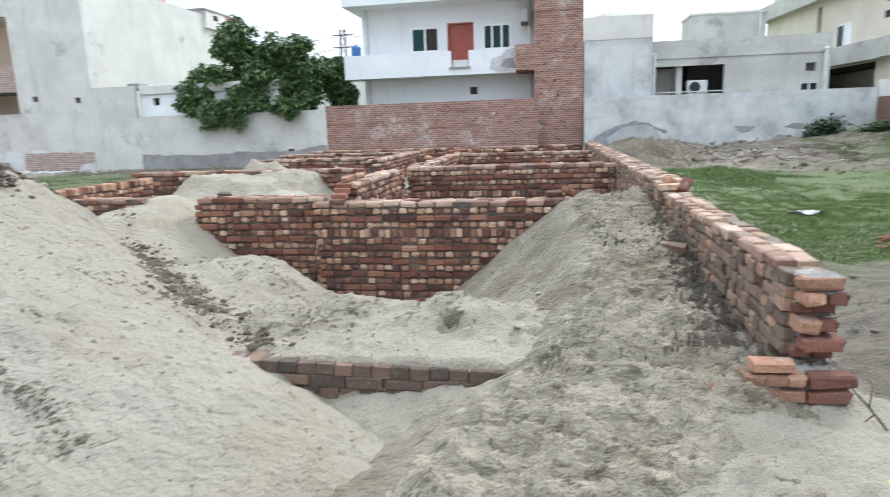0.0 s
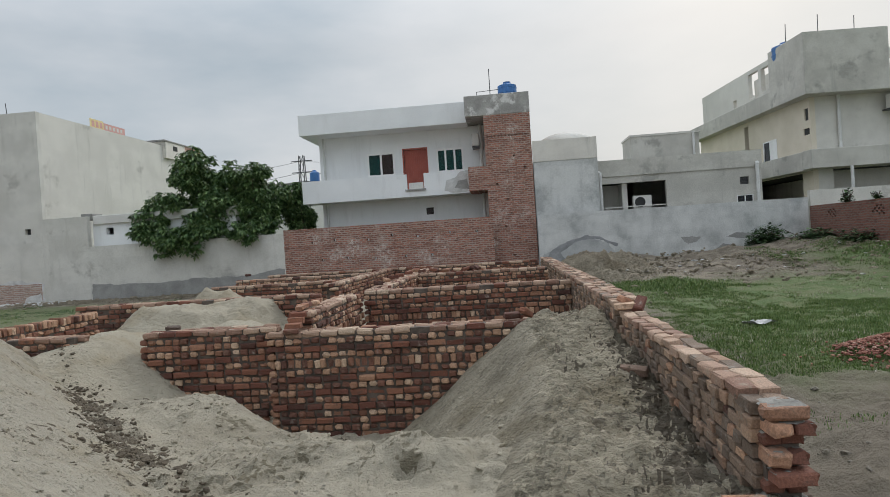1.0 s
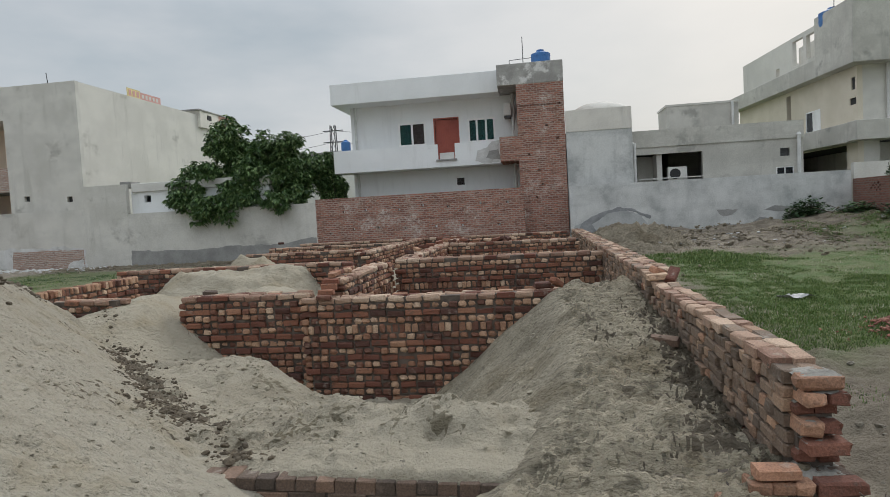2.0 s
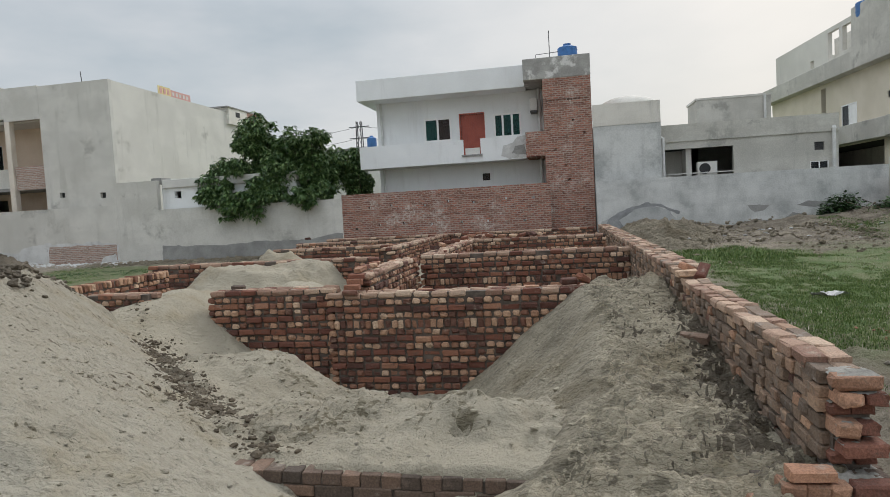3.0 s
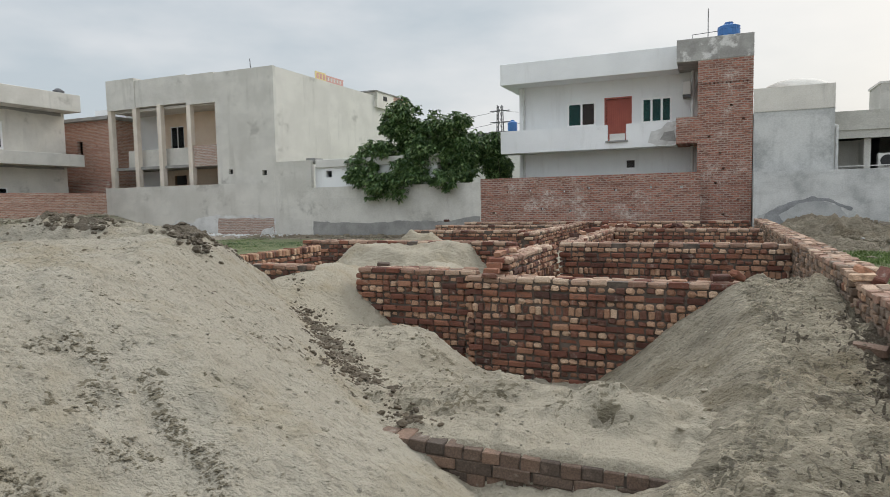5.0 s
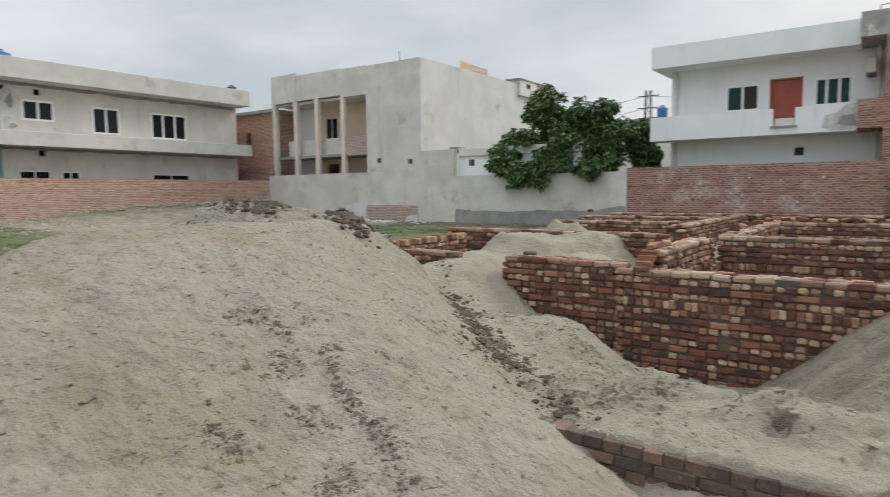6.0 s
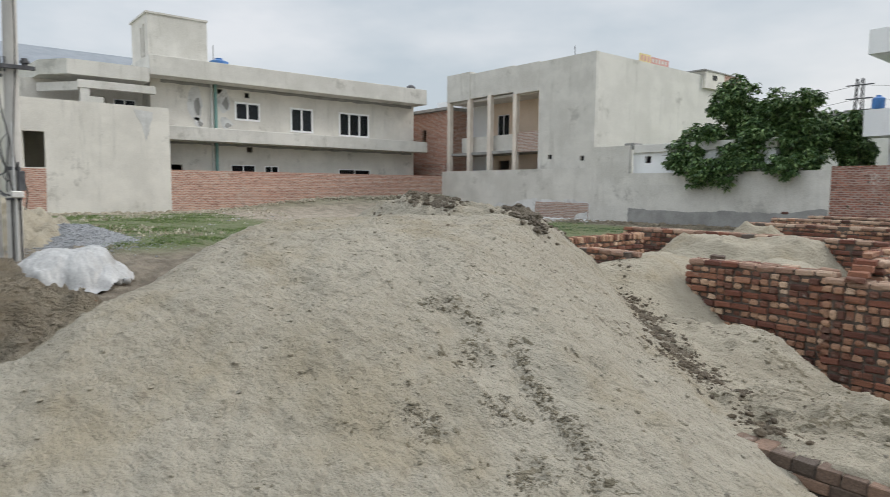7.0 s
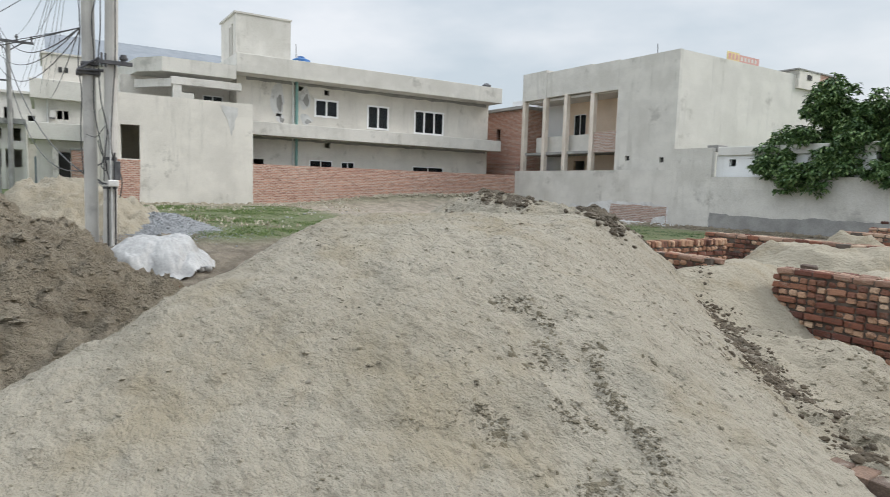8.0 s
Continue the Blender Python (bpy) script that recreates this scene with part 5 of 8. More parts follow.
patch("soot_stain", wbr, 0, 26.590, [(1.4, 0.35), (1.75, 0.95), (2.5, 1.40), (3.2, 1.60), (3.8, 1.52), (4.6, 1.16), (4.55, 1.08), (3.8, 1.40), (3.2, 1.46), (2.6, 1.22), (2.2, 0.9), (2.4, 0.6), (1.9, 0.3)], SOOT, "dark soot streak along the smoke stain", 2, 0.07)
patch("damp_stain", wbr, 0, 26.595, [(7.2, 0.2), (7.4, 0.75), (8.2, 0.62), (8.8, 0.9), (9.5, 0.72), (9.9, 1.0), (10.6, 0.85), (11.4, 0.95), (11.6, 0.2)], DAMP_AND_SHADE, "dark damp band at the foot of the wall", 3, 0.08)
patch("damp_stain", wbr, 0, 26.592, [(7.1, 1.26), (7.5, 1.30), (7.95, 1.24), (7.7, 1.08), (7.4, 1.02)], DAMP_AND_SHADE, "dark mildew streak on the plaster", 31, 0.05)
patch("damp_stain", wbr, 0, 26.592, [(8.85, 1.20), (9.3, 1.34), (9.7, 1.28), (10.0, 1.18), (9.6, 1.10), (9.2, 1.16)], DAMP_AND_SHADE, "dark mildew streak on the plaster", 32, 0.05)
wbs = bpy.data.objects["wall_back_school"]
patch("salt_stain", wbs, 0, 26.5975, [(-27.4, -0.1), (-26.6, 0.95), (-25.0, 1.18), (-22.2, 1.12), (-21.17, 1.0), (-21.17, -0.1)], SALT, "white salt bloom round the bared bricks", 8, 0.1)
patch("bared_brick", wbs, 0, 26.592, [(-25.1, -0.05), (-25.0, 1.02), (-21.25, 0.98), (-21.2, -0.05)], BRICK_W, "bricks bared where plaster fell off", 4)
patch("salt_stain", wbs, 0, 26.595, [(-29.5, 0.2), (-28.0, 0.9), (-26.6, 0.75), (-25.45, 1.15), (-25.45, 0.2)], SALT, "white salt bloom on plaster", 5, 0.09)
patch("salt_stain", wbs, 0, 26.589, [(-22.4, -0.1), (-22.0, 0.35), (-21.3, 0.55), (-21.2, -0.1)], SALT, "white salt bloom on bared brick", 6, 0.07)
wbl = bpy.data.objects["wall_back_left"]
patch("damp_stain", wbl, 0, 26.612, [(-18.8, -0.05), (-18.8, 0.78), (-16.0, 0.72), (-13.5, 0.8), (-11.5, 0.78), (-9.75, 1.0), (-9.75, -0.05)], DAMP_AND_SHADE, "dark rough plinth band", 7, 0.05)
wbb = bpy.data.objects["wall_back_brick"]
wlb = bpy.data.objects["wall_left_grey"]
patch("plaster_scar", wlb, 1, -33.575, [(7.45, 5.4), (8.3, 5.35), (8.15, 4.5), (7.95, 3.9), (7.8, 4.6)], SALT, "white plaster scar", 10, 0.05, -0.006)
patch("bared_brick", wlb, 1, -33.572, [(2.75, 0.3), (2.75, 2.5), (3.73, 2.5), (3.66, 0.3)], BRICK_Y, "bare brick infill below the open window", 11, 0.02, -0.006)

# ---- school building ----
sc = thing("school_building", (-27, 34, 0.4), "grey plastered two-storey building with an open loggia", "building")
part("wall", panel(0, -25.45, -21.45, 0.2, 9.0, 27.2, 27.43, [(-24.68, -24.38, 3.42, 3.68), (-22.38, -22.08, 3.28, 3.55)]), PLASTER, sc)
part("wall", panel(1, 27.43, 44.0, 0.2, 8.98, -21.45, -21.68), PLASTER_B, sc)
part("wall", panel(0, -33.8, -21.68, 0.2, 8.98, 43.77, 44.0), PLASTER, sc)
part("wall", panel(1, 29.3, 43.77, 0.2, 8.98, -33.8, -33.57), PLASTER, sc)
part("loggia_wall", panel(0, -31.9, -25.45, 0.2, 7.45, 29.3, 29.5, [(-31.05, -29.95, 5.05, 6.6), (-30.9, -29.9, 3.0, 3.6)]), PEACH, sc, "peach painted back wall of the loggia")
# added white wall gives the open bay the brightness beyond it
part("loggia_wall", panel(0, -33.57, -31.9, 0.2, 7.45, 29.3, 29.5), WHITE, sc, "white wall standing in for the bright open loggia bay")
part("side_wall", panel(1, 27.43, 29.3, 0.2, 7.45, -25.45, -25.68), PEACH, sc)
part("roof_beam", boxes((-33.82, -31.5, 27.17, 29.5, 7.5, 9.28)), PLASTER, sc)
part("roof_beam", boxes((-31.5, -27.55, 27.23, 29.5, 7.55, 9.12)), PLASTER, sc)
part("roof_beam", boxes((-27.55, -25.45, 27.19, 29.5, 7.4, 9.05)), PLASTER, sc)
part("roof_slab", boxes((-33.57, -21.68, 29.5, 43.77, 8.0, 8.2)), CONCRETE, sc)
part("ceiling_slab", boxes((-33.57, -25.68, 27.5, 29.3, 7.35, 7.5)), OFFWHITE, sc)
part("balcony_slab", boxes((-33.6, -25.46, 27.35, 29.3, 3.92, 4.08)), CONCRETE, sc)
part("balcony_parapet", boxes((-32.9, -27.2, 27.75, 27.87, 4.08, 5.1)), PLASTER, sc)
part("infill", boxes((-27.25, -25.46, 27.3, 27.42, 3.95, 5.12)), BRICK_W, sc, "bare brick infill of the loggia")
part("floor_slab", boxes((-33.57, -21.68, 27.5, 43.7, 0.2, 0.35)), DARK, sc)
for cx in (-33.68, -31.62, -29.68, -27.42):
    part("column", boxes((cx - 0.15, cx + 0.15, 27.2, 27.5, 0.4, 7.6), bevel=0.01), COLUMN, sc, "cream cement column")
window(sc, 0, -31.05, -29.95, 5.05, 6.6, 29.33, 2, [GLASS])
part("vent", boxes((-24.68, -24.38, 27.36, 27.40, 3.42, 3.68)), DARK, sc)
part("vent", boxes((-22.38, -22.08, 27.36, 27.40, 3.28, 3.55)), DARK, sc)
part("roof_room", boxes((-23.4, -21.25, 38.0, 40.4, 8.2, 9.25)), PLASTER_D, sc, "small plastered roof room")
part("roof_room", boxes((-23.4, -21.26, 40.4, 42.6, 8.2, 9.25)), BRICK_Y, sc, "bare brick half of the roof room")
part("roof_room_slab", boxes((-23.5, -21.2, 37.8, 42.65, 9.25, 9.33)), CONCRETE, sc)
part("vent", boxes((-21.25, -21.22, 38.9, 39.4, 8.75, 9.05)), DARK, sc)
sg = thing("roof_sign", (-21.5, 32.6, 8.95), "faded yellow and red sign board on the parapet", "sign")
part("board", boxes((-21.56, -21.52, 31.2, 32.3, 8.98, 9.45)), SIGN_Y, sg, "yellow board")
part("board", boxes((-21.56, -21.52, 32.3, 34.2, 8.98, 9.38)), SIGN_R, sg, "red board")
part("frame", boxes((-21.62, -21.56, 31.2, 34.2, 8.9, 8.98)), STEEL, sg)
for k in range(3):
    part("mark", boxes((-21.518, -21.51, 31.32 + 0.33 * k, 31.52 + 0.33 * k, 9.05, 9.36)), SIGN_R, sg, "dark red bar")
for k in range(5):
    part("mark", boxes((-21.518, -21.51, 32.45 + 0.33 * k, 32.62 + 0.33 * k, 9.08, 9.28)), OFFWHITE, sg, "pale bar")
an = thing("antenna", (-23.2, 29, 9.0), "short metal rod standing on the parapet", "antenna")
part("mast", rods(((-23.2, 27.6, 9.0), (-23.25, 27.6, 9.6), 0.02)), STEEL, an)
po = thing("porch", (-17.2, 28, 0.4), "low white porch building with a flat concrete slab", "porch")
room(po, -18.85, -12.0, 27.0, 30.0, 0.3, 3.55, [(-18.2, -17.85, 3.02, 3.35), (-17.0, -16.9, 2.8, 2.95)], 0, WHITE)
part("slab", boxes((-18.75, -11.9, 26.87, 30.1, 3.52, 3.92), bevel=0.02), OFFWHITE, po)
part("slab_edge", boxes((-19.3, -18.753, 26.87, 27.6, 3.75, 4.03)), CONCRETE, po)

# ---- grey block and the house with the recess ----
gb = thing("grey_block", (2.7, 30, 0.4), "plain grey plastered block beside the brick tower", "building")
part("wall", boxes((1.33, 4.05, 27.32, 33.0, 0.2, 4.9)), PLASTER_C, gb)
part("parapet", panel(0, 1.33, 4.05, 4.9, 5.8, 27.3, 27.5), PLASTER_D, gb)
part("parapet", panel(1, 27.5, 33.0, 4.9, 5.8, 4.05, 3.85), PLASTER_D, gb)
part("pipe", rods(((4.14, 27.45, 2.5), (4.14, 27.45, 4.25), 0.06), ((4.14, 27.45, 4.2), (3.98, 27.45, 4.3), 0.06)), PIPE, gb)
bm = bmesh.new()
bmesh.ops.create_uvsphere(bm, u_segments=24, v_segments=10, radius=1.0, matrix=Matrix.Translation((2.95, 29.2, 5.72)) @ Matrix.Diagonal((1.35, 1.35, 0.62, 1)))
dm = thing("roof_dome", (2.95, 29.2, 4.9), "shallow grey cement dome on the roof", "dome")
part("shell", bm, PLASTER_D, dm, smooth=True)

rh = thing("grey_house", (7.6, 32, 0.4), "single-storey grey plastered house with a recessed opening", "house")
rec, ven, lowin = (4.27, 7.05, 2.3, 3.79), (10.15, 10.52, 3.37, 3.7), (9.98, 10.68, 2.3, 2.93)
room(rh, 4.1, 11.05, 28.2, 36.0, 0.3, 4.1, [rec, ven, lowin], 0, PLASTER_E)
part("parapet", panel(0, 4.08, 11.07, 4.1, 4.82, 28.15, 28.35), PLASTER_E, rh)
part("parapet", panel(1, 28.35, 36.0, 4.1, 4.82, 11.07, 10.87), PLASTER, rh)
part("roof_slab", boxes((4.1, 10.87, 28.35, 36.0, 4.1, 4.3)), CONCRETE, rh)
part("partition", boxes((5.2, 5.42, 28.45, 29.7, 2.3, 3.79)), PLASTER, rh)
part("recess_back", boxes((4.33, 5.2, 29.4, 29.55, 2.3, 3.79)), PLASTER, rh)
part("rail", boxes((4.27, 7.05, 28.24, 28.28, 2.72, 2.76), (4.45, 4.49, 28.24, 28.28, 2.3, 2.72)), OFFWHITE, rh)
part("vent_louvre", boxes(*[(10.17, 10.5, 28.26, 28.30, 3.4 + 0.07 * k, 3.43 + 0.07 * k) for k in range(4)], (10.15, 10.52, 28.34, 28.37, 3.37, 3.7)), STEEL, rh)
window(rh, 0, *lowin, 28.22, 2, [GLASS], bar=0.04)
part("pipe", rods(((10.83, 28.05, 2.3), (10.83, 28.05, 4.2), 0.075)), PIPE, rh)
part("pipe_cap", rods(((10.83, 28.05, 4.2), (10.83, 28.05, 4.32), 0.11, 0.05)), PIPE, rh)
ac = thing("air_conditioner", (6.03, 28.5, 2.6), "white outdoor air-conditioning unit with a round fan grille", "air conditioner")
part("case", boxes((5.64, 6.43, 28.32, 28.62, 2.62, 3.2), bevel=0.02), OFFWHITE, ac)
bm = bmesh.new()
for r in (0.08, 0.15, 0.22):
    bmesh.ops.create_cone(bm, segments=24, radius1=r, radius2=r, depth=0.015, cap_ends=False, matrix=Matrix.Translation((5.93, 28.31, 2.91)) @ pose(0, 0, 0, 90))
part("grille", bm, STEEL, ac)
part("fan", rods(((5.93, 28.305, 2.91), (5.93, 28.318, 2.91), 0.225), sides=24), DARK, ac)

bb = thing("back_block", (8.2, 35, 0.4), "plain grey upper storey behind the single-storey house", "building")
part("wall", boxes((6.6, 10.0, 33.0, 35.2, 0.2, 6.45)), PLASTER_E, bb)
part("coping", boxes((6.55, 10.05, 32.97, 35.25, 6.45, 6.55)), PLASTER, bb)
part("pipe", rods(((9.7, 32.9, 4.5), (9.7, 32.9, 6.5), 0.06)), PIPE, bb)

# ---- house beyond the right boundary, built in its own axes ----
def local_thing(name, at, turn, label, category, group=""):
    """Parts are given in the thing's own metres."""
    ob = thing(name, at, label, category, group, turn)
    PLACE[ob.name] = Matrix()
    return ob


ch = local_thing("corner_house", (14, 30, 0), 4, "grey and cream two-storey house with deep concrete bands", "house")
cwin, cv1, cv2 = (3.1, 4.5, 4.4, 5.82), (0.15, 0.45, 6.2, 6.75), (0.1, 0.6, 5.55, 5.85)
part("side_wall", panel(1, 0.0, 13.0, 0.2, 7.2, 0.0, 0.23, [cwin, cv1, cv2, (6.1, 6.6, 4.7, 7.0), (0.9, 8.6, 2.3, 3.84)]), CREAM, ch, "cream painted side wall")
part("wall", panel(0, 0.23, 9.0, 0.2, 7.2, 0.0, 0.23, [(0.9, 9.0, 2.4, 3.9)]), PLASTER, ch)
part("wall", panel(1, 0.23, 13.0, 0.2, 7.2, 9.0, 8.77), PLASTER, ch)
part("wall", panel(0, 0.23, 8.77, 0.2, 7.2, 12.77, 13.0), PLASTER, ch)
part("floor_slab", boxes((0.23, 8.77, 0.23, 12.77, 3.9, 4.1)), DARK, ch)
part("band", boxes((-0.55, 9.2, -0.75, 13.1, 7.2, 8.05), bevel=0.015), PLASTER_E, ch, "deep grey roof band")
part("lower_band", boxes((-0.45, 9.2, -0.75, 0.0, 3.92, 4.76), (-0.45, 0.0, 0.0, 6.0, 3.88, 4.74), bevel=0.015), PLASTER_E, ch, "grey balcony band")
part("parapet", panel(1, 2.4, 11.0, 8.05, 9.66, -0.5, -0.3, [(2.5, 3.3, 8.25, 9.4), (3.6, 4.7, 8.15, 9.45), (6.2, 6.6, 8.1, 8.5)]), PLASTER_B, ch)
part("parapet", panel(0, -0.3, 9.0, 8.05, 9.6, 10.8, 11.0), PLASTER, ch)
part("roof_room", boxes((0.7, 5.0, 2.45, 6.6, 8.05, 9.55)), PLASTER, ch, "plain roof room behind the parapet openings")
part("corner_block", boxes((-0.56, 3.15, -0.76, 2.4, 7.21, 9.95), bevel=0.015), PLASTER_E, ch, "blank grey corner block")
part("veranda_wall", boxes((3.2, 3.4, 1.5, 12.77, 0.2, 3.9)), PLASTER_E, ch)
part("veranda_wall", boxes((0.9, 8.77, 1.3, 1.5, 2.0, 3.9)), PLASTER_B, ch)
part("beam", boxes((3.15, 9.0, 0.4, 0.75, 8.9, 9.3)), PLASTER_B, ch)
window(ch, 1, *cwin, 0.06, 2, [FRAME, GLASS], bar=0.06)
part("vent", boxes((0.05, 0.08, 0.15, 0.45, 6.2, 6.75)), DARK, ch)
part("vent", boxes((0.05, 0.08, 0.1, 0.6, 5.55, 5.85)), DARK, ch)
part("pipe", rods(((1.22, -0.12, 4.7), (1.22, -0.12, 7.2), 0.07)), PIPE, ch)
part("pipe", rods(((1.22, -0.85, 2.6), (1.22, -0.85, 3.92), 0.07)), PIPE, ch)
part("garden_wall", panel(0, -1.9, 9.0, 0.2, 2.86, -3.1, -2.9), PLASTER_B, ch)
ac = local_thing("air_conditioner", (17.3, 30.0, 6.4), 4, "white air-conditioning unit on the upper wall", "air conditioner")
part("case", boxes((-0.1, 0.75, -0.4, -0.05, 0.0, 0.62), bevel=0.02), OFFWHITE, ac)
part("bracket", boxes((-0.1, 0.75, -0.42, 0.2, -0.06, -0.01)), STEEL, ac)
tank("water_tank", (13.9, 31.8, 9.4), 0.62, 0.75, "blue plastic water tank behind the roof parapet")
for dx, h in ((13.55, 10.9), (15.0, 11.2), (16.6, 11.0)):
    an = thing("antenna", (dx, 31, 9.6), "thin metal rod on the roof of the corner house", "antenna")
    part("mast", rods(((dx, 31, 9.5), (dx + 0.04, 31, h), 0.018)), STEEL, an)

# ---- long house on the left boundary ----
lh = thing("long_house", (-40, 17, 0.4), "long grey plastered two-storey house with white-framed windows", "house")
w1, w2, w3 = (13.38, 14.9, 5.54, 6.6), (16.8, 18.32, 5.08, 6.56), (20.15, 22.43, 5.02, 6.55)
lows = [(9.8, 10.4, 2.3, 2.92), (13.1, 14.55, 2.3, 3.0), (15.12, 16.0, 2.3, 2.98), (20.12, 22.5, 2.3, 2.92)]
smalls = [(12.42, 12.75, 6.95, 7.2), (14.0, 14.3, 6.85, 7.15), (14.05, 14.4, 3.75, 4.05)]
room(lh, -46.0, -36.2, 8.9, 26.1, 0.2, 7.5, [w1, w2, w3] + lows + smalls, 1, PLASTER_D)
part("roof_band", boxes((-46.1, -35.0, 8.6, 26.35, 7.42, 8.42), bevel=0.015), PLASTER, lh, "deep grey roof parapet")
part("ledge", boxes((-36.2, -35.0, 9.3, 26.4, 4.18, 4.9), bevel=0.015), PLASTER, lh, "projecting concrete ledge")
window(lh, 1, *w1, -36.17, 2, [GLASS], bar=0.11)
window(lh, 1, *w2, -36.17, 2, [GLASS], bar=0.11)
window(lh, 1, *w3, -36.17, 3, [GLASS], bar=0.11)
for o in lows[1:]:
    window(lh, 1, *o, -36.2, 2, [GLASS], bar=0.05)
part("stair_tower", panel(1, 8.86, 11.95, 8.42, 10.75, -36.25, -36.48), PLASTER, lh)
part("stair_tower", panel(0, -39.5, -36.48, 8.42, 10.75, 8.86, 9.09, [(-37.6, -37.35, 8.6, 10.2), (-37.1, -36.85, 8.6, 10.3)]), PLASTER_D, lh)
part("stair_tower", panel(0, -39.5, -36.48, 8.42, 10.75, 11.72, 11.95), PLASTER_D, lh)
part("stair_tower", panel(1, 9.09, 11.72, 8.42, 10.75, -39.5, -39.27), PLASTER_D, lh)
part("tower_slab", boxes((-39.6, -36.2, 8.78, 12.0, 10.75, 10.85)), PLASTER, lh)
part("pipe", rods(((-36.1, 12.28, 0.4), (-36.1, 12.28, 7.42), 0.09)), PIPE_G, lh, "grey-green drain pipe")
part("pipe", rods(((-36.1, 12.05, 0.4), (-36.1, 12.05, 7.42), 0.05)), PIPE, lh)
part("spout", rods(((-34.95, 9.35, 2.3), (-34.95, 9.35, 4.9), 0.06)), PIPE, lh)
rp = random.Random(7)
# drip dirt and the overhangs' shade, both put into dark strips on the wall
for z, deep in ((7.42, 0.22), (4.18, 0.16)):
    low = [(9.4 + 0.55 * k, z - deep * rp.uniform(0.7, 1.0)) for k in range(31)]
    patch("drip_and_shade", lh, 1, -36.194, [(9.4, z)] + low + [(25.9, z)], DAMP_AND_SHADE, "dark drip stain and painted shade under the projecting band", 50 + int(z), 0.03, -0.006)
for k, (cy, cz, ry, rz) in enumerate(((11.2, 6.2, 0.42, 1.05), (12.78, 6.5, 0.40, 0.75), (12.85, 5.3, 0.42, 0.35), (11.35, 5.3, 0.3, 0.3))):
    rim = [(cy + ry * math.cos(q * 0.524) * rp.uniform(0.7, 1.15), cz + rz * math.sin(q * 0.524) * rp.uniform(0.75, 1.1)) for q in range(12)]
    patch("plaster_patch", lh, 1, -36.192, rim, SALT, "chipped rough plaster patch", 30 + k, 0.07, -0.006)
    patch("plaster_patch", lh, 1, -36.184, [(cy + 0.1 + (u - cy) * 0.45, cz - 0.1 + (z - cz) * 0.5) for u, z in rim], CONCRETE, "bared dark render", 40 + k, 0.07, -0.006)
# terrace with stepped slabs at the near end of the long house
def slab(outline, z0, z1):
    """A flat slab over an outline of (x, y)."""
    bm = bmesh.new()
    face = bm.faces.new([bm.verts.new((x, y, z0)) for x, y in outline])
    out = bmesh.ops.extrude_face_region(bm, geom=[face])["geom"]
    for v in [g for g in out if isinstance(g, bmesh.types.BMVert)]:
        v.co.z = z1
    bmesh.ops.recalc_face_normals(bm, faces=bm.faces)
    return bm


part("terrace_canopy", slab([(-35.0, 8.58), (-35.0, 4.95), (-36.3, 3.95), (-41.0, 3.4), (-41.0, 8.58)], 7.02, 7.72), PLASTER, lh, "projecting terrace canopy with a slanting corner")
part("terrace_beam", boxes((-35.3, -34.95, 5.35, 8.85, 6.42, 6.80), bevel=0.015), PLASTER, lh)
part("terrace_beam", slab([(-35.3, 5.35), (-34.96, 5.35), (-36.9, 3.9), (-37.2, 4.0)], 6.30, 6.70), PLASTER, lh)
part("terrace_wall", panel(1, 3.3, 8.85, 0.3, 7.02, -37.6, -37.83, [(5.9, 7.0, 5.62, 6.4), (7.4, 8.5, 5.62, 6.35)]), PLASTER_D, lh)
window(lh, 1, 7.4, 8.5, 5.62, 6.35, -37.6, 2, [GLASS], bar=0.06)
part("terrace_post", boxes((-35.35, -34.99, 5.45, 5.85, 5.2, 6.42)), PLASTER, lh)
part("terrace_floor", boxes((-40.0, -33.83, 2.95, 8.85, 5.0, 5.2)), CONCRETE, lh)
part("terrace_end", boxes((-41.0, -37.83, 3.3, 3.5, 0.3, 7.0)), PLASTER_D, lh)
structure("wall_left_return", panel(0, -44.0, -33.83, -0.5, 5.58, 2.72, 2.95), PLASTER_D, "side of the tall grey plastered wall along the street")
tank("water_tank", (-38.3, 13.3, 8.42), 0.55, 0.8, "blue plastic water tank lying low on the roof")
an = thing("antenna", (-38.2, 13, 8.42), "thin metal rod on the roof of the long house", "antenna")
part("mast", rods(((-38.2, 12.95, 8.42), (-38.2, 12.95, 10.0), 0.02)), STEEL, an)
tank_b = thing("water_tank", (-36.4, 26.0, 8.42), "dark round water tank at the roof edge", "water tank")
part("body", rods(((-36.4, 26.0, 8.2), (-36.4, 26.0, 8.75), 0.32), sides=16), STEEL, tank_b)
part("lid", rods(((-36.4, 26.0, 8.75), (-36.4, 26.0, 8.9), 0.32, 0.12), sides=16), STEEL, tank_b)

fr = thing("hall", (-58, 8, 0.4), "hall with a pale blue-grey sheet roof behind the long house", "building")
part("wall", boxes((-64.0, -55.0, 0.5, 21.0, 0.2, 10.2)), PLASTER_B, fr)
ROOF = surface("blue_grey_roof_sheet", (0.21, 0.23, 0.255), (0.17, 0.19, 0.21), 1.0, 30.0, 0.6, 0.2, 0.004)
SKYLIGHT = surface("white_roof_light", (0.85, 0.86, 0.87), (0.75, 0.76, 0.78), 3.0, 30.0, 0.5, 0.1, 0.002)
bm = bmesh.new()
vs = [bm.verts.new(p) for p in ((-54.5, 0.2, 10.1), (-54.5, 21.3, 10.1), (-62.0, 21.3, 13.1), (-62.0, 0.2, 13.1), (-54.5, 0.2, 9.9), (-54.5, 21.3, 9.9), (-62.0, 21.3, 12.9), (-62.0, 0.2, 12.9))]
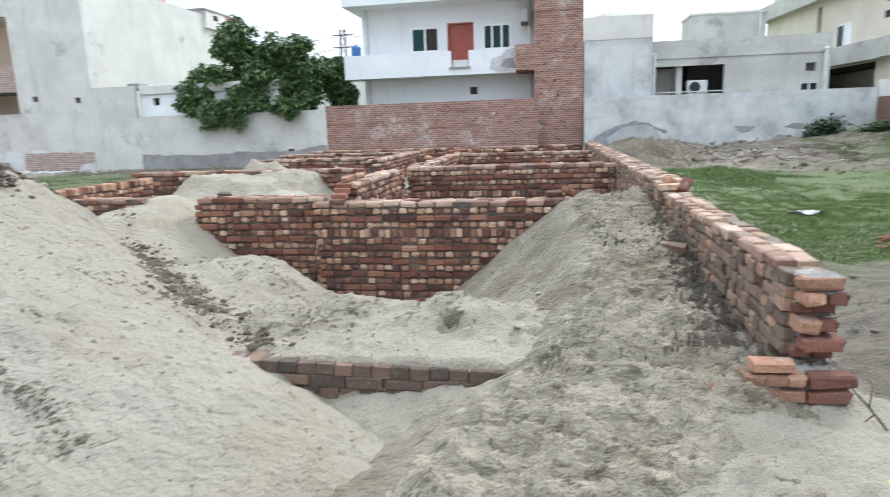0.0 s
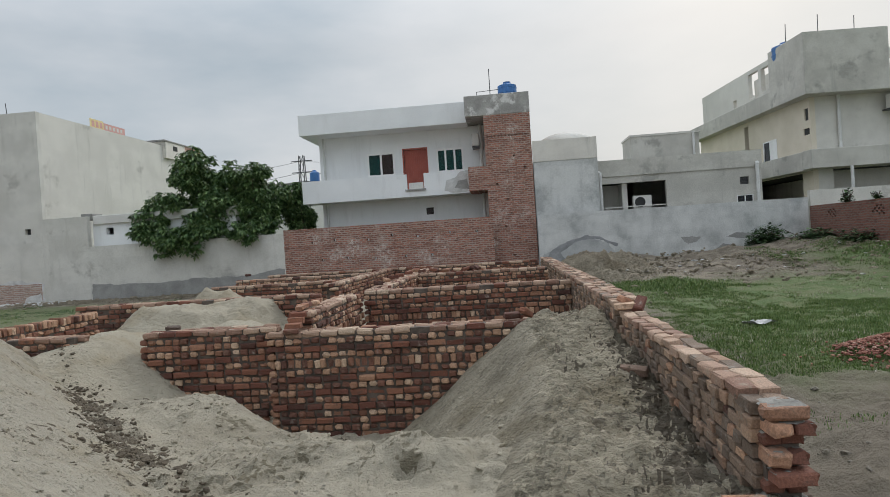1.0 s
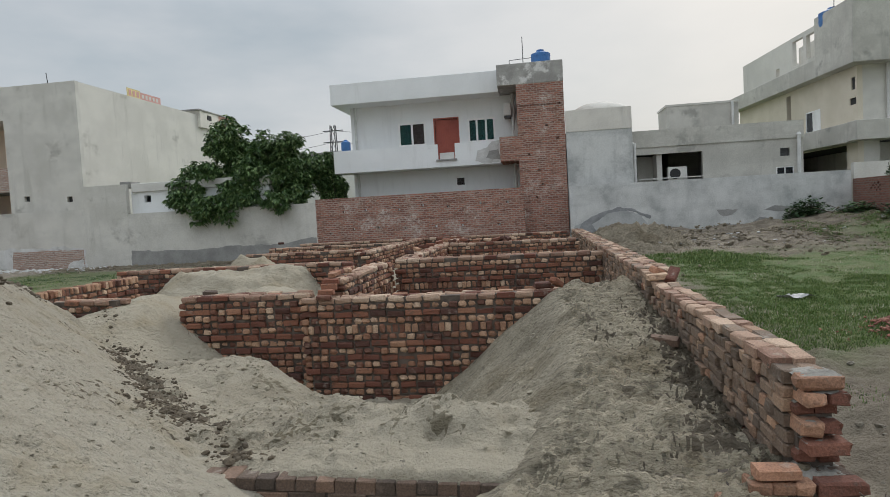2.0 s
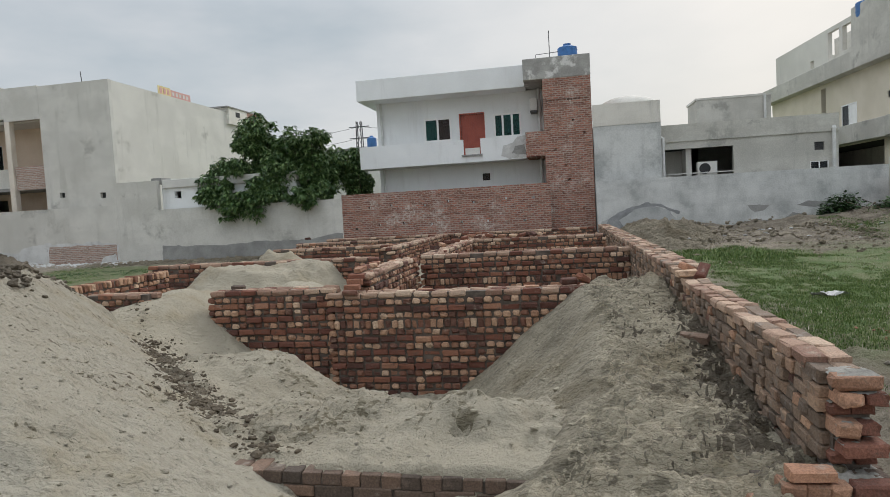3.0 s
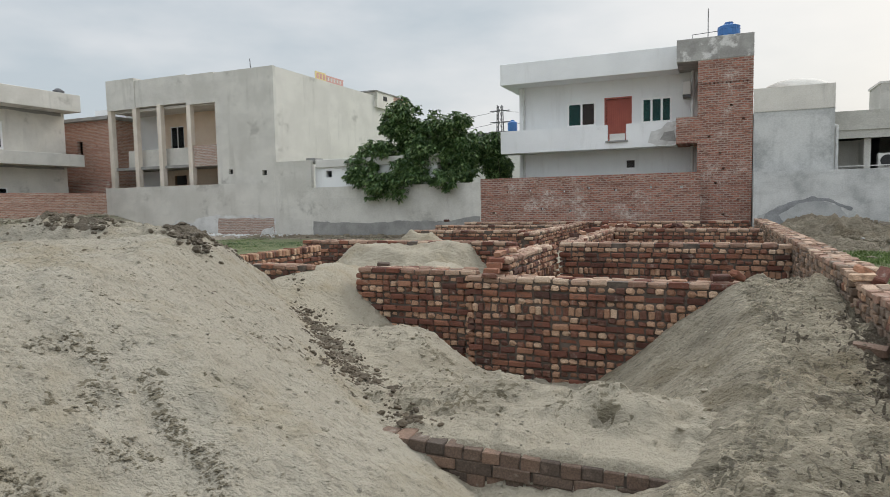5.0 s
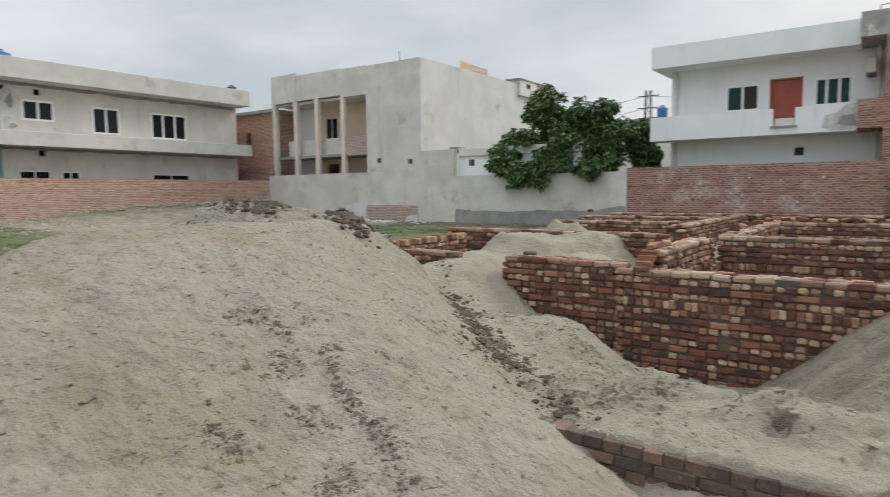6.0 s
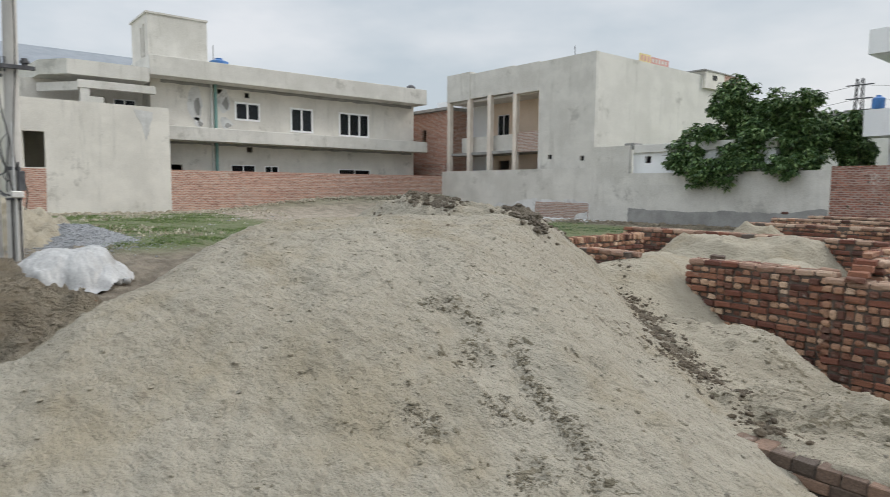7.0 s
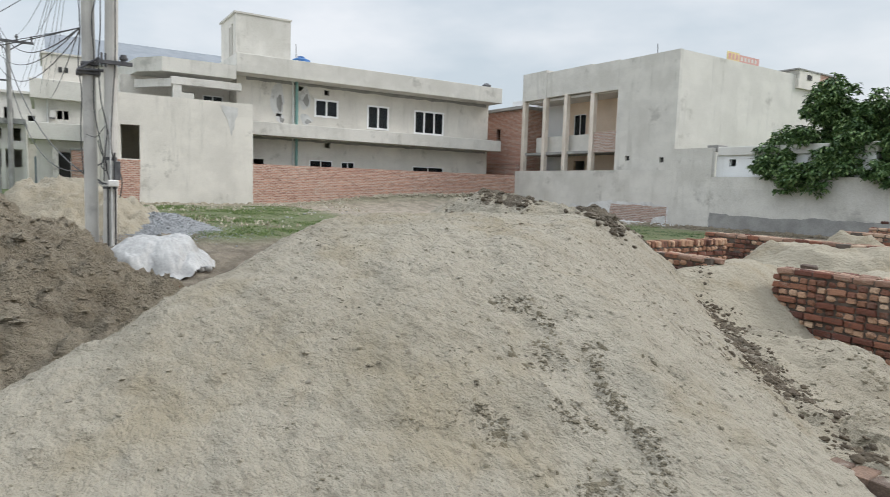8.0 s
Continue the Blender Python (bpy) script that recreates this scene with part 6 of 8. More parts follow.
for f in ((0, 1, 2, 3), (7, 6, 5, 4), (0, 4, 5, 1), (2, 6, 7, 3), (0, 3, 7, 4), (1, 5, 6, 2)):
    bm.faces.new([vs[i] for i in f])
rf_ = part("roof", bm, ROOF, fr, "pitched blue-grey sheet roof")
for y in (8.9, 9.9):
    bm = bmesh.new()
    bm.faces.new([bm.verts.new(p) for p in ((-56.5, y, 10.93), (-56.5, y + 0.8, 10.93), (-58.5, y + 0.6, 11.73), (-58.5, y - 0.2, 11.73))])
    part("roof_light", bm, SKYLIGHT, rf_)

bh = thing("brick_house", (-37, 31, 0.4), "unplastered red brick house behind the boundary corner", "house")
room(bh, -42.0, -34.2, 27.6, 36.0, 0.2, 7.1, [(-37.2, -36.7, 4.7, 5.9)], 0, BRICK_L)
part("side_wall", panel(1, 27.83, 36.0, 0.2, 7.1, -34.19, -34.15), BRICK_Y, bh)
part("roof_slab", boxes((-42.2, -34.0, 27.3, 36.2, 7.1, 7.3)), CONCRETE, bh)
part("roof_room", boxes((-37.2, -34.4, 29.0, 33.0, 7.3, 8.0)), WHITE, bh)
yard = thing("yard_wall", (-36, 26.9, 0.4), "old brick yard wall patched with cement", "wall")
part("wall", panel(0, -40.0, -33.83, 0.2, 3.4, 26.9, 27.1), BRICK_X, yard)

# ---- houses further along the street ----
sh = thing("street_house", (-47, 1, 0.4), "grey plastered two-storey street house with deep balcony bands", "house")
room(sh, -52.0, -45.0, -0.5, 2.4, 0.2, 7.2, [(0.62, 1.22, 0.2, 3.05), (0.95, 1.2, 5.0, 5.5), (0.62, 0.88, 5.0, 5.5)], 1, PLASTER_B)
part("roof_band", boxes((-52.0, -44.4, -0.72, 2.5, 6.1, 7.22), bevel=0.02), PLASTER_B, sh)
part("balcony_band", boxes((-52.0, -44.2, -0.85, 2.5, 3.72, 4.7), bevel=0.02), PLASTER_B, sh)
part("roof_room", boxes((-50.0, -44.9, -0.05, 2.4, 7.22, 8.75)), PLASTER_D, sh)
part("roof_room_slab", boxes((-50.1, -44.8, -0.15, 2.5, 8.75, 8.85)), PLASTER_B, sh)
for y in (0.75, 1.05):
    part("vent", boxes((-44.9, -44.86, y, y + 0.18, 7.75, 8.05)), DARK, sh)
part("pipe", rods(((-44.9, 0.12, 4.7), (-44.9, 0.12, 6.1), 0.05)), PIPE, sh)
part("gate", boxes((-44.98, -44.9, 0.62, 1.22, 0.4, 3.0)), DARK, sh, "dark sheet-metal gate")
part("pillar", boxes((-44.9, -44.4, 0.30, 0.60, 0.2, 3.3)), PLASTER_D, sh)
ac = thing("air_conditioner", (-44.9, 0.35, 5.1), "small white outdoor unit on the street house wall", "air conditioner")
part("case", boxes((-45.0, -44.75, 0.22, 0.52, 5.05, 5.5), bevel=0.02), OFFWHITE, ac)
part("bracket", boxes((-45.0, -44.75, 0.22, 0.52, 4.99, 5.05)), STEEL, ac)
gp = thing("gate_post", (-44, 1.6, 0.4), "old brick gate post of the street house", "gate post")
part("shaft", boxes((-44.4, -43.8, 1.26, 2.1, 0.2, 3.15), bevel=0.01), BRICK_Y, gp)
part("cap", boxes((-44.45, -43.75, 1.2, 2.15, 3.15, 3.25)), CONCRETE, gp)
gt = thing("street_gate", (-46, -0.3, 0.4), "blue-grey sheet-metal gate standing in the street", "gate")
GATE = surface("blue_grey_gate_paint", (0.20, 0.24, 0.26), (0.15, 0.18, 0.20), 3.0, 40.0, 0.6, 0.1, 0.002)
for y in (-0.62, -0.12):
    part("leaf", boxes((-46.0, -45.9, y, y + 0.46, 0.3, 2.75)), GATE, gt)
    part("rail", boxes((-45.9, -45.86, y, y + 0.46, 1.5, 1.6)), GATE, gt)
sh2 = thing("street_house", (-64, -6, 0.4), "pale distant street house with shaded verandas and bands", "house")
room(sh2, -72.0, -62.0, -10.0, -1.3, 0.2, 5.6, [(-9.5, -1.6, 2.2, 3.55), (-5.0, -3.7, 4.35, 5.3), (-3.4, -2.9, 4.4, 5.3), (-2.3, -1.6, 4.3, 5.3)], 1, PLASTER_B)
part("roof_band", boxes((-72.2, -61.0, -10.2, -1.25, 5.6, 6.0)), CONCRETE, sh2)
part("floor_band", boxes((-62.0, -61.0, -10.2, -1.25, 3.6, 4.1)), PLASTER_B, sh2)
for y in (-8.0, -5.6, -2.9, -1.5):
    part("column", boxes((-61.3, -61.0, y, y + 0.25, 0.2, 3.6)), PLASTER_B, sh2)
sb = thing("street_sign", (-60.9, -3.5, 4.0), "faded yellow shop sign with unreadable marks", "sign")
part("board", boxes((-60.98, -60.9, -4.0, -3.1, 3.75, 4.45)), SIGN_Y, sb)
for k in range(3):
    part("mark", boxes((-60.9, -60.88, -3.9, -3.25, 3.86 + 0.18 * k, 3.94 + 0.18 * k)), OFFWHITE, sb, "pale bar")
sh3 = thing("street_house", (-68, -2, 0.4), "grey distant house with dark windows above the street", "house")
room(sh3, -78.0, -70.0, -4.0, -0.2, 0.2, 8.9, [(-3.0, -2.3, 6.2, 7.6), (-1.2, -0.5, 6.5, 7.0), (-3.0, -2.3, 4.0, 5.5)], 1, PLASTER)
part("roof_slab", boxes((-78.2, -69.6, -4.2, 0.0, 8.9, 9.1)), PLASTER_B, sh3)
part("balcony", boxes((-70.0, -69.2, -1.8, 0.0, 5.2, 6.1)), PLASTER_B, sh3)
sh4 = thing("street_house", (-82, -9, 0.4), "plain peach-painted house far along the street", "house")
room(sh4, -92.0, -80.0, -14.0, -4.9, 0.2, 10.5, [(-5.7, -5.4, 9.0, 9.5)], 1, PEACH)
part("roof_slab", boxes((-92.1, -79.9, -14.1, -4.8, 10.5, 10.65)), PEACH, sh4)
pl = thing("house_far", (-16, 46, 0.4), "pale house roof behind the tree", "house")
part("wall", boxes((-18.0, -12.5, 45.0, 52.0, 0.2, 6.5)), OFFWHITE, pl)
part("roof", boxes((-18.2, -12.3, 44.8, 52.2, 6.5, 6.75)), CONCRETE, pl)
tank("water_tank", (-13.8, 45.0, 6.75), 0.35, 0.75, "small blue water tank on a far roof")

# ---- poles and wires ----
def lattice_pole(at, h):
    t = thing("lattice_pylon", at, "distant steel lattice power pylon with cross arms", "pylon")
    x, y, z = at
    for sx in (-1, 1):
        for sy in (-1, 1):
            part("leg", rods(((x + sx * 0.5, y + sy * 0.5, z), (x + sx * 0.25, y + sy * 0.25, z + h), 0.06), sides=5), STEEL, t)
    rows = []
    n = 9
    for k in range(n):
        a, b = 0.5 - 0.25 * k / n, 0.5 - 0.25 * (k + 1) / n
        z0, z1 = z + h * k / n, z + h * (k + 1) / n
        rows += [((x - a, y - a, z0), (x + b, y - b, z1), 0.035), ((x + a, y - a, z0), (x - b, y - b, z1), 0.035)]
    part("bracing", rods(*rows, sides=5), STEEL, t)
    for dz in (0.6, 1.9, 3.0):
        part("cross_arm", rods(((x - 1.2, y, z + h - dz), (x + 1.2, y, z + h - dz), 0.06), sides=5), STEEL, t)
    return t


lattice_pole((-22.9, 70, 0.4), 12.2)


def tube(bm, pts, r, sides=5):
    """A round line through points, closed at its ends."""
    rings = []
    for i, p in enumerate(pts):
        d = (pts[min(i + 1, len(pts) - 1)] - pts[max(i - 1, 0)]).normalized()
        e = d.cross(Vector((0, 0, 1)) if abs(d.z) < 0.9 else Vector((1, 0, 0))).normalized()
        f = d.cross(e)
        rings.append([bm.verts.new(p + (e * math.cos(6.2832 * k / sides) + f * math.sin(6.2832 * k / sides)) * r) for k in range(sides)])
    for a, b in zip(rings, rings[1:]):
        for k in range(sides):
            bm.faces.new([a[k], a[(k + 1) % sides], b[(k + 1) % sides], b[k]])
    bm.faces.new(rings[0][::-1])
    bm.faces.new(rings[-1])


def wire(bm, a, b, sag, r, n=16):
    a, b = Vector(a), Vector(b)
    tube(bm, [a.lerp(b, k / n) - Vector((0, 0, sag * 4 * (k / n) * (1 - k / n))) for k in range(n + 1)], r)


def cables(at, label, rows):
    t = thing("overhead_cable", at, label, "cable")
    for a, b, sag, r in rows:
        bm = bmesh.new()
        wire(bm, a, b, sag, r)
        part("cable", bm, CABLE, t)
    return t


def utility_pole(at, lean, h, r0, r1, label, material=POLE):
    x, y, z = at
    t = thing("utility_pole", at, label, "utility pole", "concrete poles by the street")
    part("shaft", rods(((x, y, z - 0.5), (x + lean[0], y + lean[1], z + h), r0, r1), sides=16), material, t, smooth=False)
    return t


pa = utility_pole((-13.3, 0.51, 0.4), (0.0, 0.03), 7.5, 0.112, 0.10, "round concrete utility pole with a steel bracket")
clamp = part("clamp", boxes((-13.46, -13.14, 0.33, 0.70, 3.44, 3.52), (-13.45, -13.15, 0.40, 0.66, 3.60, 3.66), bevel=0.01), STEEL, pa, "dark steel clamp band")
for p, q, r in (((-13.12, 0.34, 3.50), (-13.12, 0.68, 3.74), 0.022), ((-13.46, 0.34, 3.50), (-13.46, 0.68, 3.74), 0.022), ((-13.12, 0.34, 3.5), (-13.12, 0.74, 3.52), 0.025)):
    part("brace", rods((p, q, r)), STEEL, clamp)
pb = utility_pole((-13.1, 0.765, 0.4), (0.0, 0.20), 7.5, 0.112, 0.10, "leaning concrete utility pole carrying a meter box")
arm = part("cross_arm", boxes((-12.98, -12.90, 0.66, 1.18, 3.62, 3.68)), STEEL, pb)
for y in (0.70, 0.76):
    part("bolt", rods(((-12.94, y, 3.56), (-12.94, y, 3.80), 0.018)), STEEL, arm)
part("insulator", rods(((-12.94, 1.04, 3.66), (-12.94, 1.04, 3.72), 0.045), ((-12.94, 1.04, 3.72), (-12.94, 1.04, 3.76), 0.07), ((-12.94, 1.04, 3.76), (-12.94, 1.04, 3.80), 0.05), sides=12), STEEL, arm)
part("meter_box", boxes((-12.96, -12.82, 0.74, 0.92, 1.50, 1.62), bevel=0.02), OFFWHITE, pb, "pale meter box")
part("strap", rods(((-13.1, 0.81, 1.96), (-13.1, 0.81, 2.02), 0.118), sides=12), STEEL, pb)
part("strap", rods(((-13.1, 0.80, 1.46), (-13.1, 0.80, 1.50), 0.118), sides=12), STEEL, pb)
for y, z0, z1, m in ((0.74, 0.4, 1.5, CABLE), (0.80, 0.4, 1.5, PIPE), (0.86, 0.4, 1.5, CABLE), (0.80, 1.62, 2.75, PIPE), (0.86, 1.62, 2.1, CABLE)):
    part("conduit", rods(((-12.97, y, z0), (-12.98, y + 0.015, z1), 0.016), sides=6), m, pb)
part("junction_box", boxes((-13.01, -12.93, 0.86, 0.96, 1.62, 1.95), bevel=0.01), STEEL, pb, "small dark junction box")
pc = utility_pole((-40.0, -1.58, 0.4), (0.0, 0.06), 8.0, 0.13, 0.10, "distant concrete utility pole with a steel cross arm", CONCRETE)
arm = part("cross_arm", boxes((-40.1, -39.9, -2.55, -0.42, 8.34, 8.44)), STEEL, pc)
for p, q in (((-40.0, -2.1, 8.35), (-40.0, -1.55, 7.9)), ((-40.0, -0.9, 8.35), (-40.0, -1.5, 7.9))):
    part("brace", rods((p, q, 0.03)), STEEL, arm)
for y in (-2.5, -1.15, -0.5):
    part("insulator", rods(((-40.0, y, 8.44), (-40.0, y, 8.75), 0.035), ((-40.0, y, 8.6), (-40.0, y, 8.68), 0.08)), STEEL, arm)
part("post", boxes((-40.08, -39.92, -2.05, -1.85, 8.44, 9.35)), STEEL, pc)
pd = utility_pole((-43.0, -2.25, 0.4), (0.0, -0.05), 6.4, 0.11, 0.09, "slim distant pole with a steel cross arm", CONCRETE)
arm = part("cross_arm", boxes((-43.06, -42.94, -2.9, -1.6, 6.72, 6.80)), STEEL, pd)
for y in (-2.85, -1.7):
    part("insulator", rods(((-43.0, y, 6.8), (-43.0, y, 7.05), 0.04)), STEEL, arm)


def loop(name, at, label, runs):
    """Cables that hang in free curves through (x, y, z) points."""
    t = thing(name, at, label, "cable")
    for pts, r in runs:
        cu = [Vector(p) for p in pts]
        bm = bmesh.new()
        line = [cu[0]]
        for i in range(len(cu) - 1):
            p0, p1, p2, p3 = cu[max(0, i - 1)], cu[i], cu[i + 1], cu[min(len(cu) - 1, i + 2)]
            for k in range(1, 7):
                f = k / 6
                q = 0.5 * (2 * p1 + (p2 - p0) * f + (2 * p0 - 5 * p1 + 4 * p2 - p3) * f * f + (3 * p1 - p0 - 3 * p2 + p3) * f ** 3)
                line.append(q)
        tube(bm, line, r)
        part("cable", bm, CABLE, t)
    return t


HUB, TOP = (-13.2, 0.40, 4.22), (-40.0, -1.95, 9.3)
cables((-13.3, 0.5, 4.2), "bundle of sagging black overhead cables", [
    (HUB, TOP, 0.9, 0.014), (HUB, (-40.0, -2.5, 9.0), 1.2, 0.010), ((-13.2, 0.40, 4.15), (-40, -2.45, 8.6), 1.5, 0.010), (HUB, (-30, -6.0, 5.6), 0.3, 0.010), (HUB, (-30, -6.0, 5.9), 0.3, 0.008),
    (TOP, (-13.0, 0.84, 1.45), 1.5, 0.016), (TOP, (-13.05, 0.82, 2.0), 2.6, 0.013), (HUB, (-45, 0.3, 6.2), 0.2, 0.010), (TOP, (-30, -6.2, 8.9), 0.3, 0.016), (TOP, (-24, -5.2, 6.9), 0.2, 0.016), (TOP, (-26, -5.6, 9.6), 0.25, 0.014)])
cables((-13.3, 0.5, 7.4), "thin service wires fanning out from the pole heads", [((-13.3, 0.53, 7.0 + 0.12 * k), (-45.0, -1.3 + 0.35 * k, 6.4 + 0.3 * (k % 3)), 0.3, 0.007) for k in range(6)]
       + [((-13.3, 0.53, 5.4), (-30, -5.0, 5.2), 0.2, 0.008), ((-13.3, 0.53, 6.0), (-40.0, -0.5, 8.7), 0.4, 0.007), ((-13.3, 0.53, 6.4), (-40.0, -1.15, 8.7), 0.4, 0.007)])
loop("pole_cable", (-13.2, 0.5, 4), "tangled black cables looped down the concrete poles", [
    ([(-13.17, 0.40, 6.8), (-13.17, 0.38, 5.2), HUB, (-13.16, 0.36, 3.6), (-13.17, 0.40, 3.1), (-13.17, 0.37, 2.4), (-13.17, 0.40, 1.7)], 0.010),
    ([(-13.17, 0.64, 6.8), (-13.15, 0.66, 5.0), (-13.17, 0.58, 4.4), (-13.15, 0.60, 3.7), (-13.15, 0.58, 2.9), (-13.1, 0.66, 2.3), (-13.0, 0.70, 2.0), (-13.0, 0.70, 1.6)], 0.010),
    ([(-12.97, 0.72, 6.8), (-12.98, 0.70, 4.4), (-13.05, 0.66, 3.7), (-12.98, 0.68, 3.0), (-12.96, 0.76, 2.5), (-12.96, 0.72, 2.0), (-12.96, 0.78, 1.62)], 0.011),
    ([(-12.97, 0.95, 6.8), (-12.97, 0.92, 4.0), (-12.97, 0.86, 3.0), (-12.97, 0.82, 2.2), (-12.96, 0.92, 1.85), (-12.95, 0.98, 1.6), (-12.95, 0.94, 1.3)], 0.010),
    ([(-12.96, 0.70, 2.0), (-12.94, 0.66, 1.86), (-12.94, 0.72, 1.78), (-12.94, 0.74, 1.9), (-12.95, 0.66, 2.1), (-12.98, 0.62, 2.3)], 0.010),
    ([(-12.95, 0.60, 1.62), (-12.9, 0.68, 1.56), (-12.88, 0.78, 1.54)], 0.014),
    ([(-13.1, 0.45, 2.4), (-13.0, 0.6, 2.36), (-12.98, 0.76, 2.55), (-13.0, 0.80, 2.0)], 0.006)])
cables((-22.9, 70, 12), "thin power lines running off the far pylon", [((-22.9, 70, 12.0), (-5, 80, 12.3), 0.5, 0.02), ((-22.9, 70, 10.7), (-5, 80, 11.0), 0.5, 0.02), ((-22.9, 70, 12.0), (-45, 66, 11.0), 0.8, 0.02), ((-22.9, 70, 10.7), (-45, 66, 9.5), 0.8, 0.02)])


# ---- toothed end of the low wall, its pier and loose bricks ----
def terrain_top(x, y):
    x, y = np.asarray(x, float), np.asarray(y, float)
    z = np.maximum(ground_height(x, y), mound_height(x, y))
    z = np.maximum(z, np.where((x > -2.4) & (x < 1.25) & (y > 0.7) & (y < 11.3), heap_height(x, y), -9))
    return np.maximum(z, np.where((x > -9.6) & (x < -2.9) & (y > 5.8) & (y < 15.6), room_heap_height(x, y), -9))


def loose_brick(x, y, z, turn, tip=0.0, roll=0.0, label="loose fired brick lying on the sand"):
    ob = new("loose_brick", random.Random(int(x * 97 + y * 31)).choice(BUFFS if "pale" in label else OLD_L if "dark" in label else SHADED + STRETCHERS))
    ob.matrix_basis = pose(x, y, z, roll, tip, turn)
    return tagged(ob, label, "brick", "loose bricks")


def build_pier():
    pier = new("brick_pier")
    tagged(pier, "toothed brick end of the low wall, mortar on its top", "brick pier")
    rnd = random.Random(5)

    def lay(me, x, y, z, turn=0.0):
        ob = new("brick", me)
        ob.parent = pier
        ob.matrix_basis = pose(x + rnd.gauss(0, 0.003), y + rnd.gauss(0, 0.004), z, rnd.gauss(0, 0.8), rnd.gauss(0, 0.8), turn + rnd.gauss(0, 1.4))

    def smear(x0, x1, y0, y1, z, h, seed):
        """An uneven bed of mortar with a ragged edge."""
        n, m = 26, 26
        u, v = np.meshgrid(np.linspace(x0, x1, n), np.linspace(y0, y1, m))
        rim = np.minimum(np.minimum(u - x0, x1 - u), np.minimum(v - y0, y1 - v)) / 0.03
        top = z + h * (np.clip(rim, -0.3, 0.9) - 0.6 + 1.3 * fbm(u, v, 14.0, 3, 600 + seed) + 0.9 * fbm(u, v, 50.0, 2, 620 + seed))
        bm = bmesh.new()
        vs = [[bm.verts.new((float(u[j, i]), float(v[j, i]), float(top[j, i]))) for i in range(n)] for j in range(m)]
        for j in range(m - 1):
            for i in range(n - 1):
                bm.faces.new([vs[j][i], vs[j][i + 1], vs[j + 1][i + 1], vs[j + 1][i]])
        part("mortar_bed", bm, CEMENT, pier, smooth=True)

    # teeth: height of the middle, front line, left end of the front bricks, and whether two ends show or one long side
    rows = ((0.457, 3.13, 1.175, 2), (0.523, 3.035, 1.178, 1), (0.610, 3.06, 1.165, 2), (0.685, 3.13, 1.165, 2), (0.748, 3.055, 1.195, 2), (0.824, 3.07, 1.168, 1))
    fronts = ((REDS[1], REDS[3]), (REDS[2], None), (TANS[0], REDS[0]), (REDS[1], REDS[2]), (BUFFS[1], REDS[0]), (TANS[2], None))
    for k, (z, f, x0, count) in enumerate(rows):
        if count == 2:
            lay(fronts[k][0], x0 + 0.049, f + 0.102, z, 90)
            lay(fronts[k][1], x0 + 0.150, f + 0.106, z, 90)
        else:
            lay(fronts[k][0], x0 + 0.102, f + 0.05, z)
        for dx in (0.05, 0.155):
            lay(rnd.choice(LOW_L), 1.14 + dx, 3.30, z, 90)
        smear(x0 + 0.01, x0 + 0.19, f + 0.02, f + 0.2, z + 0.029, 0.010, 11 + k)
    smear(1.17, 1.365, 3.075, 3.25, 0.856, 0.009, 1)
    smear(1.165, 1.39, 3.03, 3.25, 0.402, 0.022, 2)
    part("core", boxes((1.19, 1.345, 3.16, 3.36, 0.1, 0.83)), MORTAR, pier)
    # footing: ends of bricks in the upper course, long sides under them
    for k, x in enumerate((0.90, 1.00, 1.10)):
        lay(TANS[k], x + 0.049, 2.95 + 0.102 + rnd.uniform(-0.008, 0.004), 0.367, 90)
    lay(REDS[3], 1.302, 3.0, 0.367)
    for y in (3.105, 3.21):
        lay(rnd.choice(OLD_L), 1.302, y, 0.367)
    for k, z in enumerate((0.292, 0.215)):
        for x in (0.87, 1.085, 1.30):
            lay(rnd.choice(TANS if x < 1.2 else REDS), x + (0.0, 0.02)[k], 3.0, z)
        lay(rnd.choice(OLD_L), 1.31, 3.15, z)
    part("core", boxes((0.84, 1.37, 2.99, 3.28, 0.0, 0.35)), MORTAR, pier)


CEMENT = surface("grey_fresh_mortar", (0.27, 0.257, 0.23), (0.16, 0.152, 0.135), 9.0, 80.0, 0.92, 0.6, 0.006)
loose_brick(1.035, 3.005, 0.434, 4, label="single pale brick lying on the pier footing")
loose_brick(0.96, 5.14, 0.60, -20, 4, 6, "dark old brick half sunk in the sand heap")
loose_brick(0.02, 8.10, 0.725, 15, label="loose brick on top of the front wall")
loose_brick(0.20, 8.02, 0.765, 60, 25, label="broken brick tipped on the front wall end")
loose_brick(1.22, 6.72, 0.985, 40, 20, 15, label="pale brick dislodged at the step of the wall")
loose_brick(1.33, 6.62, 0.955, 62, -30, 20, label="brick dislodged at the step of the wall")
loose_brick(1.18, 6.60, 0.945, 8, 0, 0, label="brick dislodged at the step of the wall")
loose_brick(-4.80, 8.52, 0.735, 8, 4, 3, "dark brick lying on the wall corner")
rl = random.Random(12)
for k in range(9):
    loose_brick(-2.45 + rl.uniform(-0.1, 0.4) + 0.22 * k * rl.uniform(0.8, 1.1), 16.62 + rl.uniform(-0.05, 0.1), 0.965 + rl.uniform(0, 0.03), rl.uniform(0, 180), rl.uniform(-25, 25), rl.uniform(-20, 20), label="brick rubble lying on a foundation wall")
for k in range(7):
    loose_brick(-2.62 + rl.uniform(-0.06, 0.06), 12.6 + 0.9 * k + rl.uniform(-0.3, 0.3), 0.965 + rl.uniform(0, 0.02), rl.uniform(0, 180), rl.uniform(-12, 12), label="brick lying on top of a side wall")
for k in range(5):
    loose_brick(-2.95 + rl.uniform(-0.04, 0.06), 8.45 + 0.24 * k, 0.935 - 0.0 * k, 90 + rl.uniform(-6, 6), label="brick set loose on the side wall")
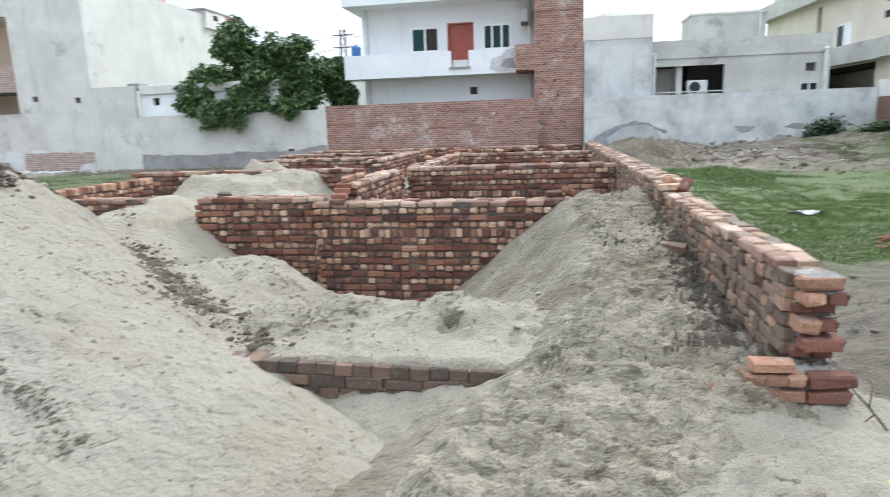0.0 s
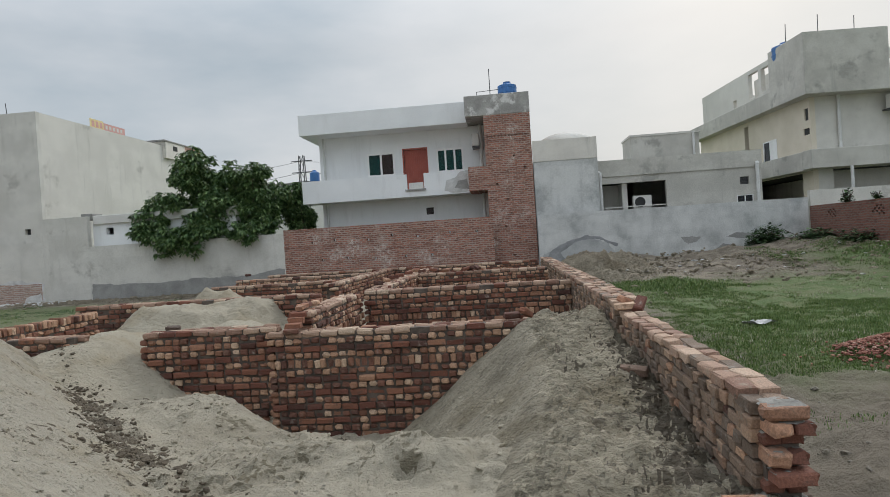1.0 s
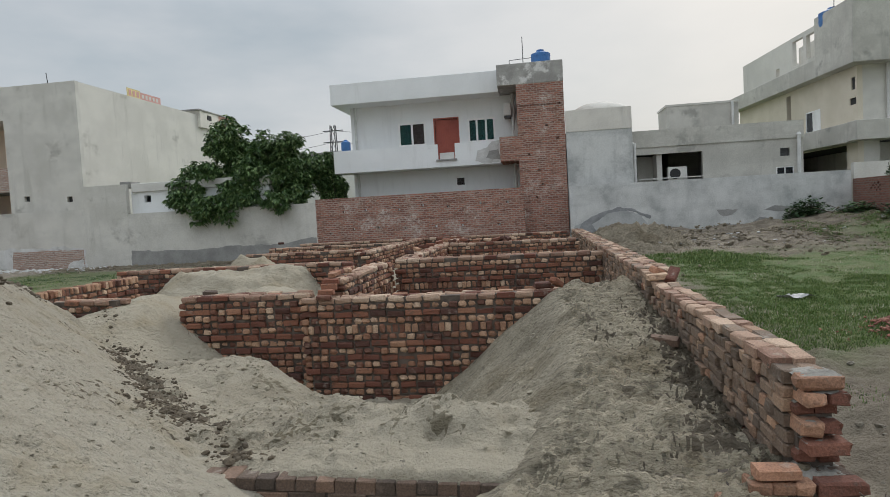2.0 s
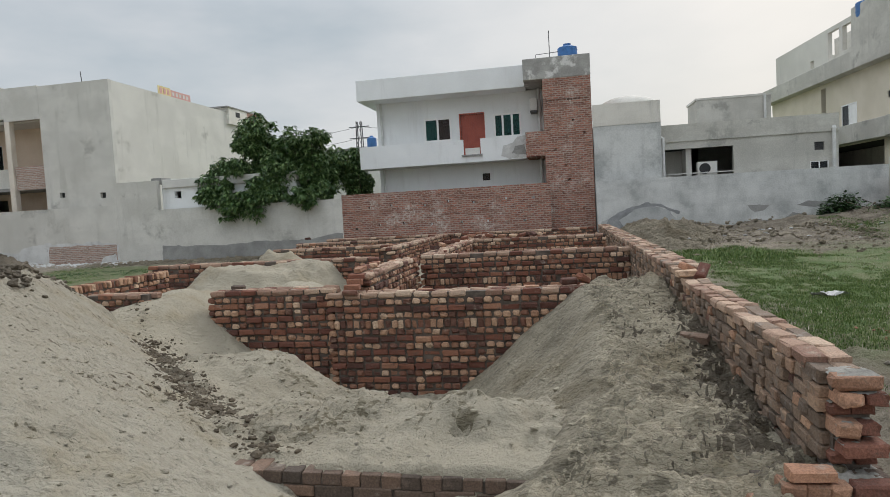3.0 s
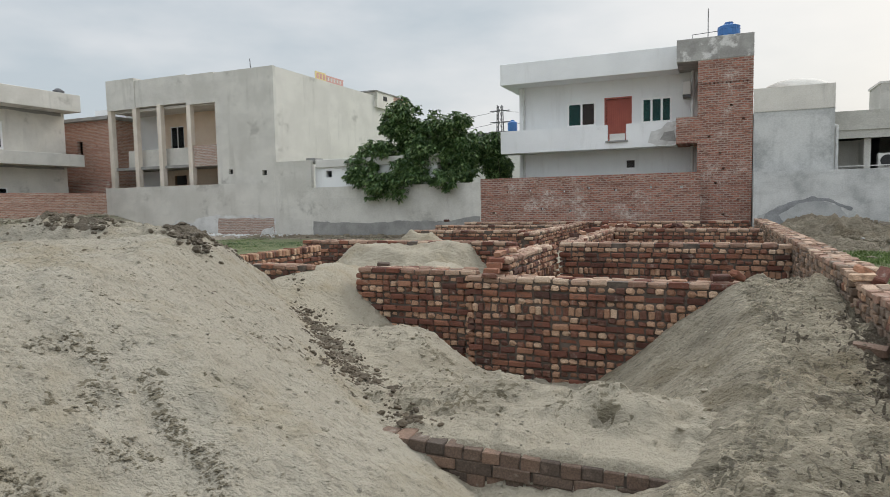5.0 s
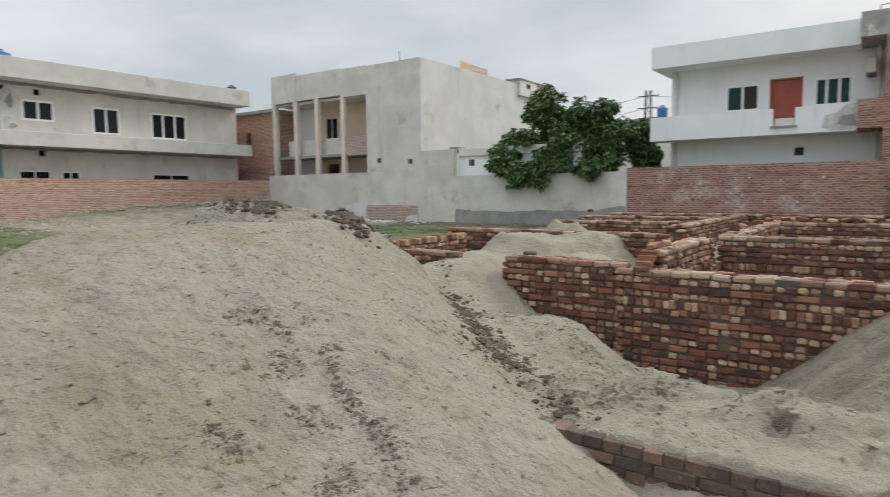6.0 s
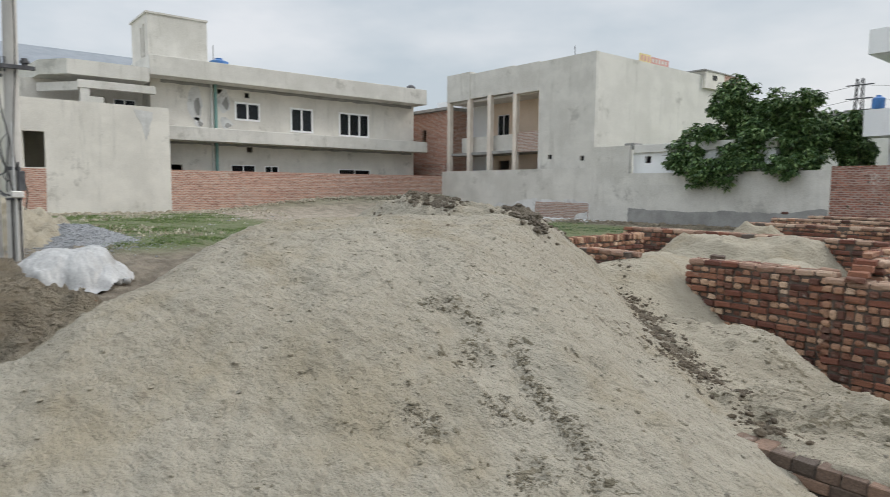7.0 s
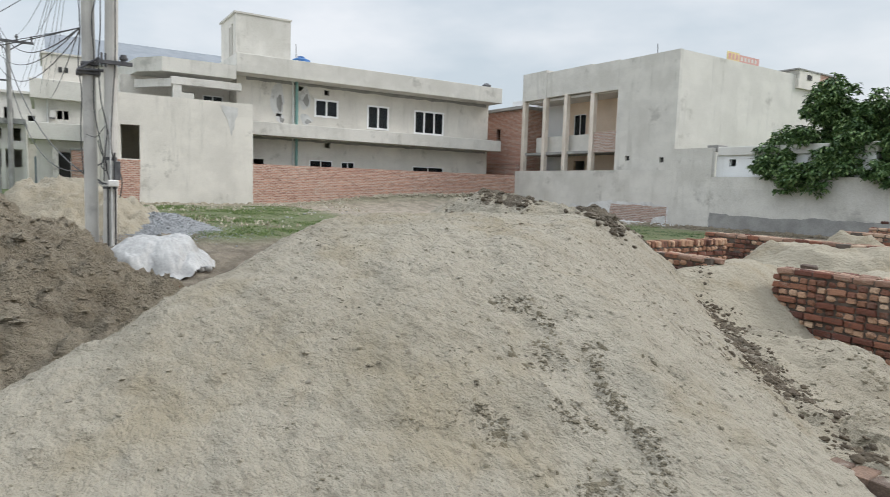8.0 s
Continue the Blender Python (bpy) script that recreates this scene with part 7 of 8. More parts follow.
for k in range(4):
    loose_brick(-2.86, 8.30 - 0.12 * k, 0.86 - 0.06 * k, rl.uniform(-8, 8), label="brick stepped down at the wall corner")
loose_brick(-9.2, 21.4, 0.98, 30, label="brick standing on the far wall")


# ---- scattered lumps ----
def lumps(name, spots, material, label, seed, flat=0.65):
    """Irregular lumps (x, y, z, size) in one mesh."""
    rnd = random.Random(seed)
    base = bmesh.new()
    bmesh.ops.create_icosphere(base, subdivisions=1, radius=1.0)
    vs = [v.co.copy() for v in base.verts]
    fs = [[v.index for v in f.verts] for f in base.faces]
    base.free()
    verts, faces = [], []
    for x, y, z, r in spots:
        o = len(verts)
        e = Euler((rnd.uniform(0, 6), rnd.uniform(0, 6), rnd.uniform(0, 6))).to_matrix()
        sx, sy, sz = rnd.uniform(0.7, 1.3), rnd.uniform(0.6, 1.1), rnd.uniform(0.6, 1.0)
        for v in vs:
            p = e @ Vector((v.x * sx, v.y * sy, v.z * sz)) * (r * rnd.uniform(0.72, 1.18))
            verts.append((x + p.x, y + p.y, z + p.z * flat + r * 0.05))
        faces.extend([[o + i for i in f] for f in fs])
    me = bpy.data.meshes.new(name)
    me.from_pydata(verts, [], faces)
    me.materials.append(material)
    return tagged(new(name, me), label, name.replace("_", " "), kind="stuff")


def on_ground(pts, sizes):
    pts = np.array(pts)
    z = terrain_top(pts[:, 0], pts[:, 1])
    return [(x, y, h, r) for (x, y), h, r in zip(pts.tolist(), z.tolist(), sizes)]


def trail(corners, n, spread, rnd):
    out = []
    for _ in range(n):
        k = rnd.randrange(len(corners) - 1)
        f = rnd.random()
        a, b = corners[k], corners[k + 1]
        out.append((a[0] + (b[0] - a[0]) * f + rnd.gauss(0, spread), a[1] + (b[1] - a[1]) * f + rnd.gauss(0, spread)))
    return out


rc = random.Random(33)
def clusters(line, n, each, spread, small, rnd):
    """Handfuls of crumbs dropped along a line."""
    out = []
    for cx, cy in trail(line, n, spread, rnd):
        r = rnd.uniform(0.015, small)
        out += [(cx + rnd.gauss(0, r), cy + rnd.gauss(0, r)) for _ in range(rnd.randint(each // 3, each))]
    return out


pts = trail(TOE, 500, 0.10, rc) + clusters(TOE[2:6], 90, 26, 0.12, 0.09, rc) + clusters(TOE[:3], 12, 16, 0.06, 0.06, rc)
lumps("soil_clods", on_ground(pts, [min(0.042, 0.005 + rc.expovariate(105)) for _ in pts]), CLOD, "dark damp soil clods scattered along the foot of the mound", 3)
pts = clusters(TRACK, 46, 30, 0.022, 0.04, rc) + clusters(TRACK_B, 16, 16, 0.02, 0.03, rc) + clusters(SCUFF, 30, 24, 0.05, 0.04, rc)
pts += [p for line in SPOTS for p in clusters(line, 12, 34, 0.03, 0.05, rc)] + clusters([(-4.4, 1.4), (-2.2, 1.2)], 22, 14, 0.35, 0.03, rc) + clusters([(-4.8, 4.4), (-2.0, 2.9)], 26, 10, 0.25, 0.03, rc)
lumps("soil_crumbs", on_ground(pts, [min(0.017, 0.003 + rc.expovariate(330)) for _ in pts]), STAIN, "dark crumbs of soil in a track over the mound", 13, 0.4)
pts = [(rc.uniform(-8.5, 1.0), rc.uniform(1.2, 9.0)) for _ in range(5200)]
lumps("sand_crumbs", on_ground([p for p in pts if p[0] < -1.0 or p[1] < 3.2], [min(0.024, 0.003 + rc.expovariate(230)) for _ in pts]), SAND_MOUND, "small crumbs of dry sand strewn over the heaps", 4, 0.5)
pts = [(rc.uniform(-3.6, 0.0), rc.uniform(3.6, 7.0)) for _ in range(1500)]
lumps("sand_crumbs", on_ground(pts, [min(0.05, 0.004 + rc.expovariate(140)) for _ in pts]), SAND, "lumps of sand on the floor of the dug room", 24, 0.55)
pts = [(-0.39 - 0.84 * a + 0.54 * b, -0.20 + 0.54 * a + 0.84 * b) for a, b in ((rc.uniform(1.6, 6.5), rc.uniform(-2.2, 2.9)) for _ in range(5200))]
lumps("sand_crumbs", on_ground(pts, [min(0.022, 0.003 + rc.expovariate(260)) for _ in pts]), SAND_MOUND, "crumbs of dry sand on the slope of the mound", 21, 0.55)
# darker crumbs stand in for the small shadows cast by clods
pts = [(-0.39 - 0.84 * a + 0.54 * b, -0.20 + 0.54 * a + 0.84 * b) for a, b in ((rc.uniform(1.6, 6.5), rc.uniform(-2.2, 2.9)) for _ in range(420))]
lumps("soil_crumbs", on_ground(pts, [min(0.022, 0.003 + rc.expovariate(210)) for _ in pts]), SAND_DARK, "scattered dark crumbs for clod shadows on the mound slope", 22, 0.5)
pts = [(abs(rc.gauss(0.0, 0.45)) + np.interp(y, (1.6, 3.4, 4.6, 9.5), (-0.4, 0.0, 0.25, 0.3)), y) for y in (rc.uniform(1.6, 9.5) for _ in range(3400))]
lumps("sand_crumbs", on_ground([p for p in pts if p[0] < 1.05], [min(0.030, 0.003 + rc.expovariate(210)) for _ in pts]), SAND_HEAP, "lumps of damp sand on the heap by the wall", 5, 0.5)
# dark crumbs: soil in the trench, and the shade of the small hole beside it
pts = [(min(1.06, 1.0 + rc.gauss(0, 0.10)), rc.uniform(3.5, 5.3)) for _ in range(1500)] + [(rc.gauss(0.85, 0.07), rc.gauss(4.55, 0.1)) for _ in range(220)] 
lumps("soil_crumbs", on_ground(pts, [min(0.028, 0.004 + rc.expovariate(190)) for _ in pts]), CLOD, "dark loose soil and painted shade along the low wall foot", 15, 0.5)
pts = [(-7.5 + 0.965 * u - 0.26 * v, 6.55 + 0.26 * u + 0.965 * v) for u, v in ((rc.choice((rc.uniform(-2.0, -0.4), rc.uniform(0.2, 1.4))), rc.gauss(0, 0.28)) for _ in range(520))]
pa_ = np.array(pts)
zz = np.maximum(ridge_height(pa_[:, 0], pa_[:, 1]), mound_height(pa_[:, 0], pa_[:, 1]))
lumps("soil_clods", [(x, y, z, min(0.07, 0.010 + rc.expovariate(60))) for (x, y), z in zip(pts, zz.tolist())], SOIL_DARK, "dark rough clods on the soil ridge", 6)
pts = trail(CRUST, 200, 0.13, rc)
lumps("soil_clods", [(x, y, z + 0.03, r) for x, y, z, r in on_ground(pts, [min(0.07, 0.010 + rc.expovariate(60)) for _ in pts])], SOIL_DARK, "dark clods along the shoulder of the mound", 23)
pa_ = np.array([(rc.gauss(-7.6, 1.6), rc.gauss(-1.1, 1.3)) for _ in range(4200)])
zz = SOIL_PEAK(pa_[:, 0], pa_[:, 1])
on_it = zz > np.maximum(ground_height(pa_[:, 0], pa_[:, 1]), mound_height(pa_[:, 0], pa_[:, 1]))
pts, zz = pa_[on_it].tolist(), zz[on_it]
lumps("soil_clods", [(x, y, z, min(0.10, 0.006 + rc.expovariate(60))) for (x, y), z in zip(pts, zz.tolist())], SOIL, "crumbled brown clods on the soil heap", 7, 0.55)
pts = [(4.55 + rc.gauss(0, 0.36), 8.05 + rc.gauss(0, 0.30)) for _ in range(1500)]
lumps("brick_chips", [(x, y, 0.03 + max(0.0, 0.26 * (1 - math.hypot((x - 4.55) / 0.85, (y - 8.05) / 0.7))) , rc.uniform(0.010, 0.032)) for x, y in pts], BRICK_CHIP, "pile of broken red brick chips on the grass", 8)
pts = [(rc.uniform(1.9, 12.0), rc.gauss(21.5, 2.0)) for _ in range(2600)]
lumps("rubble", on_ground(pts, [min(0.13, 0.02 + rc.expovariate(32)) for _ in pts]), SOIL, "broken soil and rubble strewn along the boundary", 9)
pts = [(rc.uniform(1.9, 12.0), rc.gauss(21.5, 2.2)) for _ in range(110)] + [(rc.uniform(-31, -14), rc.uniform(5, 12)) for _ in range(90)]
lumps("litter", on_ground(pts, [rc.uniform(0.03, 0.10) for _ in pts]), PLASTIC, "scraps of white plastic litter", 10, 0.35)
pts = [(-33.2 + abs(rc.gauss(0, 0.5)), rc.uniform(3.0, 26.0)) for _ in range(900)]
lumps("rubble", on_ground(pts, [min(0.18, 0.03 + rc.expovariate(20)) for _ in pts]), SAND, "pale rubble strip along the foot of the boundary wall", 14)
pts = [(rc.uniform(-22.0, -9.8), 26.4 - abs(rc.gauss(0, 1.1))) for _ in range(1500)]
lumps("rubble", on_ground(pts, [min(0.15, 0.02 + rc.expovariate(28)) for _ in pts]), SOIL, "brown rubble strewn along the foot of the plastered wall", 25)
pts = [(rc.uniform(-29.0, -19.5), 26.4 - abs(rc.gauss(0, 0.7))) for _ in range(700)]
lumps("rubble", on_ground(pts, [min(0.15, 0.02 + rc.expovariate(28)) for _ in pts]), SALT, "fallen white plaster under the bared bricks", 26)
pts = [(rc.gauss(2.2, 0.45), rc.uniform(3.0, 12.5)) for _ in range(420)]
lumps("brick_chips", on_ground([p for p in pts if p[0] > 1.5], [min(0.045, 0.008 + rc.expovariate(70)) for _ in pts]), SAND_DARK, "small stones and crumbs beside the low wall", 11)
pts = [(rc.gauss(-15.9, 0.9), rc.gauss(2.1, 0.8)) for _ in range(3000)]
pa_ = np.array(pts)
zz = np.maximum(GRAVEL_PEAK(pa_[:, 0], pa_[:, 1]), ground_height(pa_[:, 0], pa_[:, 1]))
lumps("gravel", [(x, y, z, rc.uniform(0.012, 0.03)) for (x, y), z in zip(pts, zz.tolist())], GRAVEL, "blue-grey crushed stones on the gravel heap", 12)
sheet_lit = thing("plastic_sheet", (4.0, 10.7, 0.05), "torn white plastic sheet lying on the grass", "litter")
bm = bmesh.new()
rs = random.Random(8)
grid = [[bm.verts.new((3.72 + 0.06 * i + rs.uniform(-0.012, 0.012), 10.62 + (0.03 + 0.003 * i) * (j - 2) + 0.012 * i + rs.uniform(-0.012, 0.012), 0.085 + 0.03 * math.sin(i * 0.9 + j) + rs.uniform(0, 0.02))) for j in range(5)] for i in range(11)]
for i in range(10):
    for j in range(4):
        if (i, j) not in ((0, 0), (0, 3), (9, 0), (8, 0), (9, 3), (4, 3)):
            bm.faces.new([grid[i][j], grid[i + 1][j], grid[i + 1][j + 1], grid[i][j + 1]])
part("sheet", bm, PLASTIC, sheet_lit)


# ---- covered heap under white sheeting ----
def tarp():
    t = thing("covered_heap", (-11.0, 1.3, 0.3), "heap of sacks under crumpled translucent white sheeting", "covered heap")
    nu, nv = 90, 90
    u, v = np.meshgrid(np.linspace(-1, 1, nu), np.linspace(-1, 1, nv))
    r = np.hypot(u, v)
    a = np.arctan2(v, u)
    body = 0.50 * np.clip(1 - (np.hypot(u * 1.12, (v + 0.10) * 1.15)) ** 2.2, 0, 1) ** 0.75 + 0.20 * np.exp(-((u / 0.5) ** 2 + ((v - 0.55) / 0.35) ** 2))
    body = np.maximum(body, 0.30 * np.clip(1 - np.hypot(u / 0.95, (v - 0.45) / 0.55) ** 3, 0, 1))
    folds = 0.03 * np.abs(fbm(3.0 * a + 2 * r, 1.5 * r, 1.6, 4, 131)) * (0.3 + r) + 0.06 * fbm(u, v, 1.8, 3, 133) - 0.05 * np.abs(fbm(u * 0.8 + v * 0.5, v * 1.3, 2.1, 3, 137))
    skirt = 0.05 * np.sin(11 * a + 3 * np.sin(3 * a)) * np.clip(r - 0.75, 0, 1)
    x = -11.0 + 0.80 * u * (1 + 0.10 * fbm(u, v, 1.8, 2, 135) + 0.08 * np.sin(5 * a))
    y = 1.30 + 0.78 * v * (1 + 0.08 * np.sin(4 * a + 1))
    z = ground_height(x, y) + 0.02 + body + folds * np.clip(body * 6, 0.25, 1) + np.abs(skirt)
    faces = [(j * nu + i, j * nu + i + 1, (j + 1) * nu + i + 1, (j + 1) * nu + i) for j in range(nv - 1) for i in range(nu - 1) if r[j, i] < 1.02]
    me = bpy.data.meshes.new("sheeting")
    me.from_pydata(np.stack([x.ravel(), y.ravel(), z.ravel()], 1).tolist(), [], faces)
    me.polygons.foreach_set("use_smooth", [True] * len(me.polygons))
    me.materials.append(PLASTIC)
    ob = new("sheeting", me)
    ob.parent = t
    ob.matrix_parent_inverse = PLACE[t.name].inverted()
    rb = random.Random(4)
    for k, (x, y) in enumerate(((-10.5, 1.80), (-10.55, 1.93))):
        s = bmesh.new()
        bmesh.ops.create_icosphere(s, subdivisions=2, radius=0.06, matrix=Matrix.Translation((x, y, 0.30)) @ Matrix.Diagonal((1.0, 1.1, 0.9, 1)))
        for v in s.verts:
            v.co += Vector([rb.uniform(-0.012, 0.012) for _ in range(3)])
        part("sack_end", s, PLASTIC, t, "knotted white sack end under the sheeting", smooth=True)
    loose_brick(-9.55, 1.25, float(terrain_top(-9.55, 1.25)) + 0.03, 25, 6, label="loose brick on the trodden soil by the sheeting")
    loose_brick(-9.75, 1.05, float(terrain_top(-9.75, 1.05)) + 0.03, 70, -8, label="loose brick on the trodden soil by the sheeting")


tarp()


# ---- tree ----
def tree(at, crowns, leaves, seed):
    rnd = random.Random(seed)
    t = thing("tree", at, "broad dark green leafy tree hanging over the boundary wall", "tree")
    x, y, z = at
    bm = bmesh.new()
    fork = Vector((x, y, z + 1.7))
    rod(bm, (x, y, z - 0.2), fork, 0.20, 0.15, 10)
    for cx, cy, cz, rx, ry, rz in crowns:
        tip = Vector((cx, cy, cz))
        mid = fork.lerp(tip, 0.5) + Vector((rnd.uniform(-0.2, 0.2), rnd.uniform(-0.2, 0.2), -0.15))
        if cy < y - 1.3:
            mid = Vector((cx, 26.95, max(cz, 3.0)))
        rod(bm, fork, mid, 0.09, 0.06, 7)
        rod(bm, mid, tip, 0.06, 0.025, 7)
        for _ in range(5 if cy > y - 1.3 else 0):
            d = Vector((rnd.gauss(0, 1) * rx, rnd.gauss(0, 1) * ry, rnd.gauss(0, 1) * rz)) * 0.55
            end = tip + d
            if end.y > 26.95 or end.z > 2.9:
                rod(bm, mid.lerp(tip, rnd.uniform(0.3, 1.0)), end, 0.022, 0.008, 5)
    part("trunk", bm, BARK, t, "grey-brown forked trunk and limbs")
    verts, faces = [], []
    vol = [c[3] * c[4] * c[5] for c in crowns]
    total = sum(v ** 0.67 for v in vol)
    for c, v in zip(crowns, vol):
        n = int(leaves * v ** 0.67 / total)
        tufts = []
        for _ in range(30):
            d = Vector((rnd.gauss(0, 1), rnd.gauss(0, 1), rnd.gauss(0, 1))).normalized() * rnd.uniform(0.05, 1.0) ** 0.55
            tufts.append((Vector((c[0] + d.x * c[3], c[1] + d.y * c[4], c[2] + d.z * c[5])), rnd.uniform(0.22, 0.37)))
        for _ in range(n):
            d = Vector((rnd.gauss(0, 1), rnd.gauss(0, 1), rnd.gauss(0, 1))).normalized()
            mid, wide = rnd.choice(tufts)
            r = rnd.uniform(0.2, 1.0) ** 0.5 * wide * 1.1
            p = mid + Vector((d.x * c[3] * r, d.y * c[4] * r, d.z * c[5] * r))
            # a whorl of drooping lance-shaped leaves
            for k in range(rnd.randint(5, 8)):
                a = rnd.uniform(0, 6.283)
                droop = rnd.uniform(-0.75, 0.25)
                f = Vector((math.cos(a) * math.cos(droop), math.sin(a) * math.cos(droop), math.sin(droop)))
                s = f.cross(Vector((0, 0, 1))).normalized()
                ln, wd = rnd.uniform(0.18, 0.32), rnd.uniform(0.032, 0.056)
                b = f + Vector((0, 0, -0.35))
                o = len(verts)
                m = p + f * ln * 0.5
                e = p + b.normalized() * ln
                verts.extend([tuple(p), tuple(m + s * wd), tuple(e), tuple(m - s * wd)])
                faces.append((o, o + 1, o + 2, o + 3))
    me = bpy.data.meshes.new("crown")
    me.from_pydata(verts, [], faces)
    me.materials.append(LEAF)
    ob = new("crown", me)
    ob.parent = t
    ob.matrix_parent_inverse = PLACE[t.name].inverted()
    tagged(ob, "dense crown of drooping dark green leaves")


tree((-13.6, 27.9, 0.45), [
    (-14.2, 27.9, 5.45, 1.15, 1.2, 1.15), (-11.7, 27.9, 5.15, 1.05, 1.1, 0.95), (-15.6, 27.6, 3.7, 1.35, 1.1, 0.95), (-13.6, 27.3, 3.9, 1.7, 1.2, 1.35),
    (-11.3, 27.6, 3.7, 1.3, 1.1, 1.1), (-14.5, 26.35, 2.6, 1.2, 0.4, 0.75), (-11.5, 26.4, 2.75, 0.8, 0.35, 0.5), (-15.9, 26.4, 3.0, 0.9, 0.35, 0.6), (-15.8, 27.3, 3.6, 0.8, 0.7, 0.6), (-13.0, 28.3, 4.9, 1.2, 1.0, 0.9), (-12.9, 27.0, 3.5, 1.2, 0.6, 0.9), (-13.3, 26.5, 3.0, 0.9, 0.35, 0.5)], 7200, 3)
tree((-9.6, 29.6, 0.45), [(-10.4, 29.8, 3.9, 0.9, 1.0, 1.15), (-10.0, 30.0, 3.3, 0.7, 0.9, 0.8), (-10.9, 29.8, 4.4, 0.8, 0.8, 0.8)], 1300, 9)


# ---- grass and weeds ----
def blades(name, spots, material, label, seed, count=(4, 7), tall=(0.012, 0.036), wide=0.006):
    rnd = random.Random(seed)
    verts, faces = [], []
    for x, y, z, k in spots:
        for _ in range(rnd.randint(*count)):
            a = rnd.uniform(0, 6.283)
            h = rnd.uniform(*tall) * k
            px, py = x + rnd.gauss(0, 0.05 * k), y + rnd.gauss(0, 0.05 * k)
            dx, dy = math.cos(a), math.sin(a)
            lean = rnd.uniform(0.1, 0.7) * h
            o = len(verts)
            w = wide * k * rnd.uniform(0.7, 1.4)
            verts.extend([(px - dy * w, py + dx * w, z - 0.01), (px + dy * w, py - dx * w, z - 0.01), (px + dx * lean, py + dy * lean, z + h)])
            faces.append((o, o + 1, o + 2))
    me = bpy.data.meshes.new(name)
    me.from_pydata(verts, [], faces)
    me.materials.append(material)
    return tagged(new(name, me), label, "grass", kind="stuff")


def meadow(n, x0, x1, y0, y1, seed, cut, size):
    rs = np.random.RandomState(seed)
    x, y = rs.uniform(x0, x1, n), rs.uniform(y0, y1, n)
    d = fbm(x, y, 0.45, 4, seed + 7) + 0.25 * rs.uniform(-1, 1, n)
    k = d > cut
    x, y = x[k], y[k]
    s = size * (0.7 + 0.9 * np.clip(d[k] - cut, 0, 0.6))
    return list(zip(x.tolist(), y.tolist(), ground_height(x, y).tolist(), s.tolist()))


blades("grass", meadow(44000, 2.4, 12.0, 7.2, 18.5, 51, -0.14, 1.05), GRASS, "short uneven meadow grass beside the plot", 1)
blades("grass", meadow(30000, 2.5, 8.5, 7.2, 13.5, 71, -0.22, 0.85), GRASS, "dense short grass beside the low wall", 12)
blades("grass", meadow(5000, 8.5, 12.1, 15.0, 25.0, 53, -0.2, 1.7), GRASS, "rough grass under the boundary wall", 2)
blades("grass", meadow(20000, -31.0, -14.5, 2.2, 10.2, 55, -0.05, 1.35), GRASS, "patchy grass on the open plot by the boundary", 3)
STRAW = leaf_surface("dry_straw", [(0.0, (0.30, 0.26, 0.18)), (0.6, (0.46, 0.41, 0.31)), (1.0, (0.62, 0.58, 0.50))])
blades("straw_litter", meadow(1500, -32.8, -17.0, 3.2, 13.0, 65, 0.16, 2.2), STRAW, "dry straw and pale scraps strewn over the grass", 8, (3, 7), (0.02, 0.06), 0.02)
blades("dry_grass", meadow(6000, 2.4, 12.0, 7.0, 19.5, 66, 0.05, 1.2), STRAW, "dry stalks between the green grass", 9, (2, 4), (0.02, 0.05), 0.006)
blades("grass", meadow(2500, 1.6, 3.2, 4.5, 12.0, 57, 0.18, 1.0), GRASS, "thin grass tufts along the low wall", 4)
blades("grass", meadow(5200, -21.0, -12.8, 14.0, 23.6, 59, 0.02, 1.3), GRASS, "short grass between the foundation and the boundary wall", 11)
blades("grass", meadow(5200, -21.0, -12.4, 11.0, 24.4, 58, 0.05, 1.4), WEED, "dark weeds between the foundation and the boundary wall", 5)


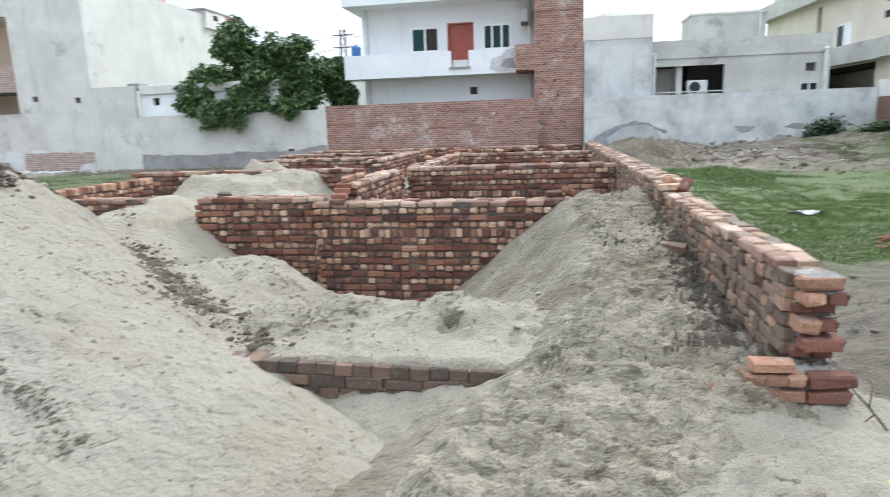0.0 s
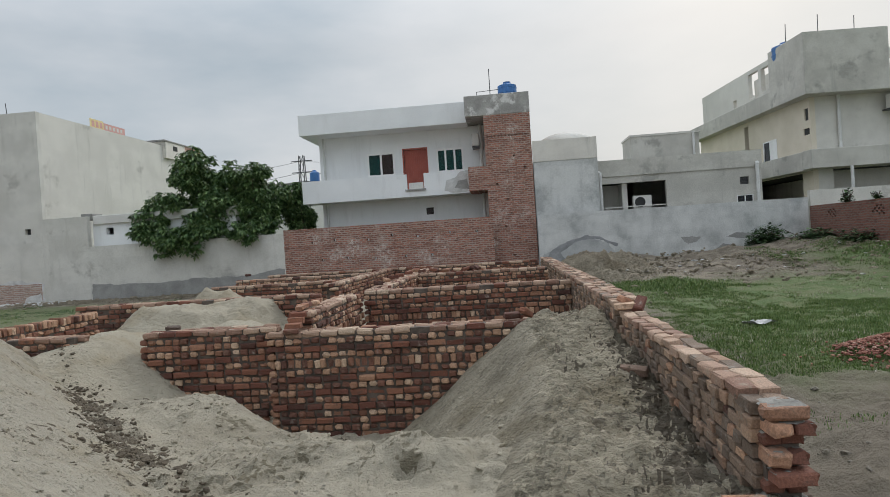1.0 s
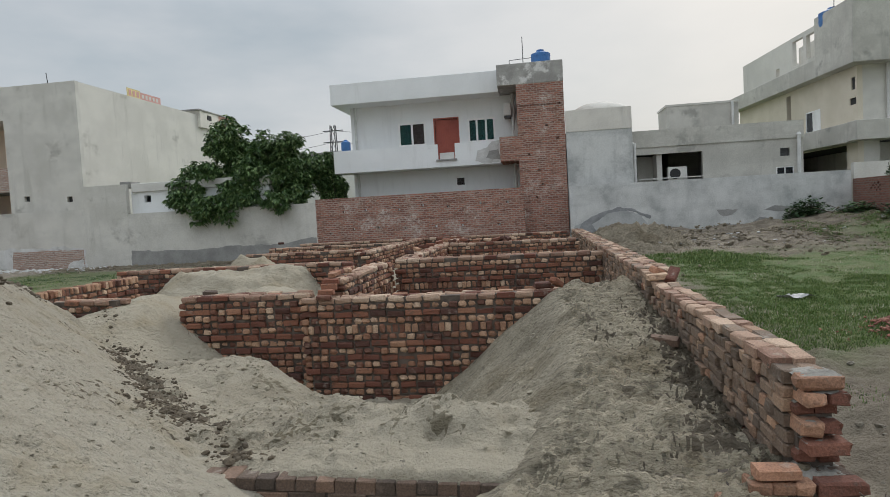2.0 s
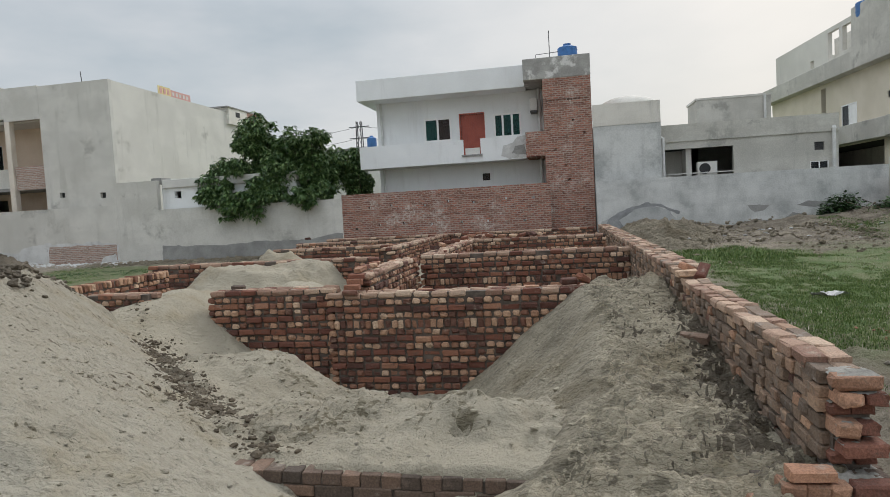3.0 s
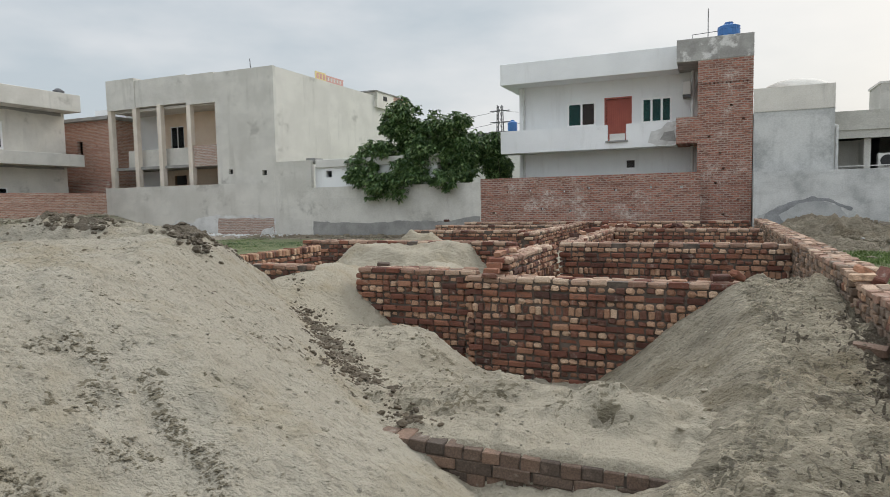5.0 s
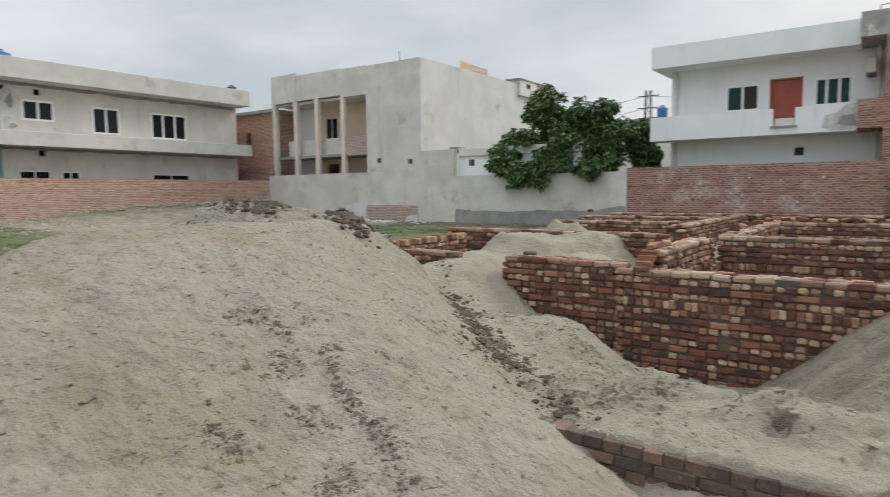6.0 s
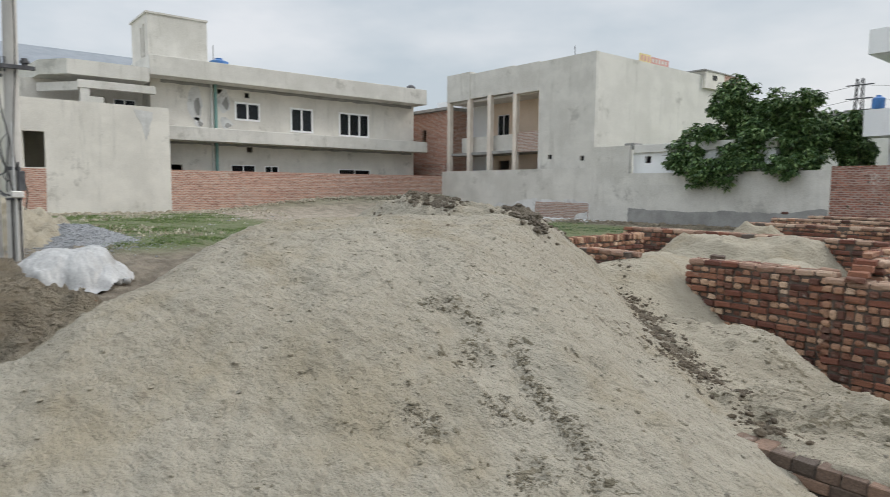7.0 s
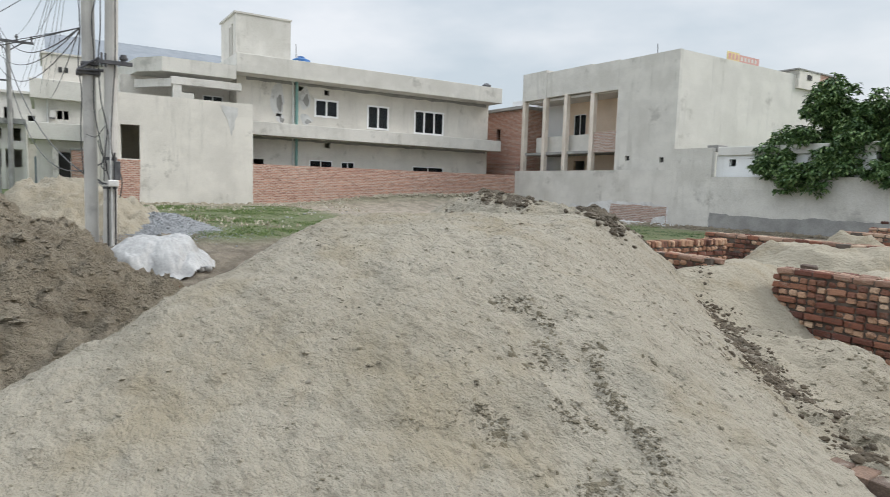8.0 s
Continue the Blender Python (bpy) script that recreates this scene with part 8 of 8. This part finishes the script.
def shrub(at, r, h, n, seed, label):
    rnd = random.Random(seed)
    t = thing("shrub", at, label, "shrub")
    x, y, z = at
    rows = []
    for _ in range(9):
        rows.append(((x + rnd.gauss(0, r * 0.15), y + rnd.gauss(0, r * 0.15), z - 0.05), (x + rnd.gauss(0, r * 0.5), y + rnd.gauss(0, r * 0.4), z + h * rnd.uniform(0.5, 0.95)), 0.012))
    part("stem", rods(*rows, sides=5), BARK, t)
    verts, faces = [], []
    for _ in range(n):
        d = Vector((rnd.gauss(0, 1), rnd.gauss(0, 1), abs(rnd.gauss(0, 1)))).normalized() * rnd.uniform(0.3, 1.0)
        p = Vector((x + d.x * r, y + d.y * r * 0.8, z + d.z * h))
        a, ln = rnd.uniform(0, 6.283), rnd.uniform(0.10, 0.20)
        f = Vector((math.cos(a), math.sin(a), rnd.uniform(-0.5, 0.5)))
        s = Vector((-math.sin(a), math.cos(a), 0)) * ln * 0.35
        o = len(verts)
        verts.extend([tuple(p), tuple(p + f * ln * 0.5 + s), tuple(p + f * ln), tuple(p + f * ln * 0.5 - s)])
        faces.append((o, o + 1, o + 2, o + 3))
    me = bpy.data.meshes.new("foliage")
    me.from_pydata(verts, [], faces)
    me.materials.append(WEED)
    ob = new("foliage", me)
    ob.parent = t
    ob.matrix_parent_inverse = PLACE[t.name].inverted()


shrub((10.2, 25.8, 0.6), 0.95, 1.0, 2400, 1, "dark green weed bush at the foot of the wall")
blades("tall_grass", meadow(2600, 2.6, 6.5, 16.4, 18.2, 68, -0.1, 2.4), GRASS, "taller green grass tufts before the rubble", 10)
shrub((11.6, 24.9, 0.75), 0.9, 0.6, 1700, 2, "low dark green weeds in the wall corner")
shrub((11.9, 22.5, 0.75), 0.9, 0.6, 700, 3, "dark green weeds along the brick wall")
shrub((12.31, 24.0, 2.22), 0.2, 0.5, 160, 4, "small leafy sapling showing above the brick wall")
shrub((12.31, 22.2, 2.22), 0.15, 0.3, 90, 5, "small leafy sprig showing above the brick wall")

# ---- small litter by the pier ----
tw = thing("twig", (1.44, 2.86, 0.22), "thin dry forked twig leaning by the pier footing", "twig")
part("stem", rods(((1.52, 2.80, 0.16), (1.42, 2.86, 0.30), 0.006, 0.005), ((1.42, 2.86, 0.30), (1.33, 2.88, 0.40), 0.005, 0.003), sides=6), BARK, tw)
part("branch", rods(((1.42, 2.86, 0.30), (1.43, 2.87, 0.40), 0.004, 0.002), ((1.44, 2.85, 0.27), (1.38, 2.84, 0.22), 0.004, 0.002), sides=6), BARK, tw)
wr = thing("wrapper", (1.28, 2.32, 0.2), "small crumpled yellow wrapper lying on the sand", "litter")
YELLOW = surface("yellow_wrapper", (0.72, 0.62, 0.12), (0.62, 0.52, 0.10), 20.0, 80.0, 0.4, 0.3, 0.004)
wz = float(terrain_top(1.28, 2.32))
bm = bmesh.new()
rows_ = [[bm.verts.new((1.25 + 0.02 * i, 2.30 + 0.018 * j, wz + 0.012 + 0.012 * ((i + j) % 2))) for j in range(3)] for i in range(4)]
for i in range(3):
    for j in range(2):
        bm.faces.new([rows_[i][j], rows_[i + 1][j], rows_[i + 1][j + 1], rows_[i][j + 1]])
part("foil", bm, YELLOW, wr)

build_foundation()
build_pier()
